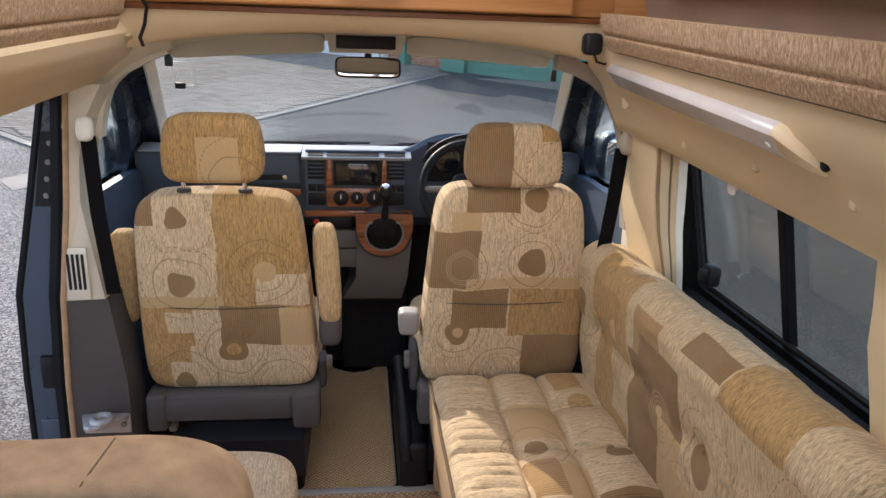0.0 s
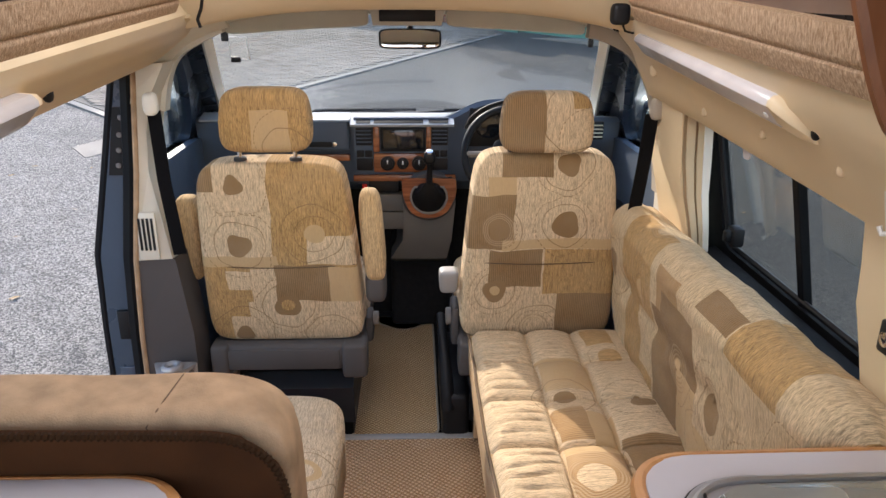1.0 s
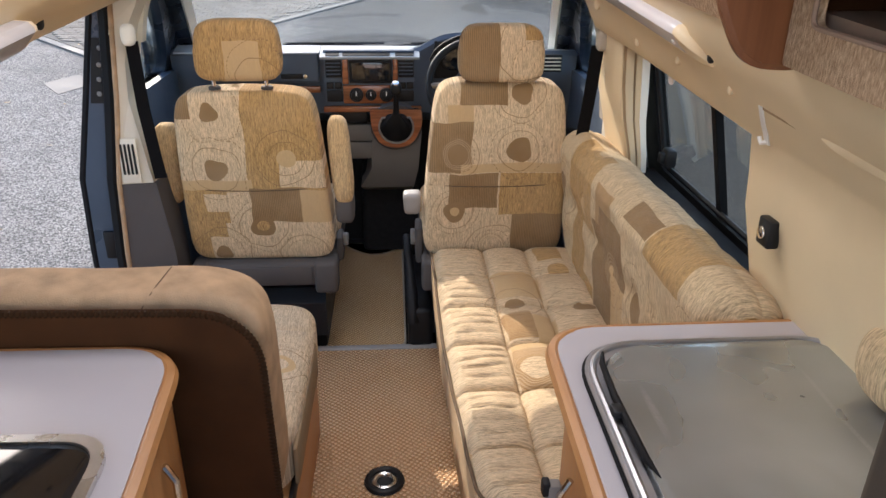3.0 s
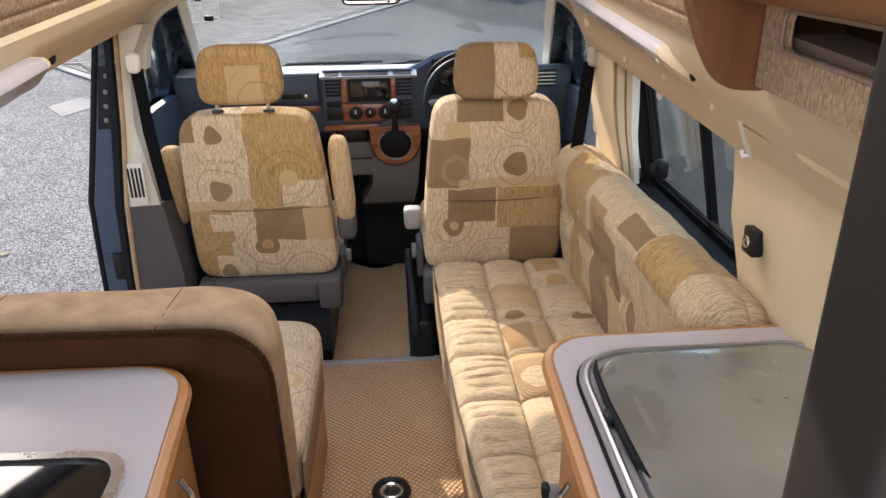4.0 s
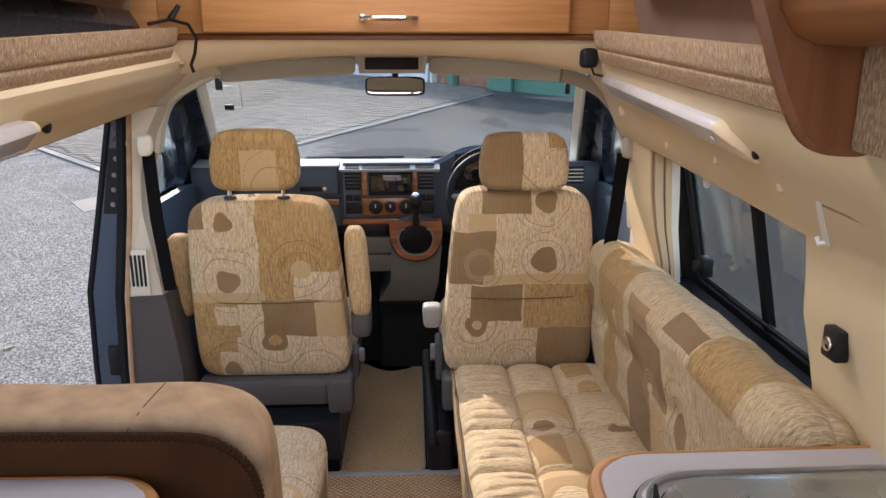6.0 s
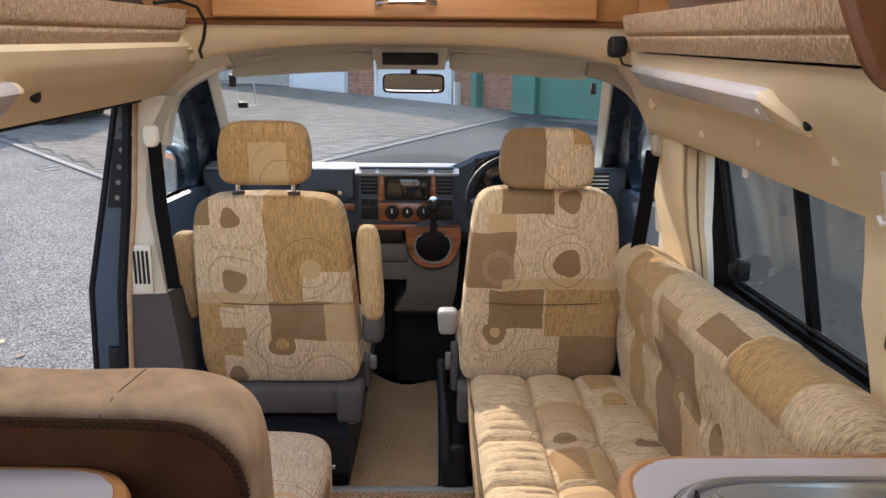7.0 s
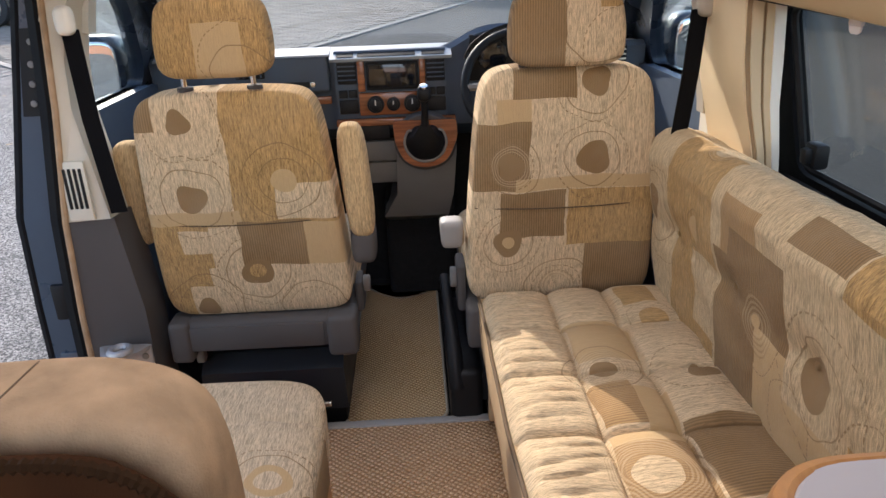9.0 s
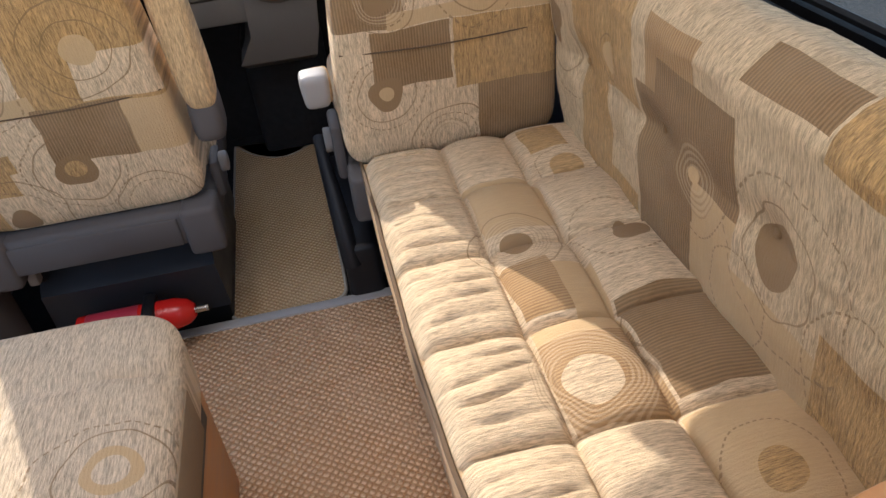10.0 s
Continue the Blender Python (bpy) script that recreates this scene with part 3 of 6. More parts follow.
reveal("trim_2", 0.02, 0.12, -0.458, M["joint"], "dark groove along the window's reveal")
reveal("trim_3", 0.12, 0.40, -0.462, M["cream_dark"], "tan upright edging beside the side window")
reveal("trim_4", 0.40, 0.50, -0.455, M["joint"], "dark groove along the window's reveal")
reveal("trim_5", 0.50, 0.70, -0.460, M["cream_dark"], "tan upright edging beside the side window")
reveal("trim_6", 0.70, 0.98, -0.464, M["pale"], "pale upright edging beside the side window")
single("trim_7", tube([(wall_x(-0.46, 1.16) + 0.012 + 0.002 * i, -0.455 - 0.083 * i, 1.158 + lift(-0.455 - 0.083 * i) * 0.44 + 0.017 - 0.0016 * i) for i in range(11)], 0.006, 6), M["black_pl"], "dark curtain channel along the window's top", "trim", kind="structure")
# outer skin behind the panel so that no daylight leaks in
single("body_side", box(0.90, 0.93, -2.4, -1.44, -0.3, 1.35, 0.01), M["navy"], "navy painted body side of the camper van", "van body", kind="structure")
single("body_side_low", box(0.90, 0.93, -1.44, -0.15, -0.3, 0.765, 0.01), M["navy"], "navy painted lower body side of the camper van", "van body", kind="structure")
single("body_side_high", loft([[(0.84, y, 1.18), (0.87, y, 1.18), (0.72, y, 1.50), (0.69, y, 1.50)] for y in (-2.4, -0.15)]), M["navy"], "navy painted gutter above the side window", "van body", kind="structure", smooth=False)


# left side above the open sliding door
def left_top(u, v):
    y = -2.3 + 2.08 * u
    k = v * 5
    zs = (1.268, 1.254, 1.285, 1.328, 1.365, 1.395)
    xs = (-0.775, -0.735, -0.69, -0.635, -0.605, -0.592)
    z, x = float(np.interp(k, range(6), zs)), float(np.interp(k, range(6), xs))
    return (x, y, z + lift(y) + 0.01)


single("wall_left", sheet(left_top, 24, 20, (-0.03, 0, 0.05)), M["cream"], "cream vinyl panel over the open side door", "wall", kind="structure")
single("wall_left_rear", box(-0.86, -0.80, -2.35, -1.50, 0.0, 1.22, 0.01), M["cream"], "cream vinyl side panel behind the side door", "wall", kind="structure")
single("door_seal", tube([(-0.775, -2.3 + 2.08 * i / 12, 1.262 + lift(-2.3 + 2.08 * i / 12)) for i in range(13)], 0.013), M["rubber"], "black rubber seal along the side door opening", "seal", kind="structure")
single("body_gutter", loft([[(-0.80, y, 1.25 + lift(y)), (-0.90, y, 1.24 + lift(y)), (-0.72, y, 1.55), (-0.69, y, 1.50)] for y in (-2.4, -0.15)]), M["navy"], "navy painted gutter above the side door", "van body", kind="structure", smooth=False)
single("body_left_rear", box(-0.95, -0.88, -2.4, -1.50, -0.3, 1.25, 0.01), M["navy"], "navy painted body side behind the side door", "van body", kind="structure")


# fabric-covered strips along both sides, with a seam, and the shelf behind each
def strip_right(u, v):
    y = -1.62 + 1.17 * u
    z = 1.405 + 0.085 * v + lift(y)
    x = 0.555 - 0.028 * v - 0.006 * math.sin(math.pi * v) + 0.006 * math.exp(-((v - 0.42) / 0.04) ** 2)
    return (x, y, z)


def strip_left(u, v):
    y = -2.25 + 1.84 * u
    z = 1.405 + 0.09 * v + lift(y)
    x = -0.605 + 0.035 * v + 0.006 * math.sin(math.pi * v) - 0.006 * math.exp(-((v - 0.45) / 0.04) ** 2)
    return (x, y, z)


single("fabric_strip_right", sheet(strip_right, 40, 22, (0.04, 0, 0)), M["strip"], "beige bobbly fabric edge of the roof shelf above the bench", "shelf edge", kind="structure")
single("fabric_strip_left", sheet(strip_left, 40, 22, (-0.04, 0, 0)), M["strip"], "beige bobbly fabric edge of the roof shelf above the door", "shelf edge", kind="structure")
for s, nm in ((1, "right"), (-1, "left")):
    single("roof_shelf_" + nm, loft([[(XC + s * 0.605, y, 1.455 + lift(y)), (XC + s * 0.86, y, 1.455 + lift(y)), (XC + s * 0.86, y, 1.435 + lift(y)), (XC + s * 0.605, y, 1.435 + lift(y))] for y in (-2.3, -0.3)]), M["brown_liner"], "brown lined shelf in the high roof", "shelf", kind="structure", smooth=False)
    single("roof_side_" + nm, loft([[(XC + s * 0.72, y, 1.44), (XC + s * 0.76, y, 1.44), (XC + s * 0.60, y, 2.0), (XC + s * 0.56, y, 2.0)] for y in (-2.35, -0.3)]), M["brown_liner"], "brown lined side of the high roof", "wall", kind="structure", smooth=False)
# the hole is an addition, made for the fill lamp above it
single("ceiling", plate([(-0.66, -2.35), (0.61, -2.35), (0.61, -0.3), (-0.66, -0.3)], xy(1.99), 0.04, hole=[(-0.295, -1.32), (0.245, -1.32), (0.245, -0.58), (-0.295, -0.58)]), M["cream_dark"], "cream lined ceiling of the high roof with an added opening for a fill lamp", "ceiling", kind="structure", smooth=False)


# front header: a cream arch under the overhead locker
def header(u, v):
    x = -0.61 + 1.20 * u
    k = (x - XC) / 0.6
    low = 1.425 - 0.055 * abs(k) ** 2.6
    z = low + (1.478 - low) * v
    y = -0.30 - 0.055 * math.sin(v * math.pi / 2) ** 0.8
    return (x, y, z)


single("header", sheet(header, 40, 10, (0, 0.05, 0.004)), M["cream"], "cream padded arch over the cab opening", "header", kind="structure")
for s, nm in ((-1, "left"), (1, "right")):
    def corner(u, v, s=s):
        a = u * math.pi / 2
        x = XC + s * (0.56 + 0.075 * math.sin(a) + 0.05 * (1 - v) * math.sin(a))
        y = -0.305 - 0.05 * v - 0.20 * (1 - math.cos(a))
        z = 1.275 + 0.12 * (1 - math.sin(a) * 0.75) * (1 - v) * 1.0 + (1.40 - 1.275) * v + lift(y) * 0.5
        return (x, y, z)
    single("header_corner_" + nm, sheet(corner, 10, 8, (0, 0.02, 0.01)), M["cream"], "cream moulded corner beside the cab opening", "header", kind="structure")

# cab roof lining, curving down to the windscreen
def lining(u, v):
    x = XC + (u - 0.5) * 1.36
    k = abs(u - 0.5) * 2
    y = -0.33 + 0.60 * v
    z = 1.452 - 0.075 * k ** 3 - 0.03 * v ** 3
    return (x, y, z)


single("cab_ceiling", sheet(lining, 24, 10, (0, 0, 0.03)), M["liner"], "pale grey cab headlining", "ceiling", kind="structure")

# overhead locker over the cab
loc = thing("overhead_locker", (XC, -0.38, 1.47), "beech veneer locker over the cab with a chrome handle", "locker")
part("body", box(-0.64, 0.59, -0.355, -0.05, 1.482, 1.99, 0.003), M["wood"], loc)
part("rail", box(-0.60, 0.555, -0.366, -0.356, 1.466, 1.480, 0.003), M["wood_dark"], loc)
dr = part("locker_door", box(-0.516, 0.478, -0.392, -0.358, 1.484, 1.80, 0.008, 3), M["wood"], loc)
hb = tube([(-0.092 + 0.152 * i / 12, -0.398 - 0.020 * math.sin(math.pi * i / 12) ** 0.5, 1.522) for i in range(13)], 0.007, 8)
disc((-0.086, -0.392, 1.522), (0, -1, 0), 0.010, 0.016, 16, 0.003, hb)
part("handle", hb, M["chrome"], dr, "chrome bow handle")

for xa, xb, nm in ((-0.80, -0.641, "left"), (0.591, 0.75, "right")):
    single("locker_filler_" + nm, box(xa, xb, -0.352, -0.05, 1.44, 1.99, 0.002), M["wood"], "beech veneer filler beside the overhead locker", "panel", kind="structure")

# windscreen, pillars, cab ends
WT, WB = (0.27, 1.375), (1.06, 0.915)


def screen(u, v, w=0.0):
    k = (u - 0.5) * 2
    half = 0.655 + 0.155 * v
    y = WT[0] + (WB[0] - WT[0]) * v - 0.10 * k * k
    z = WT[1] + 0.03 - 0.045 * k * k + (WB[1] - WT[1]) * v
    return (XC + k * half, y + w, z + w * 0.3)


ws = single("windscreen", sheet(screen, 24, 8), M["glass"], "clear curved windscreen with a light film of dust", "windscreen", kind="structure")
ws.visible_shadow = False
single("windscreen_rail", sheet(lambda u, v: tuple(Vector(screen(u, 0)) + Vector((0, -0.06 + 0.10 * v, 0.022 - 0.03 * v))), 24, 3, (0, 0.01, 0.04)), M["liner"], "pale grey rail along the top of the windscreen", "trim", kind="structure")
for s, nm in ((-1, "left"), (1, "right")):
    rows = []
    for i in range(9):
        v = i / 8
        a = Vector(screen(0.5 + s * 0.5, v))
        rows.append([a + Vector((-s * 0.008, -0.005, 0.0)), a + Vector((-s * 0.006, -0.035, 0.01)), a + Vector((s * 0.012, -0.055, 0.005)), a + Vector((s * 0.028, -0.02, 0.0)), a + Vector((s * 0.02, 0.03, 0.0))])
    single("windscreen_pillar_" + nm, loft(rows), M["pale"], "pale plastic windscreen pillar", "pillar", kind="structure")

for s, nm in ((-1, "left"), (1, "right")):
    rows = []
    for i in range(9):
        a = Vector(screen(0.5 + s * 0.5, i / 8))
        rows.append([a + Vector((s * 0.030, -0.012, 0.0)), a + Vector((s * 0.070, -0.028, 0.0)), a + Vector((s * 0.108, -0.012, -0.004)), a + Vector((s * 0.090, 0.035, -0.004)), a + Vector((s * 0.030, 0.034, 0.0))])
    single("pillar_skin_" + nm, loft(rows), M["navy"], "navy painted outer skin of the windscreen pillar", "pillar", kind="structure")

# bonnet in front of the windscreen
single("bonnet", sheet(lambda u, v: (XC + (u - 0.5) * 1.7, 1.09 + 0.85 * v, 0.885 - 0.25 * v ** 1.6 - 0.05 * (2 * u - 1) ** 4), 16, 10, (0, 0, -0.02)), M["navy"], "navy painted bonnet", "bonnet", kind="structure")
single("bulkhead", box(-0.95, 0.90, 1.0, 1.06, -0.1, 0.90, 0.01), M["cab_carpet"], "dark bulkhead at the cab's front", "bulkhead", kind="structure")
for i, (xa, xb) in enumerate(((-0.62, -0.1), (-0.02, 0.48))):
    w = thing("windscreen_wiper", (xa, 1.09, 0.93), "black wiper resting at the windscreen's foot", "wiper", "windscreen wipers")
    part("arm", tube([(xa, 1.10, 0.925), (xa + 0.2, 1.085, 0.945), (xb, 1.075, 0.945)], 0.007), M["black_pl"], w)
    part("blade", tube([(xa + 0.15, 1.07, 0.948), (xb + 0.1, 1.06, 0.952)], 0.006), M["rubber"], w)


# pillars between cab and living space
def pillar(name, s, label):
    """s: -1 for the side with the open door."""
    def row(z, xs, ys):
        return [(x, y, z) for x, y in zip(xs, ys)]
    zs = (-0.06, 0.45, 0.70, 0.97, 1.28)
    if s < 0:
        jo, ji = (-0.99, -0.985, -0.975, -0.915, -0.848), (-0.885, -0.876, -0.862, -0.825, -0.795)
        ti, te = (-0.70, -0.705, -0.735, -0.762, -0.70), None
        global jamb
        jamb = single("jamb", loft([row(z, (a, b, b, a), (-0.215, -0.215, -0.12, -0.12)) for z, a, b in zip(zs, jo, ji)]), M["jamb"], "blue painted door jamb with black seals", "door jamb", kind="structure", smooth=False)
        single("jamb_seal", tube([(b - 0.006, -0.225, z) for z, b in zip(zs, ji)], 0.030), M["rubber"], "black rubber seal on the door jamb", "seal", kind="structure")
        single("jamb_seal_outer", tube([(a - 0.002, -0.20, z) for z, a in zip(zs, jo)], 0.018), M["rubber"], "black rubber seal on the jamb's outer edge", "seal", kind="structure")
        lo = [row(z, (b + 0.012, t, t + 0.01, b + 0.012), (-0.262, -0.245, -0.13, -0.12)) for z, b, t in zip((-0.06, 0.45, 0.70), ji, ti)]
        hi = [row(z, (b + 0.010, t, t + 0.01, b + 0.010), (-0.262, -0.245, -0.13, -0.12)) for z, b, t in zip((0.70, 0.97, 1.08, 1.19, 1.28), (-0.862, -0.825, -0.813, -0.802, -0.795), (-0.742, -0.780, -0.772, -0.748, -0.70))]
        single("pillar_foot", loft(lo), M["mid_pl"], "grey plastic pillar foot beside the passenger seat", "pillar", kind="structure", smooth=False)
        single("pillar_left", loft(hi), M["pillar"], "pale plastic pillar beside the passenger seat", "pillar", kind="structure", smooth=False)
        single("pillar_edge", tube([(b + 0.016, -0.262, z) for z, b in zip(zs, ji)], 0.008), M["suede_tan"], "tan edging on the door pillar", "trim", kind="structure")
    else:
        single("pillar_right", loft([row(z, (a, a, b, b), (-0.20, -0.10, -0.10, -0.20)) for z, a, b in zip((0.0, 0.9, 1.16, 1.34), (0.775, 0.77, 0.735, 0.69), (0.90, 0.88, 0.84, 0.80))]), M["pillar"], label, "pillar", kind="structure", smooth=False)


pillar("pillar_left", -1, "")
pillar("pillar_right", 1, "pale plastic pillar beside the driver's seat")

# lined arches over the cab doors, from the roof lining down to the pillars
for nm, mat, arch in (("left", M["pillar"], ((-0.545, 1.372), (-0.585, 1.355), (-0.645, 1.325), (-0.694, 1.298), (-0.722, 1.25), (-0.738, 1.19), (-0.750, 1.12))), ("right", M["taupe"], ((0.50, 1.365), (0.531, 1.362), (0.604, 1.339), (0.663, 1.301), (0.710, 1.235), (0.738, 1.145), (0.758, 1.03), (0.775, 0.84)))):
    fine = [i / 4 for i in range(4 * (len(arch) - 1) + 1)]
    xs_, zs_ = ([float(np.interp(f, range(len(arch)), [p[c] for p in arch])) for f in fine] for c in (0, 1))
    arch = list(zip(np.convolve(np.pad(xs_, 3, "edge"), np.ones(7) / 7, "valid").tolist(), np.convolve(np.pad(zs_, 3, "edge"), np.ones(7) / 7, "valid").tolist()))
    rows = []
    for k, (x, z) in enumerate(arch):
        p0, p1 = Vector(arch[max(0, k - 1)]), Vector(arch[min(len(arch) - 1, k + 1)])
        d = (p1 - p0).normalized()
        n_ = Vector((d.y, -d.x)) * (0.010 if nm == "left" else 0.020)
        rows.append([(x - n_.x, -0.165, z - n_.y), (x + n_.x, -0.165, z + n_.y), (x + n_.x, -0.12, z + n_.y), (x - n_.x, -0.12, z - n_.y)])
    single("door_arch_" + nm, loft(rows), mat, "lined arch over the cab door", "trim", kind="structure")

def flare(u, v):
    """From the arch over the passenger's door out to the side panel and the header."""
    ax = float(np.interp(u, (0, 0.2, 0.45, 0.7, 0.85, 1), (-0.53, -0.590, -0.652, -0.700, -0.726, -0.745)))
    az = float(np.interp(u, (0, 0.2, 0.45, 0.7, 0.85, 1), (1.372, 1.354, 1.325, 1.285, 1.245, 1.17)))
    ox = float(np.interp(u, (0, 0.3, 0.6, 1), (-0.53, -0.64, -0.76, -0.80)))
    oz = float(np.interp(u, (0, 0.3, 0.6, 1), (1.43, 1.42, 1.32, 1.17)))
    return (ax + (ox - ax) * v, -0.168 - 0.095 * v ** 0.8, az + (oz - az) * v)


single("pillar_flare", sheet(flare, 24, 10, (0, 0.03, 0.0)), M["pillar"], "pale moulded lining between door pillar and roof", "pillar", kind="structure")

# cab doors with windows
for s, nm in ((-1, "passenger"), (1, "driver")):
    d = thing("cab_door", (XC + s * 0.93, 0.35, -0.05), "dark " + nm + "'s cab door with a clear window", "door", "cab doors")
    part("door_panel", loft([[(XC + s * a, y, z) for y, z in ((-0.14, -0.05), (1.0, -0.05), (1.0, 0.86), (0.6, 0.90), (-0.14, 0.90))] for a in (0.86, 0.93)]), M["dash"], d, smooth=False)
    part("armrest", soft(XC + s * 0.83, 0.3, 0.62, 0.05, 0.28, 0.05, 5, 8), M["black_pl"], d)

    def wp(u, v, w, s=s):
        return (XC + s * (0.895 - 0.33 * (v - 0.90) + w), u, v)
    oo = outline([(-0.14, 0.87), (0.98, 0.87), (0.98, 0.93), (0.60, 1.17), (0.30, 1.345), (-0.14, 1.345)], 0.02)
    hh = outline([(-0.08, 0.90), (0.63, 0.90), (0.60, 0.98), (0.41, 1.15), (0.23, 1.272), (-0.08, 1.28)], 0.04)
    part("window_frame", plate(oo, wp, 0.05, hole=hh), M["navy"], d, smooth=False)
    g = part("pane", plate([(-0.09, 0.89), (0.82, 0.89), (0.82, 0.99), (0.28, 1.30), (-0.09, 1.30)], lambda u, v, w, s=s: (XC + s * (0.915 - 0.33 * (v - 0.9) + w), u, v), 0.003), M["side_glass"], d, smooth=False)
    g.visible_shadow = False
    mi = part("door_mirror", soft(XC + s * 1.065, 0.74, 0.94, 0.09, 0.07, 0.125, 4, 12), M["navy"], d)
    part("mirror_glass", soft(XC + s * 1.06, 0.672, 0.94, 0.074, 0.006, 0.105, 4, 10), M["mirror"], mi)
    part("mirror_foot", tube([(XC + s * 0.91, 0.74, 0.93), (XC + s * 1.02, 0.74, 0.94)], 0.03), M["black_pl"], mi)


# ---- upholstery ----
M["seat_l"] = cloth("passenger_seat_cloth", (0, 2),
    rects=((-0.439, 0.66, -0.12, 1.02, 2), (-0.69, 0.909, -0.6, 1.02, 3), (-0.70, 0.659, -0.428, 0.701, 1), (-0.336, 0.669, -0.189, 0.766, 0), (-0.72, 0.38, -0.515, 0.665, 2), (-0.589, 0.587, -0.436, 0.651, 0), (-0.442, 0.539, -0.256, 0.666, 3), (-0.273, 0.534, -0.12, 0.661, 1), (-0.532, 0.38, -0.12, 0.54, 0), (-0.594, 0.38, -0.518, 0.487, 0)),
    blobs=((-0.539, 0.93, 0.031, 3), (-0.54, 0.741, 0.038, 3), (-0.408, 0.524, 0.041, 3), (-0.408, 0.528, 0.021, 2), (-0.31, 0.775, 0.028, 1), (-0.557, 0.419, 0.028, 3)),
    rings=((-0.535, 0.739, 0.079, 0), (-0.535, 0.739, 0.107, 22), (-0.534, 0.93, 0.093, 30), (-0.31, 0.775, 0.058, 0), (-0.31, 0.775, 0.096, 0), (-0.408, 0.524, 0.083, 0), (-0.408, 0.524, 0.100, 30), (-0.277, 0.409, 0.062, 18), (-0.277, 0.409, 0.083, 0), (-0.557, 0.419, 0.077, 20), (-0.557, 0.419, 0.103, 0)), along=1)
M["seat_r"] = cloth("driver_seat_cloth", (0, 2),
    rects=((0.13, 0.888, 0.3, 1.02, 0), (0.221, 0.888, 0.302, 0.947, 1), (0.261, 0.947, 0.414, 1.03, 3), (0.12, 0.715, 0.304, 0.888, 3), (0.268, 0.712, 0.65, 0.744, 1), (0.228, 0.582, 0.395, 0.709, 3), (0.402, 0.555, 0.65, 0.71, 2), (0.45, 0.40, 0.66, 0.556, 3)),
    blobs=((0.466, 0.984, 0.034, 3), (0.464, 0.787, 0.041, 3), (0.254, 0.774, 0.034, 3), (0.249, 0.569, 0.038, 3), (0.249, 0.569, 0.017, 1)),
    rings=((0.46, 0.986, 0.079, 0), (0.46, 0.986, 0.096, 30), (0.461, 0.787, 0.093, 22), (0.461, 0.787, 0.069, 0), (0.254, 0.774, 0.058, 16), (0.254, 0.774, 0.072, 0), (0.249, 0.569, 0.065, 0), (0.249, 0.569, 0.086, 26), (0.381, 0.434, 0.086, 0), (0.381, 0.434, 0.065, 14), (0.381, 0.434, 0.048, 14)), medals=((0.254, 0.774, 0.037, 0.056, 3), (0.381, 0.434, 0.03, 0.05, 2)), along=1)
M["rest_l"] = cloth("passenger_headrest_cloth", (0, 2), rects=((-0.60, 1.0, -0.457, 1.25, 2), (-0.469, 1.0, -0.361, 1.153, 1), (-0.469, 1.153, -0.361, 1.25, 2), (-0.361, 1.0, -0.26, 1.25, 2)), rings=((-0.373, 1.076, 0.086, 26), (-0.367, 1.037, 0.069, 0)), along=1)
M["rest_r"] = cloth("driver_headrest_cloth", (0, 2), rects=((0.22, 1.0, 0.38, 1.25, 3), (0.46, 1.15, 0.55, 1.25, 2)), rings=((0.47, 1.131, 0.103, 0), (0.506, 1.069, 0.086, 20)), along=1)
M["arm"] = cloth("armrest_cloth", (0, 2), base=TAN, along=1)
M["bench"] = cloth("bench_cushion_cloth", (0, 1),
    rects=((0.352, -0.60, 0.495, -0.41, 1), (0.495, -0.64, 0.66, -0.42, 0), (0.52, -0.345, 0.61, -0.235, 2), (0.352, -0.835, 0.435, -0.70, 4), (0.435, -0.85, 0.50, -0.73, 1), (0.352, -0.895, 0.50, -0.853, 1), (0.352, -1.062, 0.50, -0.895, 4), (0.505, -1.045, 0.70, -0.825, 3), (0.495, -1.25, 0.70, -1.07, 1), (0.352, -1.28, 0.495, -1.065, 0), (0.12, -1.50, 0.347, -1.065, 0)),
    blobs=((0.406, -0.99, 0.042, 0), (0.401, -0.642, 0.030, 3), (0.603, -0.667, 0.040, 3), (0.58, -0.404, 0.032, 2), (0.563, -1.198, 0.052, 1), (0.563, -1.198, 0.030, 2), (0.406, -0.172, 0.03, 3)),
    rings=((0.401, -0.642, 0.085, 0), (0.585, -0.655, 0.085, 24), (0.58, -0.405, 0.058, 30), (0.563, -1.198, 0.072, 30), (0.57, -0.91, 0.045, 26), (0.565, -0.905, 0.070, 0)),
    medals=((0.406, -0.985, 0.046, 0.098, 7), (0.401, -0.642, 0.036, 0.070, 5), (0.406, -0.172, 0.034, 0.062, 4)), along=0)
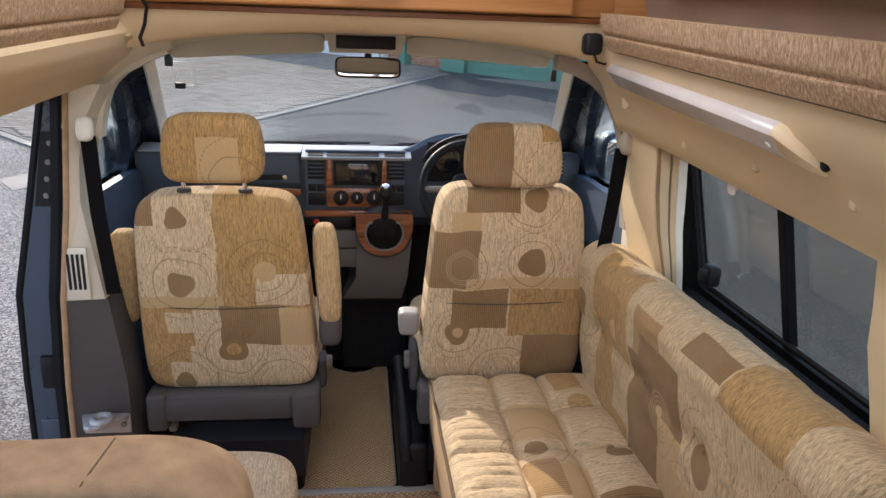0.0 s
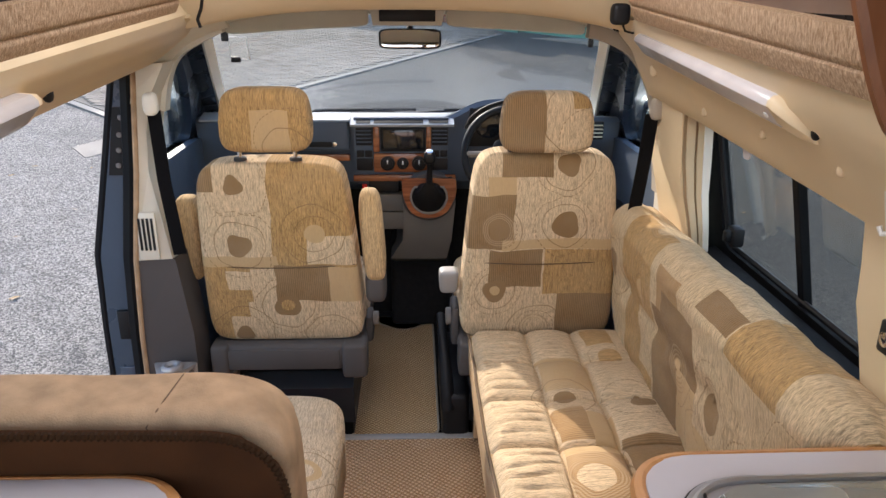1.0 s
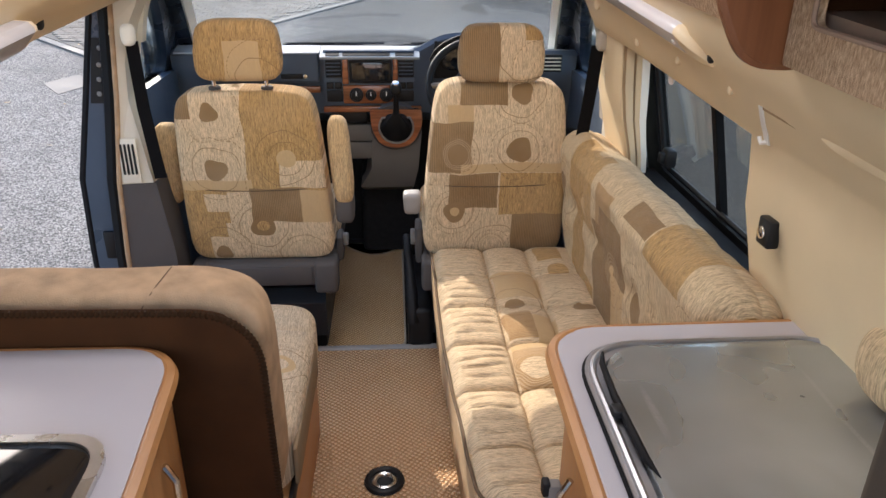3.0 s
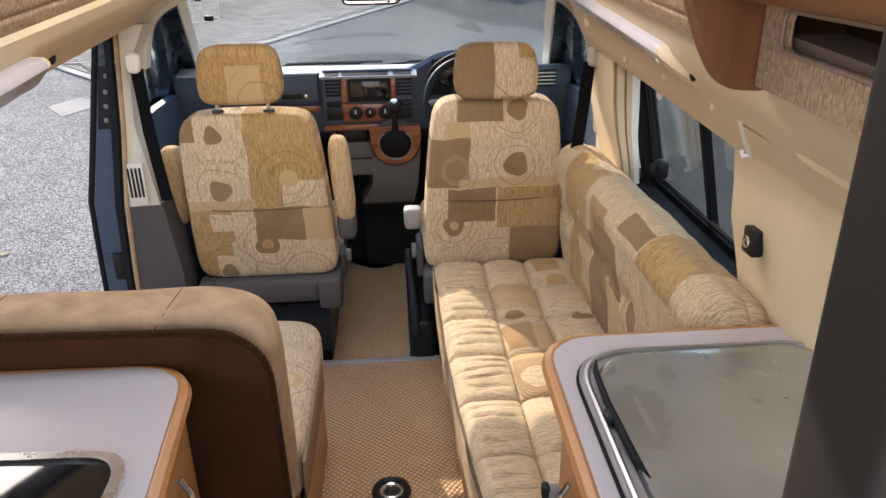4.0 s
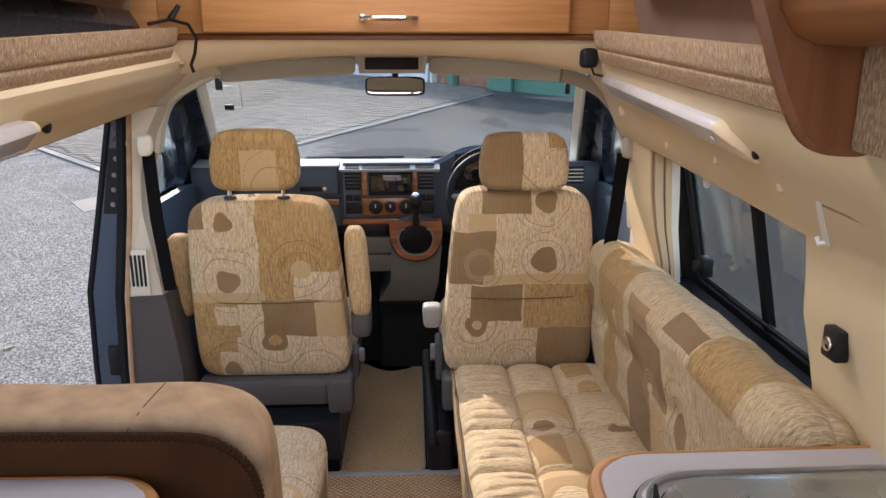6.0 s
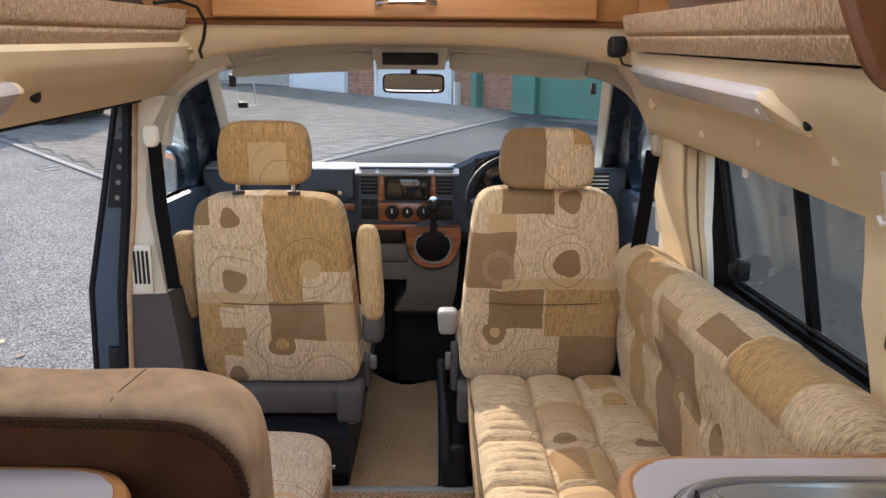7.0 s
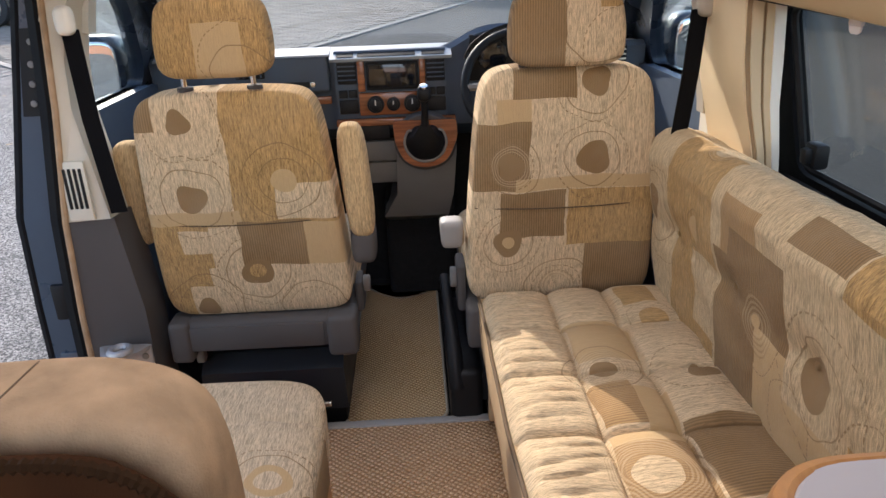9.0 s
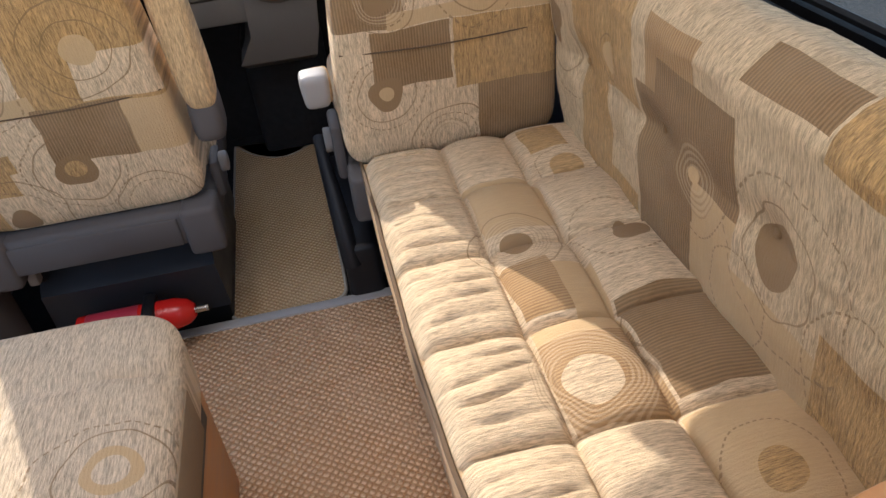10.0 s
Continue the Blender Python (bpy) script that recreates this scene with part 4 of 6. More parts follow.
M["bench_back"] = cloth("bench_back_cloth", (1, 2),
    rects=((-0.62, 0.38, -0.36, 0.93, 2), (-0.66, 0.50, -0.50, 0.66, 0), (-0.815, 0.71, -0.665, 0.83, 4), (-1.00, 0.76, -0.815, 0.83, 0), (-0.815, 0.44, -0.63, 0.71, 3), (-0.93, 0.625, -0.70, 0.765, 3), (-1.13, 0.38, -0.81, 0.56, 1), (-1.12, 0.56, -0.93, 0.80, 0), (-0.93, 0.555, -0.815, 0.63, 1), (-1.30, 0.38, -1.125, 0.60, 2), (-1.24, 0.60, -1.12, 0.79, 0), (-1.09, 0.82, -0.92, 0.905, 3), (-1.31, 0.79, -1.095, 0.99, 2), (-1.45, 0.60, -1.31, 0.93, 0), (-1.70, 0.38, -1.45, 0.93, 2)),
    blobs=((-1.018, 0.640, 0.048, 3), (-0.812, 0.640, 0.014, 1), (-0.248, 0.685, 0.036, 3), (-0.519, 0.703, 0.024, 1), (-1.36, 0.70, 0.045, 3), (-0.52, 0.925, 0.032, 0)),
    rings=((-1.03, 0.63, 0.078, 0), (-1.04, 0.620, 0.125, 26), (-0.815, 0.635, 0.088, 30), (-0.519, 0.703, 0.036, 0), (-0.26, 0.67, 0.08, 0), (-0.29, 0.66, 0.11, 22), (-0.95, 0.52, 0.07, 26), (-1.36, 0.70, 0.09, 24), (-1.20, 0.56, 0.10, 28), (-0.52, 0.925, 0.05, 0)),
    medals=((-0.815, 0.635, 0.018, 0.058, 4), (-0.52, 0.925, 0.036, 0.048, 1)), base=(0.56, 0.415, 0.25), along=1, fold=True)
M["rear_cloth"] = cloth("rear_cushion_cloth", (0, 1), rects=((-0.90, -1.40, -0.435, -0.81, 1), (-0.44, -1.0, -0.36, -0.81, 0)), blobs=((-0.259, -0.968, 0.038, 1), (-0.259, -0.968, 0.022, 0)), rings=((-0.259, -0.968, 0.07, 0), (-0.27, -0.99, 0.11, 30)), base=(0.56, 0.44, 0.30), along=1)
M["piping"] = plain("brown_piping", (0.10, 0.06, 0.03), 0.9)
M["dark_piping"] = plain("dark_brown_piping", (0.030, 0.014, 0.006), 0.95, spec=0.1)
M["seam"] = plain("seam_thread", (0.13, 0.078, 0.042), 0.95)
M["cloth_tan"] = plain("plain_tan_cloth", (0.50, 0.345, 0.20), 0.95, spec=0.1, vary=0.1, size=10, grain=0.6, gsize=700)


# ---- front seats ----
def front_seat(x0b, x1b, x0t, x1t, ytop, ybot, ztop, cloth_mat, rest_mat, hx0, hx1, hz0, hz1, label, side):
    cx = (x0b + x1b) / 2
    s = thing("front_seat", (cx, 0.05, -0.05), label, "seat", "front seats")
    zb = 0.385
    hz = (ztop - zb) / 2
    ctx, wt, wb = (x0t + x1t) / 2, (x1t - x0t) / 2, (x1b - x0b) / 2

    def bend(x, y, z):
        k = max(0.0, min(1.0, (z + hz) / (2 * hz)))
        w = wb + (wt - wb) * k ** 1.5
        lean = (ybot + (ytop - ybot) * k)
        crown = 0.012 * (1 - (x / wb) ** 2) * (k > 0.5)
        seam = 0.005 * math.exp(-((z + cz0 - 0.668) / 0.008) ** 2) if y < 0 else 0
        return ((x / wb) * w + (ctx - cx) * k, y + lean + 0.075 + seam - 0.012 * math.sin(math.pi * k) * (y < 0), z + crown)
    cz0 = zb + hz
    part("backrest", soft(cx, 0, cz0, wb, 0.075, hz, 9.5, 44, bend), cloth_mat, s)
    part("pocket_seam", tube([(cx - wb * 0.9 + 1.8 * wb * i / 16, ybot + (ytop - ybot) * 0.45 - 0.013 + 0.012 * abs(i / 8 - 1) ** 3, 0.668 - 0.006 * math.sin(math.pi * i / 16)) for i in range(17)], 0.0016, 6), M["piping"], s)
    part("headrest", soft((hx0 + hx1) / 2, ytop - 0.01 + 0.045, (hz0 + hz1) / 2, (hx1 - hx0) / 2, 0.055, (hz1 - hz0) / 2, 5.2, 22, lambda x, y, z: (x * (1 - 0.10 * max(0, z) / 0.09), y + 0.15 * z * 0.2, z)), rest_mat, s)
    for px in (hx0 + 0.045, hx1 - 0.055):
        post = part("headrest_post", tube([(px, ytop + 0.045, ztop - 0.06), (px, ytop + 0.04, hz0 + 0.04)], 0.007, 10), M["chrome"], s)
        part("collar", disc((px, ytop + 0.045, ztop - 0.004), (0, 0, 1), 0.019, 0.024, 16, 0.004), M["mid_pl"], post)
    part("cushion", soft(cx, 0.21, 0.39, wb * 0.98, 0.27, 0.075, 6, 14), cloth_mat, s)
    part("seat_frame", box(x0b + 0.005, x1b - 0.002, ybot - 0.03, 0.42, 0.295, 0.385, 0.015, 3), M["mid_pl"], s)
    part("frame_cover", box(x0b + 0.05, x1b - 0.085, ybot - 0.036, ybot - 0.02, 0.300, 0.372, 0.006, 2), M["mid_pl"], s)
    part("seat_base", loft([[(x0b + 0.03, -0.13, 0.04), (x1b - 0.05, -0.13, 0.04), (x1b - 0.05, 0.4, 0.04), (x0b + 0.03, 0.4, 0.04)], [(x0b + 0.05, -0.17, 0.20), (x1b - 0.05, -0.17, 0.20), (x1b - 0.05, 0.4, 0.20), (x0b + 0.05, 0.4, 0.20)], [(x0b + 0.05, -0.12, 0.24), (x1b - 0.05, -0.12, 0.24), (x1b - 0.05, 0.4, 0.24), (x0b + 0.05, 0.4, 0.24)]]), M["slate_pl"], s, smooth=False)
    for xa, xb in ((x0b - 0.002, x0b + 0.058), (x1b - 0.078, x1b + 0.004)):
        part("frame_wing", box(xa, xb, ybot - 0.042, ybot + 0.05, 0.268, 0.388, 0.014, 3), M["mid_pl"], s)
    part("base_plinth", box(x0b + 0.06, x1b - 0.06, -0.10, 0.38, -0.05, 0.06, 0.01), M["black_pl"], s)
    for px in (x0b + 0.06, x1b - 0.035):
        part("runner", box(px - 0.015, px + 0.015, -0.16, 0.40, 0.235, 0.30, 0.005), M["black_pl"], s)
        part("runner_end", box(px - 0.012, px + 0.012, -0.185, -0.15, 0.245, 0.285, 0.006), M["grey_pl"], s)
    return s


ls = front_seat(-0.668, -0.168, -0.648, -0.216, -0.262, -0.185, 0.988, M["seat_l"], M["rest_l"], -0.563, -0.300, 1.03, 1.212, "passenger seat in beige patchwork cloth, back turned", -1)
a = part("armrest", soft(-0.138, -0.16, 0.745, 0.036, 0.055, 0.150, 4, 12, lambda x, y, z: (x - 0.06 * z, y, z)), M["arm"], ls, "tan cloth armrest folded upright")
part("armrest_cap", soft(-0.132, -0.15, 0.575, 0.034, 0.05, 0.055, 4, 10), M["mid_pl"], a)
a = part("armrest", soft(-0.725, -0.10, 0.72, 0.04, 0.05, 0.14, 4, 12), M["arm"], ls, "tan cloth armrest folded upright")
part("recliner", box(-0.175, -0.150, -0.10, 0.0, 0.335, 0.43, 0.012, 2), M["mid_pl"], ls)
part("recliner_knob", disc((-0.152, -0.06, 0.41), (1, 0, 0), 0.024, 0.02, 16, 0.004), M["grey_pl"], ls)
rs = front_seat(0.137, 0.640, 0.184, 0.606, -0.225, -0.185, 1.008, M["seat_r"], M["rest_r"], 0.252, 0.528, 1.018, 1.196, "driver's seat in beige patchwork cloth behind the wheel", 1)
a = part("armrest", soft(0.114, -0.10, 0.570, 0.024, 0.05, 0.030, 5, 12), M["arm"], rs, "armrest lowered, with a grey end cap")
part("armrest_cap", soft(0.102, -0.165, 0.592, 0.030, 0.034, 0.043, 5, 12, lambda x, y, z: (x * (1 + 2.0 * z), y - 0.3 * z, z)), M["cap"], a, "pale grey cap")
part("recliner", box(0.115, 0.142, -0.12, 0.0, 0.33, 0.47, 0.012, 2), M["mid_pl"], rs)
part("recliner_knob", disc((0.118, -0.07, 0.42), (-1, 0, 0), 0.030, 0.02, 16, 0.004), M["grey_pl"], rs)

# hand brake beside the driver's seat
hbk = thing("handbrake", (0.11, -0.08, -0.045), "black handbrake lever with its cover beside the driver's seat", "handbrake")
part("cover", box(0.085, 0.18, -0.16, 0.35, -0.045, 0.16, 0.02, 3), M["black_pl"], hbk)
part("lever", tube([(0.105, -0.15, 0.10), (0.10, -0.125, 0.20), (0.088, -0.02, 0.33), (0.085, 0.05, 0.37)], [0.024, 0.024, 0.017, 0.016], 12), M["black_pl"], hbk)

# mat between the seats
mat = thing("floor_mat", (-0.08, 0.2, -0.04), "beige sisal mat with a bound edge between the front seats", "mat")
o = outline([(-0.235, -0.125), (0.074, -0.118), (0.072, 0.86), (0.02, 0.78), (-0.07, 0.735), (-0.17, 0.80), (-0.235, 0.90)], [0.05, 0.05, 0.01, 0.05, 0.08, 0.05, 0.01])
part("woven_top", plate(o, lambda u, v, w: (u, v, -0.045 + 0.004 + w), 0.016, 0.003), M["mat"], mat, smooth=False)
part("binding", tube([(u, v, -0.030) for u, v in o], 0.006, 6, True), M["binding"], mat)

# ---- dashboard ----
db = thing("dashboard", (0, 0.7, 0.5), "slate grey dashboard with burr walnut trim", "dashboard")


def dash_section(x):
    """The face, shelf and top of the dashboard at one station across the cab."""
    hood = 0.075 * math.exp(-((x - 0.38) / 0.20) ** 4)
    return [(x, 1.04, 0.90), (x, 0.90, 0.945 + hood * 0.4), (x, 0.72, 0.975 + hood * 0.8), (x, 0.672, 0.978 + hood), (x, 0.655, 0.960 + hood), (x, 0.668, 0.90), (x, 0.68, 0.79), (x, 0.70, 0.70), (x, 0.80, 0.64), (x, 1.0, 0.60), (x, 1.04, 0.62)]


part("body", loft([dash_section(-0.90 + 1.75 * i / 50) for i in range(51)]), M["dash"], db)
part("top_pad", sheet(lambda u, v: (-0.88 + 1.70 * u, 0.69 + 0.32 * v, 0.981 - 0.055 * v + 0.075 * math.exp(-((-0.88 + 1.70 * u - 0.38) / 0.20) ** 4) * (0.9 - 0.5 * v)), 50, 4, (0, 0, -0.006)), M["dash_top_lit"], db)
part("centre_console", loft([[(-0.255, y, z), (0.135, y, z), (0.135, 0.72, z), (-0.255, 0.72, z)] for y, z in ((0.665, 0.70), (0.640, 0.74), (0.630, 0.85), (0.632, 0.95), (0.650, 0.982))]), M["dash"], db, smooth=False)
# brow over the stack, skylight painted into its pale colour; three dark trays let in
part("brow", loft([[(x, 0.610, 0.950), (x, 0.606, 0.960), (x, 0.70, 0.990), (x, 0.72, 0.990), (x, 0.72, 0.95)] for x in (-0.268, -0.262, 0.150, 0.156)]), M["dash_top_lit"], db)
for xa, xb in ((-0.244, -0.186), (-0.172, 0.030), (0.052, 0.132)):
    part("top_tray", loft([[(x, 0.606 + 0.094 * k, 0.960 + 0.030 * k + 0.0025) for k in (0.10, 0.62)] + [(x, 0.612 + 0.094 * k, 0.950 + 0.030 * k) for k in (0.62, 0.10)] for x in (xa, xb)]), M["rubber"], db, smooth=False)
part("ledge", loft([[(x, 0.636, 0.968), (x, 0.638, 0.974), (x, 0.72, 0.992), (x, 0.72, 0.97)] for x in (-0.88, -0.27)]), M["dash_top_lit"], db)
# radio
rad = part("radio", box(-0.146, 0.038, 0.618, 0.65, 0.846, 0.944, 0.006), M["black_pl"], db, "double-height radio with a dark screen")
part("screen", box(-0.136, 0.028, 0.6135, 0.620, 0.858, 0.936, 0.002), M["screen"], rad)
for a, b in ((-0.176, -0.150), (0.041, 0.063)):
    part("walnut_strip", box(a, b, 0.622, 0.64, 0.842, 0.950, 0.004), M["burr"], db)
part("walnut_panel", box(-0.176, 0.063, 0.624, 0.645, 0.757, 0.838, 0.006), M["burr"], db)
part("walnut_shelf", box(-0.262, 0.165, 0.610, 0.64, 0.722, 0.748, 0.006), M["burr"], db)
for cx, r in ((-0.118, 0.030), (-0.055, 0.024), (0.012, 0.030)):
    kb = part("heater_dial", disc((cx, 0.626, 0.797), (0, -1, 0), r, 0.016, 24, 0.003), M["black_pl"], db)
    part("dial_grip", disc((cx, 0.611, 0.797), (0, -1, 0), r * 0.72, 0.010, 20, 0.003), M["black_pl"], kb)
    part("pointer", box(cx - 0.002, cx + 0.002, 0.599, 0.602, 0.797, 0.797 + r * 0.6, 0), M["white_pl"], kb)
for cx in (-0.213, 0.098):
    v = part("air_vent", box(cx - 0.034, cx + 0.034, 0.624, 0.65, 0.870, 0.958, 0.005), M["black_pl"], db)
    for i in range(5):
        part("slat", box(cx - 0.031, cx + 0.031, 0.616, 0.632, 0.884 + i * 0.0155, 0.888 + i * 0.0155, 0.001, 1), M["dash"], v)
    for i in (0, 1):
        part("switch", box(cx - 0.032 + i * 0.034, cx - 0.002 + i * 0.034, 0.624, 0.64, 0.822, 0.850, 0.003), M["black_pl"], db)
    part("switch_panel", box(cx - 0.034, cx + 0.034, 0.628, 0.64, 0.765, 0.815, 0.004), M["black_pl"], db)
# glove box
gb = part("glove_box", box(-0.72, -0.275, 0.640, 0.68, 0.845, 0.972, 0.012, 3), M["dash"], db)
part("handle_recess", box(-0.44, -0.345, 0.636, 0.642, 0.862, 0.884, 0.003), M["black_pl"], gb)
part("lock", disc((-0.335, 0.642, 0.874), (0, -1, 0), 0.010, 0.008, 16, 0.002), M["steel"], gb)
part("walnut_strip", box(-0.72, -0.275, 0.650, 0.67, 0.800, 0.828, 0.004), M["burr"], db)
v = part("air_vent", box(-0.60, -0.50, 0.636, 0.645, 0.90, 0.96, 0.003), M["black_pl"], db)
for i in range(5):
    part("slat", box(-0.595 + i * 0.02, -0.590 + i * 0.02, 0.631, 0.637, 0.905, 0.955, 0), M["dash"], v)
# gear lever pod
pod = part("gear_pod", loft([[(0.052 + 0.112 * sc * math.cos(t), y, z + 0.105 * sc * math.sin(t)) for t in [2 * math.pi * k / 24 for k in range(24)]] for y, z, sc in ((0.70, 0.66, 1.0), (0.585, 0.665, 1.0), (0.575, 0.668, 0.9))]), M["mid_pl"], db)
tear = outline([(-0.060, 0.746), (0.163, 0.746), (0.168, 0.68), (0.125, 0.592), (0.052, 0.572), (-0.022, 0.592), (-0.058, 0.67)], [0.01, 0.01, 0.04, 0.05, 0.05, 0.05, 0.04], 6)
ring = [(0.052 + 0.074 * math.cos(t), 0.668 + 0.070 * math.sin(t)) for t in [math.atan2(v - 0.668, u - 0.052) for u, v in tear]]
part("walnut_plate", plate(tear, xz(0.560), 0.016, hole=ring), M["burr"], pod, smooth=False)
part("gaiter_ring", tube([(u, 0.560, v) for u, v in ring], 0.005, 6, True), M["grey_pl"], pod)
part("gaiter", loft([[(cx + r * math.cos(t) * (1 + 0.05 * math.cos(6 * t)), y, z + r * 0.9 * math.sin(t) * (1 + 0.05 * math.cos(6 * t))) for t in [2 * math.pi * k / 36 for k in range(36)]] for cx, y, z, r in ((0.052, 0.572, 0.668, 0.076), (0.052, 0.555, 0.668, 0.066), (0.052, 0.53, 0.69, 0.042), (0.052, 0.505, 0.735, 0.018))]), M["black_pl"], pod)
gl = part("gear_stick", tube([(0.052, 0.51, 0.74), (0.053, 0.485, 0.80), (0.053, 0.475, 0.84)], [0.014, 0.012, 0.013], 10), M["black_pl"], db)
part("knob", soft(0.053, 0.468, 0.855, 0.024, 0.022, 0.028, 2.6, 10), M["black_pl"], gl)
part("knob_cap", disc((0.053, 0.462, 0.872), (0, -0.5, 1), 0.014, 0.012, 16, 0.003), M["chrome"], gl)
# lower console, cubby and drawers
part("cubby", box(-0.20, -0.075, 0.640, 0.66, 0.665, 0.718, 0.004), M["black_pl"], db)
part("drawer", box(-0.235, -0.055, 0.635, 0.70, 0.585, 0.660, 0.008), M["console"], db)
part("drawer", box(-0.235, -0.055, 0.645, 0.72, 0.500, 0.580, 0.008), M["console"], db)
part("console", loft([[(a, y, z), (b, y, z), (b, 0.95, z), (a, 0.95, z)] for a, b, y, z in ((-0.10, 0.12, 0.74, 0.32), (-0.115, 0.13, 0.66, 0.36), (-0.06, 0.15, 0.62, 0.46), (-0.055, 0.165, 0.62, 0.62), (-0.055, 0.165, 0.64, 0.70))]), M["console"], db)
part("tunnel", box(-0.12, 0.16, 0.80, 1.0, -0.045, 0.40, 0.03, 3), M["cab_carpet"], db)
part("hazard_switch", box(-0.225, -0.205, 0.600, 0.615, 0.695, 0.712, 0.003), M["red"], db)
part("walnut_plate", box(0.115, 0.150, 0.606, 0.612, 0.728, 0.742, 0.002), M["black_pl"], db)
# instrument cowl and dials behind the wheel
cw = part("instrument_cowl", sheet(lambda u, v: (0.20 + 0.38 * u, 0.60 + 0.15 * v, 0.955 + 0.105 * math.sin(math.pi * u) ** 0.6 - 0.02 * v), 20, 4, (0, 0, -0.012)), M["black_pl"], db)
part("dial_panel", box(0.22, 0.56, 0.655, 0.665, 0.86, 1.02, 0.005), M["black_pl"], db)
for cx in (0.30, 0.47):
    part("dial", disc((cx, 0.654, 0.95), (0, -1, 0), 0.055, 0.006, 28, 0.002), M["screen"], db)
v = part("air_vent", box(0.66, 0.78, 0.640, 0.655, 0.89, 0.965, 0.004), M["black_pl"], db)
for i in range(4):
    part("slat", box(0.665, 0.775, 0.634, 0.642, 0.900 + i * 0.016, 0.905 + i * 0.016, 0), M["pillar"], v)

# steering wheel
sw = thing("steering_wheel", (0.375, 0.50, 0.86), "black steering wheel on the driver's side", "steering wheel")
tilt = Matrix.Translation((0.375, 0.455, 0.87)) @ Euler((radians(62), 0, 0)).to_matrix().to_4x4()
part("rim", tube([tilt @ Vector((0.185 * math.cos(t), 0.185 * math.sin(t), 0)) for t in [2 * math.pi * k / 48 for k in range(48)]], 0.015, 10, True), M["black_pl"], sw)
hub = soft(0, 0, 0, 0.075, 0.06, 0.03, 4, 10)
hub.transform(tilt)
part("hub", hub, M["black_pl"], sw)
for ang in (0, 180, 225, 315):
    t = radians(ang)
    part("spoke", tube([tilt @ Vector((0.05 * math.cos(t), 0.05 * math.sin(t), 0)), tilt @ Vector((0.182 * math.cos(t), 0.182 * math.sin(t), 0))], 0.013, 8), M["grey_pl"], sw)
part("column", tube([tilt @ Vector((0, 0, -0.01)), (0.375, 0.68, 0.76)], 0.045, 12), M["black_pl"], sw)

ph_ = thing("permit_holder", (-0.66, 0.36, 1.25), "clear permit holder clipped to the windscreen corner", "holder")
part("rim", tube([(-0.665, 0.36, 1.315), (-0.60, 0.36, 1.315), (-0.60, 0.39, 1.235), (-0.665, 0.39, 1.235)], 0.0018, 6, True), M["white_pl"], ph_)
part("clip", box(-0.685, -0.66, 0.34, 0.36, 1.30, 1.345, 0.005), M["black_pl"], ph_)
part("lower_clip", box(-0.665, -0.63, 0.375, 0.39, 1.225, 1.245, 0.004), M["black_pl"], ph_)
single("visor_clip", box(0.612, 0.632, 0.30, 0.32, 1.285, 1.325, 0.005), M["black_pl"], "black clip on the windscreen pillar", "clip", at=(0.62, 0.31, 1.285))

# rear-view mirror and the console above it
mir = thing("rear_view_mirror", (XC, 0.23, 1.31), "rear-view mirror with a black rim under the windscreen rail", "mirror")
part("housing", soft(-0.017, 0.235, 1.318, 0.107, 0.012, 0.034, 6, 12), M["black_pl"], mir)
mg = soft(0, 0, 0, 0.100, 0.003, 0.029, 7, 10)
mg.transform(Matrix.Translation((-0.017, 0.2195, 1.319)) @ Euler((radians(-10.6), 0, radians(2))).to_matrix().to_4x4())
part("mirror_glass", mg, M["mirror"], mir)
part("stem", tube([(-0.017, 0.24, 1.34), (-0.017, 0.28, 1.395)], 0.012, 8), M["black_pl"], mir)
con = thing("overhead_console", (XC, 0.19, 1.37), "pale overhead console with a dark tray above the mirror", "console")
part("shell", loft([[(XC + s2 * hw, y, z) for s2, z in ((-1, 1.365), (1, 1.365), (1.12, 1.435), (-1.12, 1.435))] for y, hw in ((0.14, 0.112), (0.24, 0.115))]), M["liner"], con, smooth=False)
part("tray", box(XC - 0.092, XC + 0.092, 0.130, 0.142, 1.378, 1.418, 0.004), M["black_pl"], con)
for a, b in ((-0.63, -0.155), (0.105, 0.575)):
    sv = thing("sun_visor", ((a + b) / 2, 0.2, 1.37), "pale grey sun visor folded up against the roof", "sun visor", "sun visors")
    part("visor_board", soft((a + b) / 2, 0.205, 1.392, (b - a) / 2, 0.012, 0.032, 7, 16, lambda x, y, z, m=(a + b) / 2: (x, y + 0.25 * z, z - 0.085 * ((x + m - XC) ** 2))), M["liner"], sv)
    part("hinge", disc((a + 0.02 if a < 0 else b - 0.02, 0.13, 1.395), (0, 0, 1), 0.009, 0.02, 10), M["black_pl"], sv)

# seat belts
for s, pts, anchor in ((-1, [(-0.738, -0.266, 1.15), (-0.730, -0.275, 0.95), (-0.712, -0.268, 0.72)], (-0.742, -0.266, 1.17)), (1, [(0.686, -0.262, 1.14), (0.672, -0.275, 1.00), (0.66, -0.262, 0.84)], (0.697, -0.262, 1.155))):
    bt = thing("seat_belt", (pts[2][0], pts[2][1], pts[2][2]), "black seat belt hanging from its pillar guide", "seat belt", "seat belts")
    rows = []
    for p in pts:
        p = Vector(p)
        hw = 0.017 if s < 0 else 0.022
        rows.append([p + Vector((-hw, 0.0, 0)), p + Vector((hw, 0.012, 0)), p + Vector((hw, 0.016, 0)), p + Vector((-hw, 0.004, 0))])
    part("strap", loft(rows), M["webbing"], bt, smooth=False)
    part("guide", soft(*anchor, 0.020, 0.02, 0.032, 3, 10), M["pale"] if s < 0 else M["taupe"], bt)

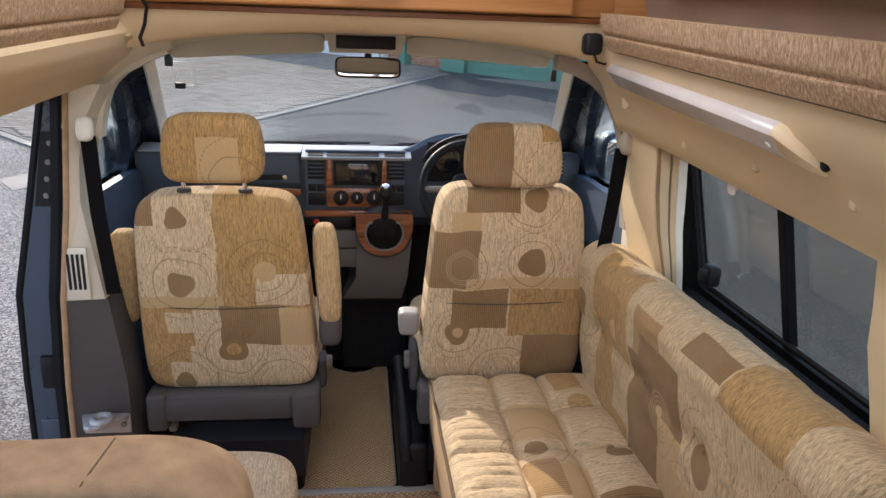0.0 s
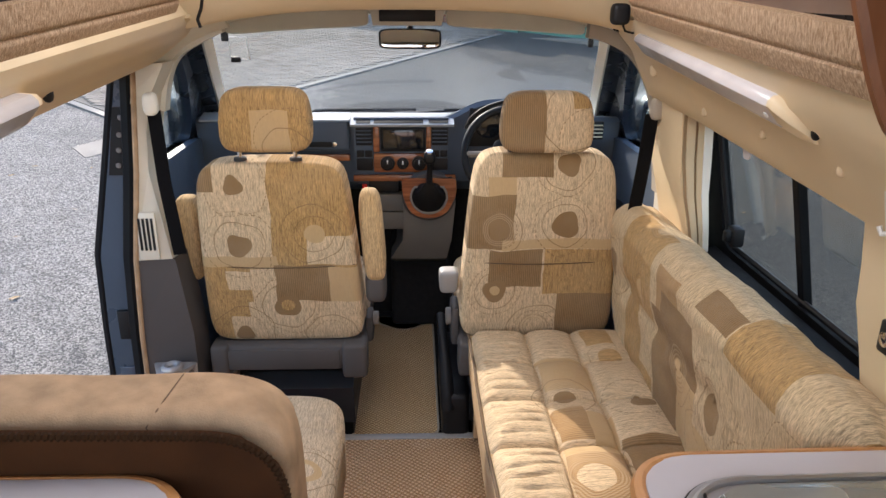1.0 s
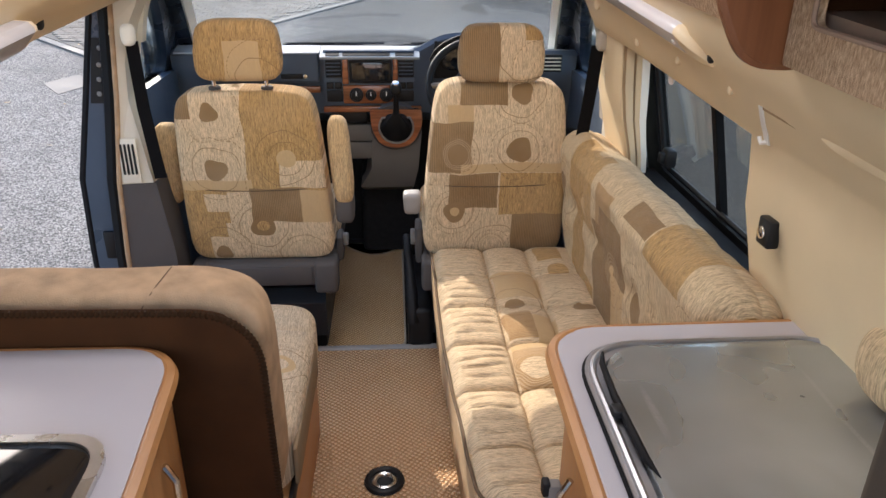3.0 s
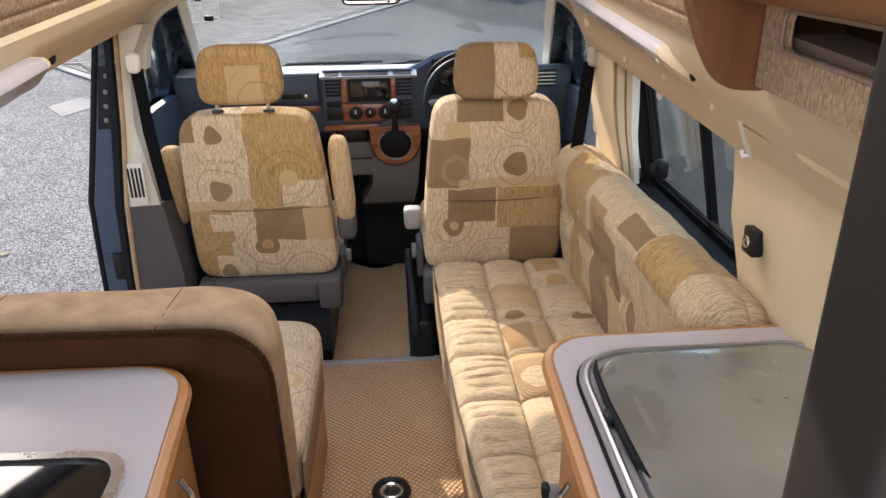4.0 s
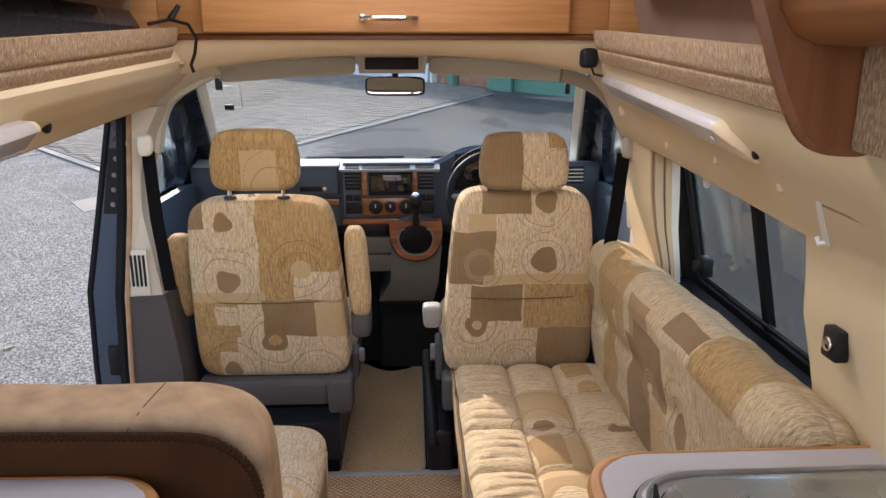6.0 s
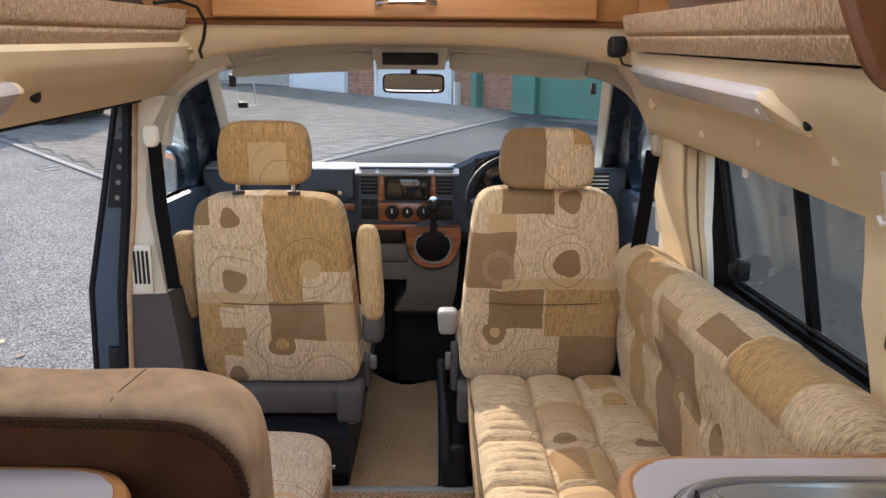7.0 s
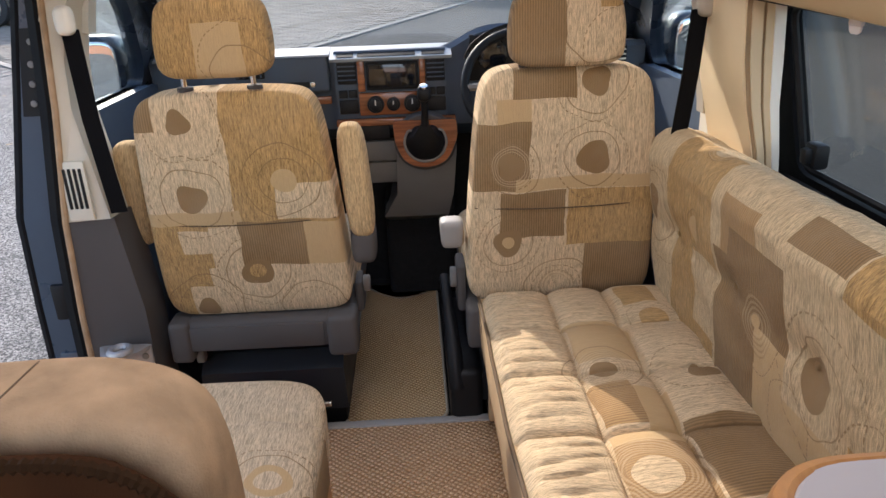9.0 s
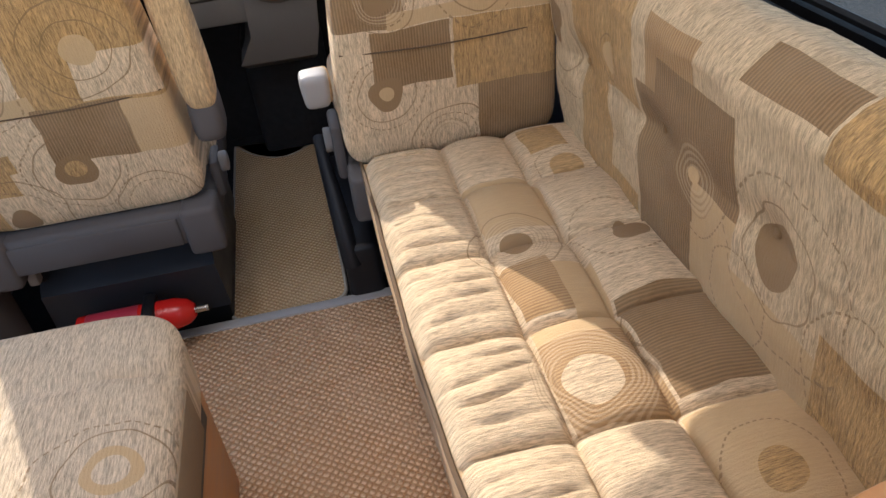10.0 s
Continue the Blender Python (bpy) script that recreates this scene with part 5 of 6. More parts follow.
# air grille on the passenger side pillar
gr = thing("air_grille", (-0.79, -0.262, 0.71), "pale air grille on the passenger side pillar", "grille")
part("frame", box(-0.832, -0.772, -0.266, -0.255, 0.705, 0.852, 0.004), M["pillar"], gr)
for i in range(4):
    part("slot", box(-0.824 + i * 0.0125, -0.817 + i * 0.0125, -0.269, -0.264, 0.735, 0.835, 0.001, 1), M["black_pl"], gr)
# striker plates and cable holes on the jamb
part("lock_panel", loft([[(a, -0.221, z), (b, -0.221, z), (b, -0.205, z), (a, -0.205, z)] for z, a, b in ((0.955, -0.905, -0.845), (1.06, -0.886, -0.832), (1.155, -0.868, -0.824))]), M["black_pl"], jamb, smooth=False)
for z, x in ((1.125, -0.848), (1.075, -0.858), (1.03, -0.865), (0.985, -0.872)):
    part("bolt", disc((x, -0.221, z), (0, -1, 0), 0.008, 0.005, 12, 0.002), M["grey_pl"], jamb)
part("contact_block", box(-0.945, -0.905, -0.228, -0.21, 0.42, 0.52, 0.006), M["black_pl"], jamb)
part("lower_plate", box(-0.965, -0.90, -0.222, -0.21, 0.10, 0.32, 0.008), M["jamb"], jamb)

# table leg bracket on the pillar foot
tb = thing("table_bracket", (-0.745, -0.30, 0.36), "grey metal table bracket fixed to the pillar foot", "bracket")
part("plate", plate(outline([(-0.835, -0.262), (-0.70, -0.262), (-0.715, -0.30), (-0.765, -0.345), (-0.80, -0.345)], 0.012, 4), xy(0.345), 0.012, 0.003), M["alloy"], tb)
part("socket", tube([(-0.765 + 0.024 * math.cos(t), -0.305 + 0.024 * math.sin(t), 0.362) for t in [2 * math.pi * k / 20 for k in range(20)]], 0.010, 8, True), M["alloy"], tb)
part("flange", box(-0.83, -0.70, -0.268, -0.258, 0.295, 0.355, 0.006), M["alloy"], tb)
for bx_ in (-0.815, -0.718):
    part("bolt", disc((bx_, -0.268, 0.325), (0, -1, 0), 0.009, 0.006, 12, 0.002), M["grey_pl"], tb)

# fire extinguisher in its clip under the passenger seat
fe = thing("fire_extinguisher", (-0.42, -0.21, 0.03), "red fire extinguisher lying in front of the seat base", "fire extinguisher")
part("cylinder", tube([(-0.56, -0.215, 0.112), (-0.55, -0.215, 0.112), (-0.33, -0.215, 0.112), (-0.30, -0.215, 0.112), (-0.285, -0.215, 0.112)], [0.02, 0.038, 0.038, 0.03, 0.016], 20), M["red"], fe)
part("label", tube([(-0.53, -0.215, 0.112), (-0.41, -0.215, 0.112)], 0.0388, 20), plain("red_label", (0.40, 0.03, 0.05), 0.4), fe)
for i in range(3):
    part("print_bar", box(-0.52, -0.43, -0.2555, -0.2535, 0.109 + i * 0.010, 0.112 + i * 0.010, 0), M["white_pl"], fe)
part("valve", tube([(-0.288, -0.215, 0.112), (-0.255, -0.215, 0.112)], 0.009, 10), M["steel"], fe)
part("clip", box(-0.40, -0.37, -0.258, -0.17, 0.04, 0.155, 0.006), M["black_pl"], fe)

# ---- side bench ----
bn = thing("side_bench", (0.4, -0.85, 0.0), "long side bench with a tufted beige patchwork cushion", "bench")
XS, YS = (0.347, 0.495), tuple(-0.205 - 0.215 * i for i in range(7))


def bench_edge(y):
    """The bench narrows a little to the rear and is cut off at a slant beside the hob."""
    return 0.168 + 0.034 * max(0.0, min(1.0, (-y - 0.7) / 0.7)) ** 1.5 + max(0.0, -y - 1.40) * 0.62


def cushion_top(u, v):
    y = -0.195 - 1.325 * v
    x0 = bench_edge(y)
    x = x0 + (0.665 - x0) * u
    z = 0.440
    cell = ((-y - 0.205) / 0.215) % 1.0
    edges = (x0, XS[0], XS[1], 0.665)
    for lo, hi_ in zip(edges, edges[1:]):
        if lo <= x <= hi_ and hi_ - lo > 0.02:
            k = (x - lo) / (hi_ - lo)
            z += 0.023 * (math.sin(math.pi * k) ** 0.55) * (math.sin(math.pi * cell) ** 0.5) - 0.015
            if lo == x0:
                c_ = math.sin(2 * math.pi * 5.2 * cell + 1.6 * k + 2.0 * noise.noise((x * 9, y * 9, 4.0)))
                z -= 0.0105 * max(0.0, c_) ** 2 * math.sin(math.pi * k) ** 0.7 * math.sin(math.pi * cell) ** 0.4 * (0.6 + 0.8 * noise.noise((x * 14, y * 14, 8.0)))
    for q in XS:
        z -= 0.009 * math.exp(-((x - q) / 0.005) ** 2)
        for r in YS:
            z -= 0.010 * math.exp(-(((x - q) ** 2 + (y - r) ** 2) / 0.0006))
    for r in YS:
        z -= 0.008 * math.exp(-((y - r) / 0.005) ** 2)
    z -= 0.035 * (1 - min(1, (x - x0) / 0.035)) ** 2 + 0.02 * (1 - min(1, (-0.195 - y) / 0.03)) ** 2
    z += 0.003 * noise.noise((x * 18, y * 18, 0.3))
    return (x, y, z)


part("cushion", sheet(cushion_top, 110, 270), M["bench"], bn)


def cushion_front(u, v):
    y = -0.195 - 1.325 * u
    x0 = bench_edge(y)
    z = 0.405 - 0.405 * v
    return (x0 + 0.040 * v - 0.010 * math.sin(math.pi * min(1, v * 1.6)) + 0.003 * noise.noise((y * 9, z * 9, 2)), y, z)


part("valance", sheet(cushion_front, 60, 14, (0.02, 0, 0)), M["cloth_tan"], bn, "plain tan cloth front")
part("piping", tube([tuple(Vector(cushion_front(i / 60, 0)) + Vector((0.002, 0, 0.004))) for i in range(61)], 0.0045, 6), M["piping"], bn)
part("end_face", box(0.19, 0.66, -0.215, -0.197, 0.02, 0.41, 0.006), M["cloth_tan"], bn)
part("bench_box", box(0.265, 0.74, -1.47, -0.22, 0.0, 0.38, 0.01), M["wood_y"], bn)

bb = thing("bench_backrest", (0.69, -0.85, 0.41), "upright bench backrest in beige patchwork cloth along the side wall", "backrest")


def back_skin(u, v):
    y = -0.155 - 1.305 * u
    s = v
    # up the front, over the rounded top and down behind
    if s < 0.62:
        k = s / 0.62
        x, z = 0.655 - 0.043 * k, 0.40 + 0.395 * k
        n_ = (-1, 0)
    else:
        a = (s - 0.62) / 0.38 * math.pi * 0.86
        x, z = 0.612 + 0.047 * (1 - math.cos(a)) + 0.009 * a, 0.795 + 0.056 * math.sin(a)
        n_ = (-math.cos(a), math.sin(a))
    puff = 0.010
    for q in (-0.52, -0.84, -1.16):
        puff -= 0.005 * math.exp(-((y - q) / 0.03) ** 2) * (1 if s < 0.62 else 0.35)
    puff -= 0.003 * math.exp(-((s - 0.36) / 0.02) ** 2)
    for q in (-0.36, -0.68, -1.00, -1.32):
        puff -= 0.020 * math.exp(-(((y - q) / 0.05) ** 2 + ((s - 0.36) / 0.07) ** 2))
    puff += 0.007 * noise.noise((y * 8, s * 7, 5.0)) + 0.002 * noise.noise((y * 30, s * 22, 1.0))
    end = 0.06 * ((1 - min(1, u / 0.05)) ** 2.2 + (1 - min(1, (1 - u) / 0.05)) ** 2.2)
    return (x + n_[0] * (puff - end) + end * 0.2, y, z + n_[1] * (puff - end) + 0.022 * u)


part("padding", sheet(back_skin, 160, 90, (0.032, 0, -0.01)), M["bench_back"], bb)

for k in range(4):
    q = -0.36 - 0.32 * k
    p_ = back_skin((-0.155 - q) / 1.305, 0.36)
    part("button", soft(p_[0] - 0.001, p_[1], p_[2], 0.004, 0.008, 0.008, 2.2, 6), M["bench_back"], bb)

# ---- forward-facing rear seat ----
rb = thing("travel_bench", (-0.53, -1.1, 0.0), "rear seat with tan suede back and beige striped cushion", "seat")


def rear_back(x, y, z):
    k = (z + 0.30) / 0.60
    return (x, y - 0.05 * k + 0.02 + 0.005 * math.sin(7 * x) * (z > 0.2), z + 0.012 * noise.noise((x * 4, 0, 1.0)))


part("backrest", soft(-0.542, -1.35, 0.637, 0.356, 0.075, 0.272, 6.5, 36, rear_back), M["suede_tan"], rb)
ob_ = outline([(-0.875, 0.36), (-0.190, 0.36), (-0.190, 0.884), (-0.875, 0.898)], [0.02, 0.03, 0.12, 0.03], 10)
part("back_panel", plate(ob_, lambda u, v, w: (u, -1.412 - 0.085 * (v - 0.36) - w, v), 0.020, 0.006), M["suede"], rb, "dark brown suede back panel")
cord = []
for p, q in zip(ob_, ob_[1:] + ob_[:1]):
    p, q = Vector(p), Vector(q)
    steps = max(1, round((q - p).length / 0.0045))
    cord += [p + (q - p) * k / steps for k in range(steps)]
part("piping", tube([(c.x, -1.428 - 0.085 * (c.y - 0.36), c.y) for c in cord], [0.0078 if k % 2 else 0.0052 for k in range(len(cord))], 6, True), M["dark_piping"], rb, "dark twisted cord piping")


def rear_pt(a, b, c):
    k = (abs(a) ** 6.5 + abs(b) ** 6.5 + abs(c) ** 6.5) ** (1 / 6.5)
    return Vector(rear_back(a / k * 0.356, b / k * 0.075, c / k * 0.272)) + Vector((-0.542, -1.35, 0.637))


for q in (-0.42, 0.48):
    run = [(q, -1, 0.80 + 0.04 * i) for i in range(5)] + [(q + 0.03 * i / 8, -1 + i / 4, 1) for i in range(9)] + [(q + 0.03, 1, 0.96 - 0.05 * i) for i in range(4)]
    part("seam", tube([rear_pt(*c) for c in run], 0.0013, 6), M["seam"], rb)


def rear_top(x, y, z):
    if z > 0:
        z -= 0.010 * math.exp(-((x - 0.098) / 0.008) ** 2) * (y < 0.16)
        z -= 0.010 * math.exp(-((y - 0.167) / 0.008) ** 2)
    return (x, y, z)


part("cushion", soft(-0.535, -0.955, 0.375, 0.350, 0.345, 0.085, 7, 60, rear_top), M["rear_cloth"], rb)
part("side_band", box(-0.192, -0.181, -1.25, -0.80, 0.315, 0.415, 0.005), M["band"], rb, "brown suede side band")
part("seat_box", box(-0.88, -0.205, -1.36, -0.66, 0.0, 0.295, 0.006), M["wood_y"], rb)
part("side_gap", box(-0.206, -0.196, -1.33, -0.72, 0.26, 0.30, 0.002), M["black_pl"], rb)

# table leg socket let into the floor
fs = thing("floor_socket", (0.0, -0.9, 0.0), "black table leg socket with a steel insert in the carpet", "socket")
part("flange", tube([(0.047 * math.cos(t), -0.9 + 0.047 * math.sin(t), 0.004) for t in [2 * math.pi * k / 36 for k in range(36)]], 0.012, 8, True), M["black_pl"], fs)
part("insert", tube([(0.030 * math.cos(t), -0.9 + 0.030 * math.sin(t), 0.003) for t in [2 * math.pi * k / 32 for k in range(32)]], 0.008, 8, True), M["steel"], fs)
part("well", disc((0, -0.9, -0.004), (0, 0, 1), 0.026, 0.006, 24), M["black_pl"], fs)

# ---- kitchen: sink unit ----
su = thing("sink_cabinet", (-0.58, -1.9, 0.0), "beech veneer sink cabinet behind the rear seat", "cabinet")
part("carcass", box(-0.86, -0.352, -2.35, -1.50, 0.0, 0.80, 0.004), M["wood_z"], su)
part("end_panel", box(-0.352, -0.338, -2.35, -1.51, 0.02, 0.798, 0.003), M["wood_z"], su)
for i in range(2):
    d = part("cabinet_door", box(-0.337, -0.322, -1.90 - 0.40 * i, -1.56 - 0.40 * i, 0.06, 0.76, 0.006), M["wood_z"], su)
    part("handle", tube([(-0.320, -1.64 - 0.40 * i, 0.60), (-0.306, -1.64 - 0.40 * i, 0.63), (-0.306, -1.64 - 0.40 * i, 0.68), (-0.320, -1.64 - 0.40 * i, 0.71)], 0.006, 8), M["chrome"], d)
wl = outline([(-0.86, -2.36), (-0.284, -2.36), (-0.300, -1.83), (-0.330, -1.488), (-0.86, -1.480)], [0.0, 0.0, 0.05, 0.09, 0.0], 10)
wt = thing("sink_worktop", (-0.57, -1.9, 0.80), "pale grey laminate worktop with a beech edge", "worktop")
part("top", plate(wl, xy(0.803), 0.027, 0.004), M["laminate"], wt, smooth=False)
part("edging", tube([(u, v, 0.815) for u, v in outline([(-0.280, -2.36), (-0.295, -1.83), (-0.325, -1.484), (-0.86, -1.476)], [0, 0.05, 0.095, 0], 10)], 0.015, 8), M["wood_y"], wt)
sk = thing("sink", (-0.55, -1.95, 0.83), "steel-rimmed sink with a black glass lid", "sink")
so = outline([(-0.80, -2.30), (-0.328, -2.30), (-0.340, -1.724), (-0.80, -1.714)], 0.07, 8)
si = outline([(-0.784, -2.284), (-0.344, -2.284), (-0.356, -1.740), (-0.784, -1.730)], 0.058, 8)
part("rim", plate(so, xy(0.831), 0.010, hole=si), M["steel"], sk)
part("lid", plate(si, xy(0.831), 0.006, 0.002), M["black_glass"], sk, "black glass lid")

# ---- kitchen: hob unit ----
hu = thing("hob_cabinet", (0.55, -1.9, 0.0), "beech veneer hob cabinet beside the bench", "cabinet")
part("carcass", box(0.345, 0.76, -2.30, -1.50, 0.0, 0.808, 0.004), M["wood_z"], hu)
for i in range(2):
    d = part("cabinet_door", box(0.328, 0.343, -1.90 - 0.40 * i, -1.56 - 0.40 * i, 0.06, 0.77, 0.006), M["wood_z"], hu)
    part("handle", tube([(0.32, -1.66 - 0.40 * i, 0.56), (0.305, -1.66 - 0.40 * i, 0.59), (0.305, -1.66 - 0.40 * i, 0.64), (0.32, -1.66 - 0.40 * i, 0.67)], 0.006, 8), M["chrome"], d)
lk = part("door_catch", box(0.300, 0.326, -1.598, -1.574, 0.50, 0.60, 0.006), M["grey_pl"], hu, "grey metal hinged catch")
part("catch_knob", box(0.292, 0.306, -1.597, -1.575, 0.575, 0.605, 0.004), M["black_pl"], lk)
hp = part("hinge_plate", box(0.312, 0.327, -1.665, -1.572, 0.22, 0.575, 0.008, 3), M["cap"], hu, "grey cast table hinge")
part("slot", box(0.3095, 0.314, -1.655, -1.628, 0.25, 0.50, 0.002), M["mid_pl"], hp)
part("slot", box(0.3095, 0.314, -1.612, -1.585, 0.25, 0.50, 0.002), M["mid_pl"], hp)
part("pivot", disc((0.312, -1.62, 0.54), (-1, 0, 0), 0.016, 0.012, 16, 0.003), M["black_pl"], hp)
wr = outline([(0.292, -2.31), (0.80, -2.31), (0.80, -1.462), (0.312, -1.470)], [0, 0, 0.0, 0.09], 10)
ht = thing("hob_worktop", (0.55, -1.9, 0.81), "pale grey laminate worktop with a beech edge", "worktop")
part("top", plate(wr, xy(0.812), 0.028, 0.004), M["laminate"], ht, smooth=False)
part("edging", tube([(u, v, 0.824) for u, v in outline([(0.287, -2.31), (0.307, -1.465), (0.76, -1.457)], [0, 0.095, 0], 10)], 0.015, 8), M["wood_y"], ht)
hb_ = thing("hob", (0.55, -1.9, 0.84), "steel hob with a smoked glass lid closed over it", "hob")
ho = outline([(0.326, -2.26), (0.79, -2.26), (0.79, -1.527), (0.336, -1.532)], [0.08, 0.08, 0.09, 0.115], 10)
hi = outline([(0.354, -2.235), (0.768, -2.235), (0.768, -1.552), (0.364, -1.558)], [0.06, 0.06, 0.07, 0.095], 10)
part("frame", plate(ho, xy(0.8405), 0.009, hole=hi), M["satin"], hb_)
part("frame_bead", tube([(u, v, 0.850) for u, v in outline([(0.338, -2.25), (0.78, -2.25), (0.78, -1.538), (0.348, -1.543)], [0.07, 0.07, 0.08, 0.105], 10)], 0.006, 8, True), M["satin"], hb_)
part("gasket", tube([(u, v, 0.8435) for u, v in ho], 0.0045, 6, True), M["rubber"], hb_)
part("lid", plate(outline([(0.358, -2.235), (0.766, -2.235), (0.766, -1.556), (0.368, -1.562)], [0.06, 0.06, 0.07, 0.092], 10), xy(0.8405), 0.018, 0.003), M["lid"], hb_, "smoked satin lid with pale scratches")
part("lid_seal", tube([(0.374, -1.580, 0.859), (0.364, -1.615, 0.860), (0.3595, -1.70, 0.860), (0.362, -1.835, 0.860), (0.370, -1.87, 0.859)], [0.002, 0.005, 0.006, 0.006, 0.001], 8), M["rubber"], hb_)
part("clip", box(0.345, 0.364, -1.745, -1.722, 0.850, 0.866, 0.004), M["black_pl"], hb_)
# low dark bar along the lid's inner edge
part("lid_dark_bar", loft([[(0.352 + 0.02 * k, y, 0.858), (0.366 + 0.02 * k, y, 0.858), (0.362 + 0.02 * k, y, 0.858 + 0.022 * k), (0.356 + 0.02 * k, y, 0.858 + 0.022 * k)] for y, k in ((-1.915, 0.05), (-1.935, 0.8), (-1.99, 1.0), (-2.06, 0.8), (-2.08, 0.05))]), M["black_pl"], hb_)

# ---- lamps and fittings on the side panels ----
for s, y0, y1, label in ((1, -1.20, -0.425, "white strip lamp on the panel over the bench"), (-1, -1.80, -1.180, "white strip lamp on the panel over the door")):
    lp = thing("strip_lamp", (s * 0.62, (y0 + y1) / 2, 1.27), label, "lamp", "strip lamps")
    xo = 0.0 if s > 0 else -0.020
    SEC = [(0.612, 1.374), (0.572, 1.371), (0.563, 1.362), (0.562, 1.354), (0.586, 1.326), (0.596, 1.319), (0.632, 1.316), (0.640, 1.345)]

    def lampsec(y, k=1.0, drop=0.0, back=0.0, s=s, xo=xo):
        """The lamp's wedge section; k shrinks it, drop lowers it, back sinks it into the panel."""
        return [(s * (0.605 + (u - 0.605) * k + back) + xo, y, 1.345 + (v - 1.345) * k + 0.070 * (y + 0.45) - drop) for u, v in SEC]
    part("housing", loft([lampsec(y0 - 0.052, 0.30, 0.030, 0.020), lampsec(y0 - 0.038, 0.70, 0.016, 0.008), lampsec(y0 - 0.012, 0.94, 0.003), lampsec(y0, 0.97), lampsec(y1, 0.97), lampsec(y1 + 0.015, 0.85), lampsec(y1 + 0.03, 0.3)]), M["cream"], lp)
    part("diffuser", loft([lampsec(y0 + 0.006, 0.95), lampsec(y0 + 0.012, 1.03), lampsec(y1 - 0.012, 1.03), lampsec(y1 - 0.006, 0.95)]), M["milky"], lp, "milky ribbed diffuser")
    part("switch", disc((s * 0.580 + xo, y0 + 0.03, 1.337 + 0.070 * (y0 + 0.48)), (-s, 0, -0.8), 0.006, 0.006, 12, 0.002), M["white_pl"], lp)
for y in (-1.262, ):
    single("cable_hole", soft(wall_x(y, 1.272), y, 1.272, 0.006, 0.011, 0.013, 2.2, 8), M["black_pl"], "dark triangular cable hole beside the lamp", "hole", at=(0.6, y, 1.25), smooth=False)
for y, z in ((-1.29, 1.219), (-0.70, 1.215), (-1.78, 1.150), (-1.02, 1.225)):
    single("screw_cap", soft(wall_x(y, z) - 0.001, y, z, 0.006, 0.008, 0.011, 2.5, 8), M["cream_dark"], "cream screw cap on the side panel", "screw cap", "screw caps", at=(0.66, y, z))
single("cable_hole", soft(-0.650, -1.02, 1.297, 0.008, 0.014, 0.015, 2.2, 8), M["black_pl"], "dark triangular cable hole beside the lamp", "hole", at=(-0.652, -1.02, 1.27), smooth=False)
single("pillar_screw", disc((-0.790, -0.264, 1.178), (0, -1, 0), 0.004, 0.003, 12), M["black_pl"], "small dark screw in the pale door pillar", "screw", at=(-0.790, -0.264, 1.175))
cg = thing("curtain_glide", (0.735, -0.83, 1.12), "white plastic curtain clip hanging in the window's rail", "curtain clip")
cgx = wall_x(-0.83, 1.15)
part("runner", box(cgx + 0.010, cgx + 0.018, -0.848, -0.812, 1.146, 1.164, 0.003), M["milky"], cg)
part("tab", loft([[(cgx + 0.012, -0.83 - w, z), (cgx + 0.012, -0.83 + w, z), (cgx + 0.015, -0.83 + w, z), (cgx + 0.015, -0.83 - w, z)] for z, w in ((1.148, 0.017), (1.138, 0.015), (1.134, 0.008))]), M["milky"], cg, smooth=False)
ck = thing("curtain_hook", (0.66, -1.435, 1.15), "white plastic hook on the side panel", "hook")
part("strap", loft([[(wall_x(y, z) + 0.002, y, z), (wall_x(y, z) - 0.006, y, z), (wall_x(y, z) - 0.006, y + 0.015, z), (wall_x(y, z) + 0.002, y + 0.015, z)] for y, z in ((-1.366, 1.136), (-1.384, 1.160), (-1.404, 1.188), (-1.424, 1.218))]), M["white_pl"], ck)
part("claw", tube([(wall_x(-1.36, 1.14) - 0.003, -1.362, 1.142), (wall_x(-1.36, 1.14) - 0.012, -1.354, 1.138), (wall_x(-1.36, 1.14) - 0.014, -1.348, 1.148)], 0.0045, 6), M["white_pl"], ck)
ph = thing("socket_outlet", (0.71, -1.403, 0.95), "black power socket on the cream side panel", "socket")
part("plate", box(0.698, 0.722, -1.424, -1.380, 0.962, 1.014, 0.005), M["black_pl"], ph)
part("port", disc((0.699, -1.402, 0.988), (-1, 0, 0), 0.012, 0.006, 20, 0.002), M["chrome"], ph)
sh = thing("swivel_hook", (0.655, -0.377, 1.26), "small chrome swivel hook at the front of the panel", "hook")
part("rose", disc((wall_x(-0.377, 1.276) + 0.003, -0.377, 1.276), (-1, -0.3, 0), 0.017, 0.006, 20, 0.002), M["cream_dark"], sh)
part("loop", tube([(0.652, -0.377 + 0.012 * math.cos(t), 1.268 + 0.012 * math.sin(t)) for t in [2 * math.pi * k / 16 for k in range(12)]], 0.0025, 6), M["chrome"], sh)
bx = thing("black_sensor", (0.53, -0.353, 1.39), "small black plastic sensor with a trailing lead", "sensor")
part("case", soft(0.535, -0.378, 1.418, 0.024, 0.022, 0.027, 4, 10), M["black_pl"], bx)
part("lead", tube([(0.545, -0.37, 1.395), (0.555, -0.365, 1.375), (0.575, -0.365, 1.37), (0.60, -0.365, 1.375)], 0.003, 6), M["black_pl"], bx)
cb = thing("aerial_cable", (-0.55, -0.40, 1.37), "black cable looping down from the roof shelf", "cable")
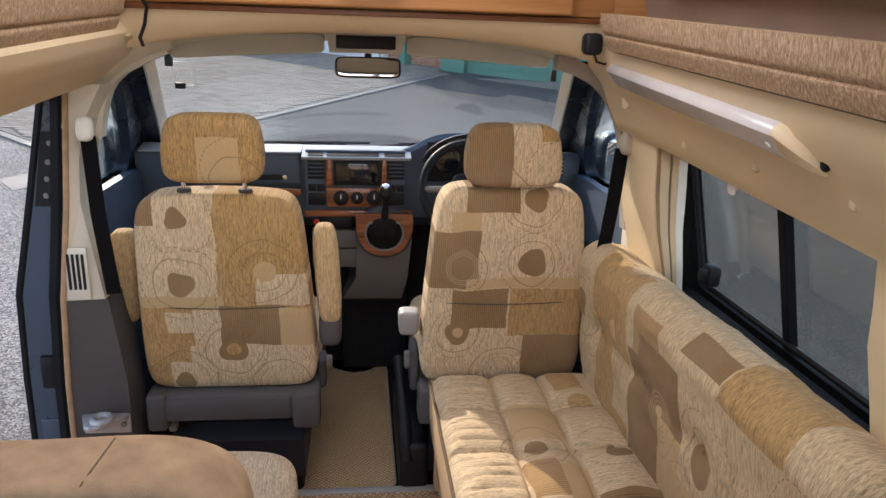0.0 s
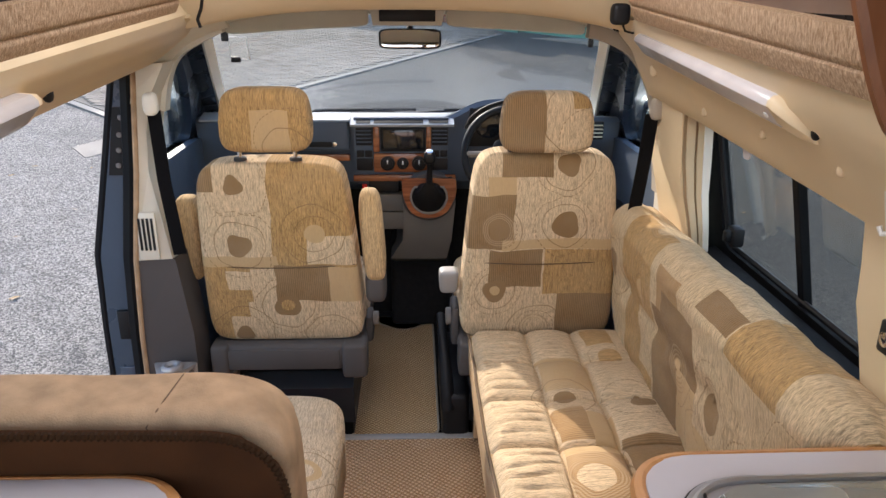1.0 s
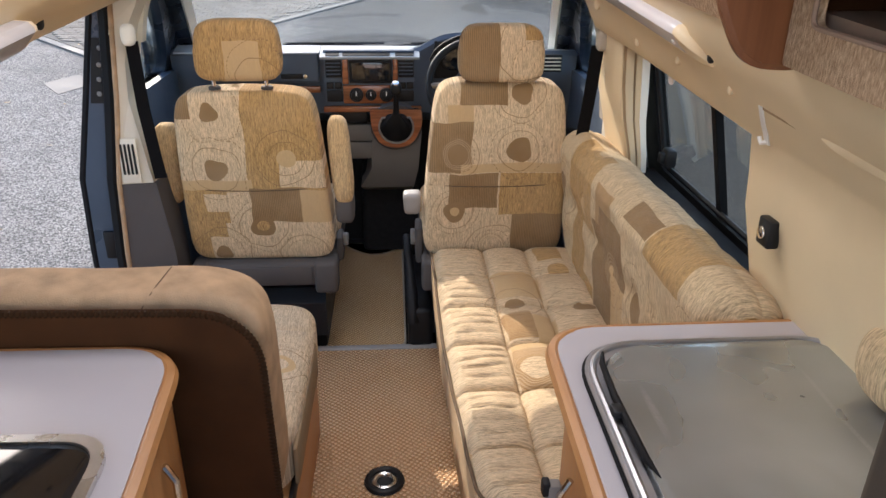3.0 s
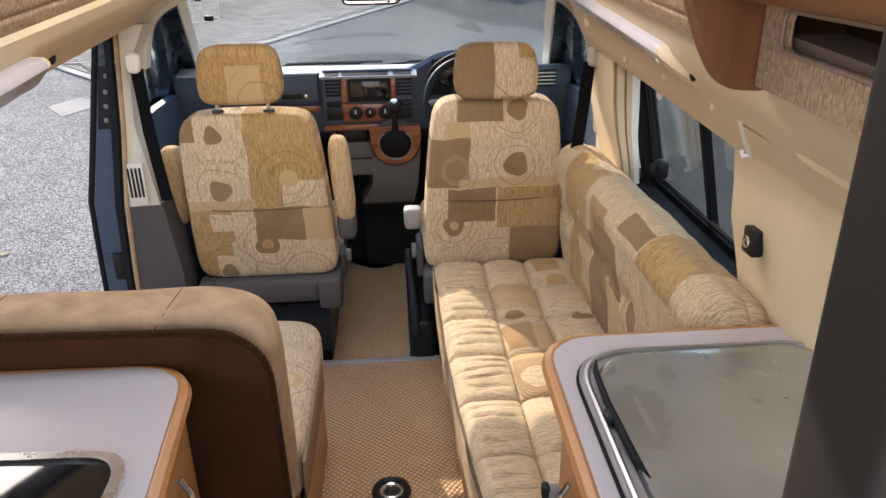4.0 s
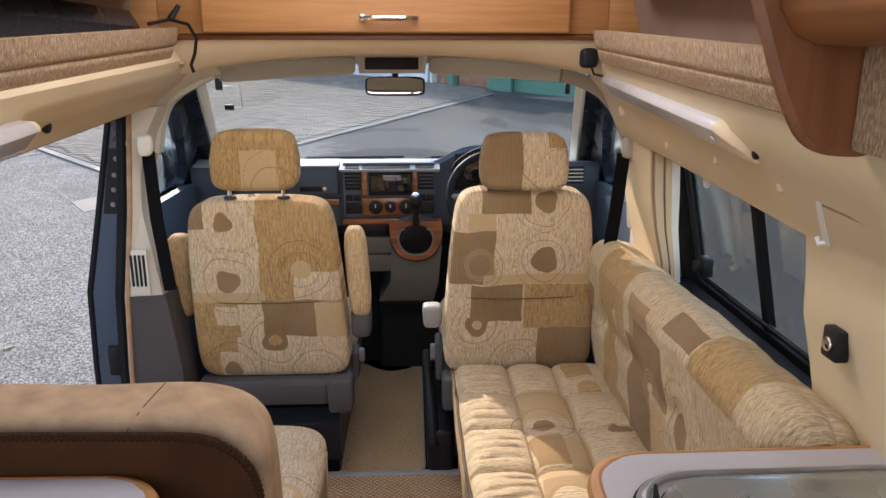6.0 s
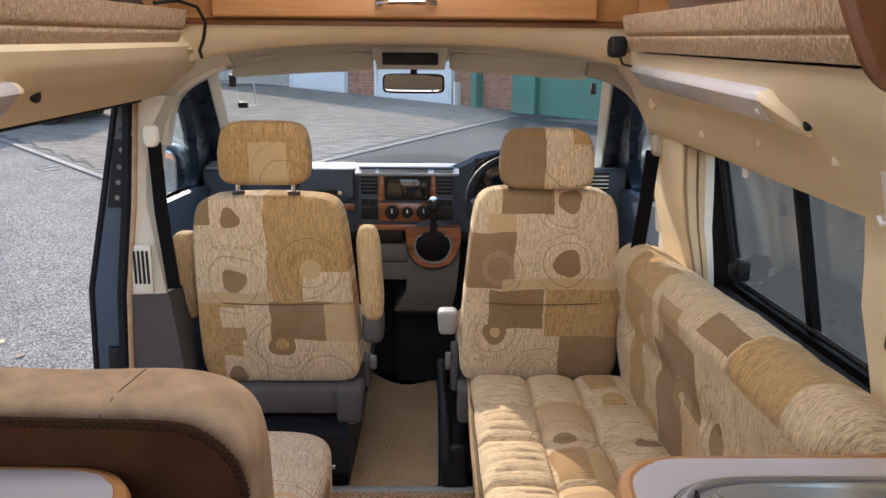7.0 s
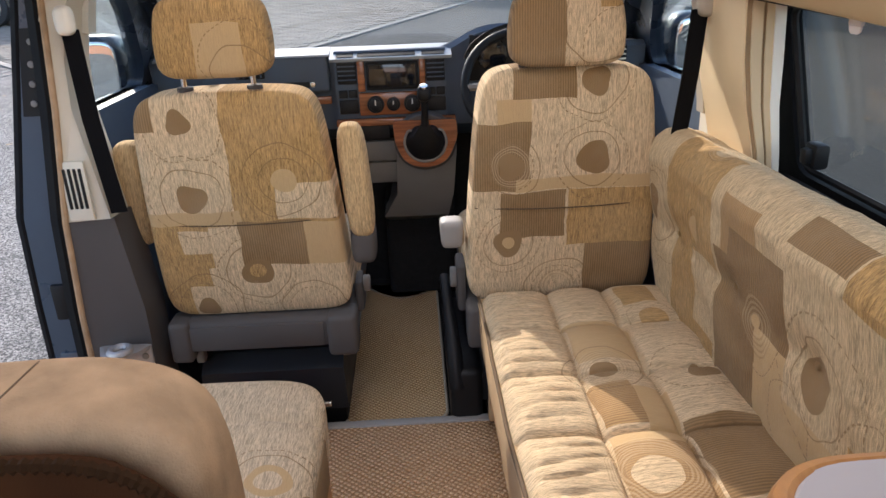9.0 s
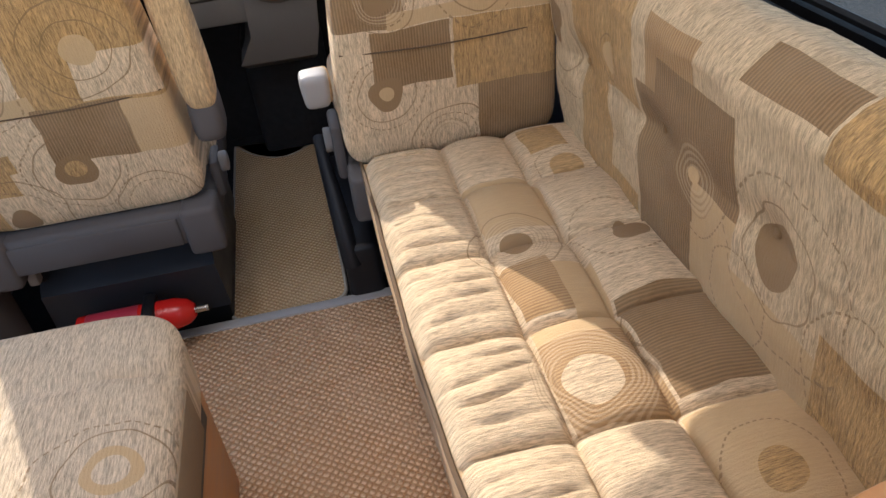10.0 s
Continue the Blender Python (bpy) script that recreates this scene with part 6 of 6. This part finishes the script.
part("lead", tube([(-0.60, -0.55, 1.50), (-0.575, -0.46, 1.515), (-0.545, -0.41, 1.505), (-0.533, -0.385, 1.47), (-0.545, -0.37, 1.43), (-0.56, -0.362, 1.40), (-0.555, -0.36, 1.38)], 0.0045, 8), M["black_pl"], cb)
part("plug", tube([(-0.575, -0.46, 1.515), (-0.56, -0.43, 1.55)], [0.009, 0.006], 8), M["black_pl"], cb)

# padded cream boards in the high roof
for s, x, y0, y1 in ((1, 0.60, -1.60, -0.50), (-1, -0.65, -1.75, -0.42)):
    single("roof_board", soft(x + s * 0.02, (y0 + y1) / 2, 1.625 + 0.0, 0.03, (y1 - y0) / 2, 0.095, 8, 16, lambda a, b, c: (a - 0.1 * c * 1.0, b, c + SL * b)), plain("cream_board", (0.62, 0.55, 0.40), 0.6, vary=0.06), "padded cream board standing in the high roof", "board", "roof boards", at=(x, (y0 + y1) / 2, 1.52))

# ---- right-hand rear roof locker with its curved end panel ----
rl = thing("roof_locker", (0.52, -1.9, 1.32), "beech roof locker with a brown curved end panel over the hob", "locker")
ep = outline([(0.385, 1.62), (0.421, 1.51), (0.470, 1.385), (0.505, 1.323), (0.573, 1.320), (0.60, 1.34), (0.60, 1.62)], [0, 0.05, 0.04, 0.04, 0.015, 0, 0], 6)
part("end_panel", plate(ep, xz(-1.625), 0.018, 0.002), M["wood_dark"], rl, smooth=False)
part("panel_edge", tube([(u, -1.616, v) for u, v in ep[:26]], 0.009, 6), M["wood_dark"], rl)
fo = outline([(-2.30, 1.300), (-1.629, 1.322), (-1.629, 1.442), (-2.30, 1.442)], 0.006, 6)
fh = outline([(-2.20, 1.362), (-1.682, 1.376), (-1.682, 1.426), (-2.20, 1.426)], 0.016, 6)
part("fabric_front", plate(fo, lambda u, v, w: (0.550 + w, u, v), 0.014, hole=fh), M["strip"], rl, "beige bobbly fabric front with an open cubby")
part("cubby_rim", tube([(0.550, u, v) for u, v in fh], 0.0035, 6, True), M["brown_liner"], rl)
# cubby boards take the dark suede colour to paint in the deep recess's shade
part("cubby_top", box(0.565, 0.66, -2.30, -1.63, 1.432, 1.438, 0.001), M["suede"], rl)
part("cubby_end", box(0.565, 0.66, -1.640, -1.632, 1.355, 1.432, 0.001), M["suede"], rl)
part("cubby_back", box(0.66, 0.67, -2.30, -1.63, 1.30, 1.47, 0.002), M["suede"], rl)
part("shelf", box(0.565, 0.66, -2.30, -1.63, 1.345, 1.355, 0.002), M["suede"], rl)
part("cornice", loft([[(x, y, z) for x, z in ((0.62, 1.445), (0.54, 1.436), (0.495, 1.438), (0.466, 1.452), (0.450, 1.478), (0.450, 1.492), (0.62, 1.492))] for y in (-2.30, -1.628)]), M["cornice"], rl, "beech veneer curved cornice")
part("locker_door", box(0.434, 0.450, -2.30, -1.63, 1.497, 1.80, 0.007, 3), M["cornice"], rl)
part("top_board", box(0.40, 0.62, -2.30, -1.63, 1.80, 1.815, 0.002), M["wood_y"], rl)

single("grip_recess", soft(wall_x(-1.80, 1.225) + 0.006, -1.80, 1.225, 0.010, 0.20, 0.022, 3, 12), M["cream"], "moulded grip in the cream panel below the locker", "grip", kind="structure")
single("panel_joint", tube([(wall_x(y, 1.214 + 0.036 * (y + 1.5)) - 0.0005, y, 1.214 + 0.036 * (y + 1.5)) for y in [-2.2 + 0.13 * k for k in range(7)]], 0.005, 6), M["joint"], "dark joint between two cream panels", "joint", kind="structure")

# open wardrobe door at the rear
wd = thing("tall_cupboard_door", (0.26, -2.55, 0.0), "dark bronze edged cupboard door standing open at the rear", "cupboard door")
part("panel", box(0.245, 0.272, -2.78, -2.345, 0.0, 1.95, 0.004), M["wood_dark"], wd)
part("edging", box(0.234, 0.262, -2.40, -2.338, 0.0, 1.95, 0.008, 3), plain("bronze_edging", (0.02, 0.016, 0.013), 0.55, spec=0.3), wd)
# rolled cushion beside the hob and rear window edge
single("bolster", soft(0.762, -1.755, 0.925, 0.066, 0.075, 0.062, 2.6, 14), M["bench_back"], "small beige patterned bolster beside the hob", "cushion", at=(0.762, -1.755, 0.863))


# ---- outside ----
GS = 0.088


def ground_z(y):
    return -0.60 + GS * max(-6.0, min(y, 60.0))


xs_ = [-900, -200, -60, -30, -15, -6, 0, 6, 15, 30, 60, 200, 900]
ys_ = [-900, -200, -60, -30, -12, -6, 0, 6, 12, 18, 30, 60, 200, 900]
bm = bmesh.new()
G = [[bm.verts.new((x, y, ground_z(y))) for y in ys_] for x in xs_]
for i in range(len(xs_) - 1):
    for j in range(len(ys_) - 1):
        bm.faces.new((G[i][j], G[i + 1][j], G[i + 1][j + 1], G[i][j + 1]))
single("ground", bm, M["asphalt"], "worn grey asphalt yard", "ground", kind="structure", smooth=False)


def on_ground(h):
    return lambda u, v, w: (u, v, ground_z(v) + h + w)


PAVED = [(-20, 21.5), (-20, 21.4), (-7.39, 10.31), (-4.53, 7.58), (-3.14, 6.26), (1.70, 13.6), (1.9, 15.05), (-3.2, 20.0)]
pavement = single("pavement", plate(PAVED, on_ground(0.0), 0.012), M["sand"], "worn brown block paving before the garages", "pavement", kind="structure", smooth=False)
kerb = [(-20.05, 21.35), (-7.44, 10.24), (-4.58, 7.5), (-3.14, 6.14), (1.78, 13.6)]
for (a, b), (c, d) in zip(kerb, kerb[1:]):
    e = Vector((c - a, d - b)).normalized()
    nx, ny = -e.y * 0.05, e.x * 0.05
    single("kerb", plate([(a - nx, b - ny), (c - nx, d - ny), (c + nx, d + ny), (a + nx, b + ny)], on_ground(0.0), 0.026), M["kerb"], "flush pale concrete edging of the paving", "kerb", kind="structure", smooth=False)
single("manhole_cover", plate([(-3.66, 5.44), (-3.42, 5.78), (-3.10, 5.47), (-3.36, 5.06)], on_ground(0.0), 0.006), M["concrete"], "pale square concrete patch in the asphalt", "manhole cover", smooth=False)
drain = thing("drain_cover", (-5.34, 7.94, ground_z(7.94)), "iron drain cover with a pale worn frame in the asphalt", "drain cover")
dc = [(-5.60, 7.93), (-5.39, 8.27), (-5.09, 8.02), (-5.28, 7.62)]
dm = Vector((-5.34, 7.96))
part("frame", plate(dc, on_ground(0.0), 0.008, hole=[tuple(dm + (Vector(p) - dm) * 0.82) for p in dc]), M["concrete"], drain, smooth=False)
part("grid_bar", plate([(-5.52, 7.80), (-5.49, 7.76), (-5.21, 8.10), (-5.24, 8.14)], on_ground(0.0), 0.008), M["concrete"], drain, smooth=False)
rng = random.Random(4)
bm = bmesh.new()
for i in range(260):
    x, y = (rng.uniform(1.4, 9), rng.uniform(-7, 9)) if i % 4 else (rng.uniform(-6, -1.5), rng.uniform(-2, 8))
    z = ground_z(y) + 0.006
    a, s = rng.uniform(0, 6.28), rng.uniform(0.02, 0.05)
    p = [(x + s * math.cos(a + k) * q, y + s * math.sin(a + k) * q, z + rng.uniform(0, 0.012)) for k, q in ((0, 1), (1.2, 0.5), (3.14, 1), (4.4, 0.5))]
    bm.faces.new([bm.verts.new(c) for c in p])
single("fallen_leaves", bm, M["leaf"], "scattered dry brown leaves on the asphalt", "leaves", kind="stuff", smooth=False)

# garage row, running off to the left
A, B = Vector((3.75, 12.65)), Vector((-4.1, 19.15))
e = (B - A).normalized()
nrm = Vector((-e.y, e.x))
if nrm.y > 0:
    nrm = -nrm


def wall_pt(s, out, z):
    p = A + e * s + nrm * out
    return (p.x, p.y, z)


L = (B - A).length
gar = thing("garage_row", (0, 17, ground_z(17)), "row of brick garages with white and green doors", "building")


def slab(s0, s1, z0, z1, o0, o1, name, mat, parent=gar, label=""):
    rows = [[wall_pt(s, o, z) for o, z in ((o0, z0), (o1, z0), (o1, z1), (o0, z1))] for s in (s0, s1)]
    return part(name, loft(rows), mat, parent, label, smooth=False)


def gz(s):
    return ground_z((A + e * s).y)


for s0, s1, top in ((-17, -2.6, 2.15), (-2.6, 4.4, 2.72), (4.4, L + 9, 3.35)):
    slab(s0, s1, -0.6, top, -0.5, -0.25, "wall", M["mortar"])
    slab(s0, s1, top, top + 0.08, -5.0, -0.2, "roof", M["roof_tile"])


def garage_door(s0, s1, mat, label, ribs):
    z0 = gz((s0 + s1) / 2) + 0.05
    d = slab(s0, s1, z0 - 0.15, z0 + 2.2, -0.25, -0.12, "garage_door", mat, gar, label)
    for i in range(ribs):
        z = z0 + 0.02 + i * 2.15 / ribs
        slab(s0 + 0.05, s1 - 0.05, z, z + 2.15 / ribs - 0.03, -0.13, -0.105, "slat", mat, d)
    for a in (s0 - 0.07, s1):
        slab(a, a + 0.07, z0 - 0.15, z0 + 2.25, -0.2, -0.06, "door_frame", mat, d)


def s_at(x):
    return (x - A.x) / e.x


garage_door(-2.6, s_at(2.2), M["door_green"], "green ribbed garage door", 14)
garage_door(s_at(0.30), s_at(-1.57), M["door_white"], "white ribbed garage door", 16)
garage_door(s_at(-2.55), s_at(-4.2), M["door_white"], "white double door with blue-grey panes", 2)
slab(s_at(2.2), s_at(1.74), 0.2, 2.72, -0.2, 0.02, "corner_post", M["door_green"])
slab(s_at(0.99), s_at(0.87), 0.2, 2.7, -0.2, 0.05, "downpipe", M["door_green"])
slab(s_at(0.50), s_at(0.46), gz(s_at(0.5)), gz(s_at(0.5)) + 0.55, -0.2, 0.03, "standpipe", M["white_pl"])
for xa, xb in ((-2.70, -3.30), (-3.45, -4.05)):
    slab(s_at(xa), s_at(xb), gz(s_at(-3)) + 0.55, gz(s_at(-3)) + 2.0, -0.13, -0.095, "pane", M["screen"])
slab(-2.8, s_at(2.2), gz(-1) - 0.1, gz(0.5) + 0.02, -0.1, 0.5, "threshold", M["concrete"])

# neighbours far off, to close the yard
for x, y, w, d, h, lab in ((-32, 34, 16, 9, 6, "brick house beyond the yard"), (-45, 8, 9, 16, 6, "brick house beside the yard"), (34, -6, 8, 30, 3.0, "long brick outbuilding beside the yard"), (-6, -38, 30, 8, 6, "brick house behind the yard")):
    hs = thing("house", (x, y, ground_z(y)), lab, "house", "houses round the yard")
    z = ground_z(y)
    part("wall", box(x - w / 2, x + w / 2, y - d / 2, y + d / 2, z - 1, z + h, 0), M["brick"], hs, smooth=False)
    part("roof", loft([[(x - w / 2 - 0.3, y - d / 2 - 0.3, z + h), (x + w / 2 + 0.3, y - d / 2 - 0.3, z + h), (x + w / 2 + 0.3, y + d / 2 + 0.3, z + h), (x - w / 2 - 0.3, y + d / 2 + 0.3, z + h)], [(x - w * 0.3, y - d * 0.12, z + h + 2.4), (x + w * 0.3, y - d * 0.12, z + h + 2.4), (x + w * 0.3, y + d * 0.12, z + h + 2.4), (x - w * 0.3, y + d * 0.12, z + h + 2.4)]]), M["roof_tile"], hs, smooth=False)

# dark car parked across the yard
cx, cy = -8.71, 11.7
cz = ground_z(cy) + 0.02
car = thing("car", (cx, cy, cz), "dark parked car with alloy wheels on the paving", "car")
prof = outline([(-2.2, 0.32), (2.15, 0.32), (2.25, 0.75), (2.0, 0.98), (1.15, 1.08), (0.55, 1.62), (-1.6, 1.66), (-2.15, 1.1)], 0.15, 5)
part("body", plate([(cx + u, v + cz) for u, v in prof], xz(cy), 1.75, 0.03), M["car_dark"], car, smooth=False)
part("side_window", plate([(cx + u, v + cz) for u, v in outline([(-1.6, 1.1), (0.95, 1.1), (0.45, 1.52), (-1.5, 1.54)], 0.08)], xz(cy - 0.006), 0.02), M["screen"], car, smooth=False)
for wx in (-1.35, 1.38):
    for wy in (cy - 0.03, cy + 1.58):
        w = part("wheel", disc((cx + wx, wy, cz + 0.34), (0, 1, 0), 0.34, 0.22, 32, 0.03), M["tyre"], car)
        r = part("rim", disc((cx + wx, wy - 0.006, cz + 0.34), (0, 1, 0), 0.23, 0.03, 28, 0.006), M["steel"], w)
        for k in range(5):
            t = 2 * math.pi * k / 5
            part("spoke", tube([(cx + wx, wy - 0.012, cz + 0.34), (cx + wx + 0.21 * math.cos(t), wy - 0.012, cz + 0.34 + 0.21 * math.sin(t))], 0.025, 6), M["chrome"], w)

# ---- bricks of the piers that show ----
brick_me = mesh_of("brick", box(-0.1075, 0.1075, -0.05, 0.05, -0.0325, 0.0325, 0.004, 1), M["brick"], False)
ang = math.atan2(e.y, e.x)
for s0, s1 in ((s_at(1.74), s_at(1.0)), (s_at(0.86), s_at(0.36)), (s_at(-1.63), s_at(-2.49))):
    z0 = gz((s0 + s1) / 2) - 0.05
    rows = 24
    for r_ in range(rows):
        s = s0 + (0.11 if r_ % 2 == 0 else 0.0)
        while s < s1 - 0.05:
            b = new("brick", brick_me)
            b.parent = gar
            p = wall_pt(s, -0.245 + 0.0, z0 + r_ * 0.075)
            b.matrix_basis = Matrix.Translation(Vector(p) - base_of[gar.name]) @ Matrix.Rotation(ang, 4, "Z")
            s += 0.225

# ---- blocks of the paving: the nearest as pieces, the rest joined ----
def paved(x, y):
    """Whether a block centred here lies wholly on the paving."""
    ok = False
    for (xa, ya), (xb, yb) in zip(PAVED, PAVED[1:] + PAVED[:1]):
        if (ya > y) != (yb > y) and x < xa + (y - ya) * (xb - xa) / (yb - ya):
            ok = not ok
    return ok


BW, BH, GAP = 0.20, 0.10, 0.007
turn_ = radians(-10)
cu, su_ = math.cos(turn_), math.sin(turn_)
blocks = []
for j in range(-20, 190):
    for i in range(-70, 40):
        u, v = i * BW + (BW / 2 if j % 2 else 0.0), j * BH
        x, y = -3.0 + u * cu - v * su_, 6.0 + u * su_ + v * cu
        if y > 19.5 or x < -11 or (Vector((x, y)) - A).dot(nrm) < -0.05:
            continue
        if all(paved(x + du * cu - dv * su_, y + du * su_ + dv * cu) for du in (-0.1, 0.1) for dv in (-0.05, 0.05)):
            blocks.append(((x + 2.0) ** 2 + (y - 4.0) ** 2, x, y))
blocks.sort()
hw_, hh_ = (BW - GAP) / 2, (BH - GAP) / 2
top_ = [(-hw_ + 0.004, -hh_ + 0.004), (hw_ - 0.004, -hh_ + 0.004), (hw_ - 0.004, hh_ - 0.004), (-hw_ + 0.004, hh_ - 0.004)]
low_ = [(-hw_, -hh_), (hw_, -hh_), (hw_, hh_), (-hw_, hh_)]
FACES = [(4, 5, 6, 7)] + [(k, (k + 1) % 4, 4 + (k + 1) % 4, 4 + k) for k in range(4)]
shape = [(u, v, 0.0) for u, v in low_] + [(u, v, 0.010) for u, v in top_]
paver_me = bpy.data.meshes.new("paver")
paver_me.from_pydata(shape, [], FACES)
paver_me.materials.append(M["paver"])
tilt_ = Matrix.Rotation(math.atan(GS), 4, "X") @ Matrix.Rotation(turn_, 4, "Z")
rng = random.Random(11)
verts, faces = [], []
for k, (_, x, y) in enumerate(blocks):
    m = Matrix.Translation((x, y, ground_z(y) + 0.012 + rng.uniform(0.0, 0.004))) @ tilt_
    if k < 300:
        ob = new("paver", paver_me)
        ob.parent = pavement
        ob.matrix_basis = m
    else:
        b0 = len(verts)
        verts += [tuple(m @ Vector(c)) for c in shape]
        faces += [tuple(b0 + q for q in f) for f in FACES]
rest = bpy.data.meshes.new("far_pavers")
rest.from_pydata(verts, [], faces)
rest.materials.append(M["pavers"])
ob = new("far_pavers", rest)
ob.parent = pavement
tagged(ob, kind="stuff")
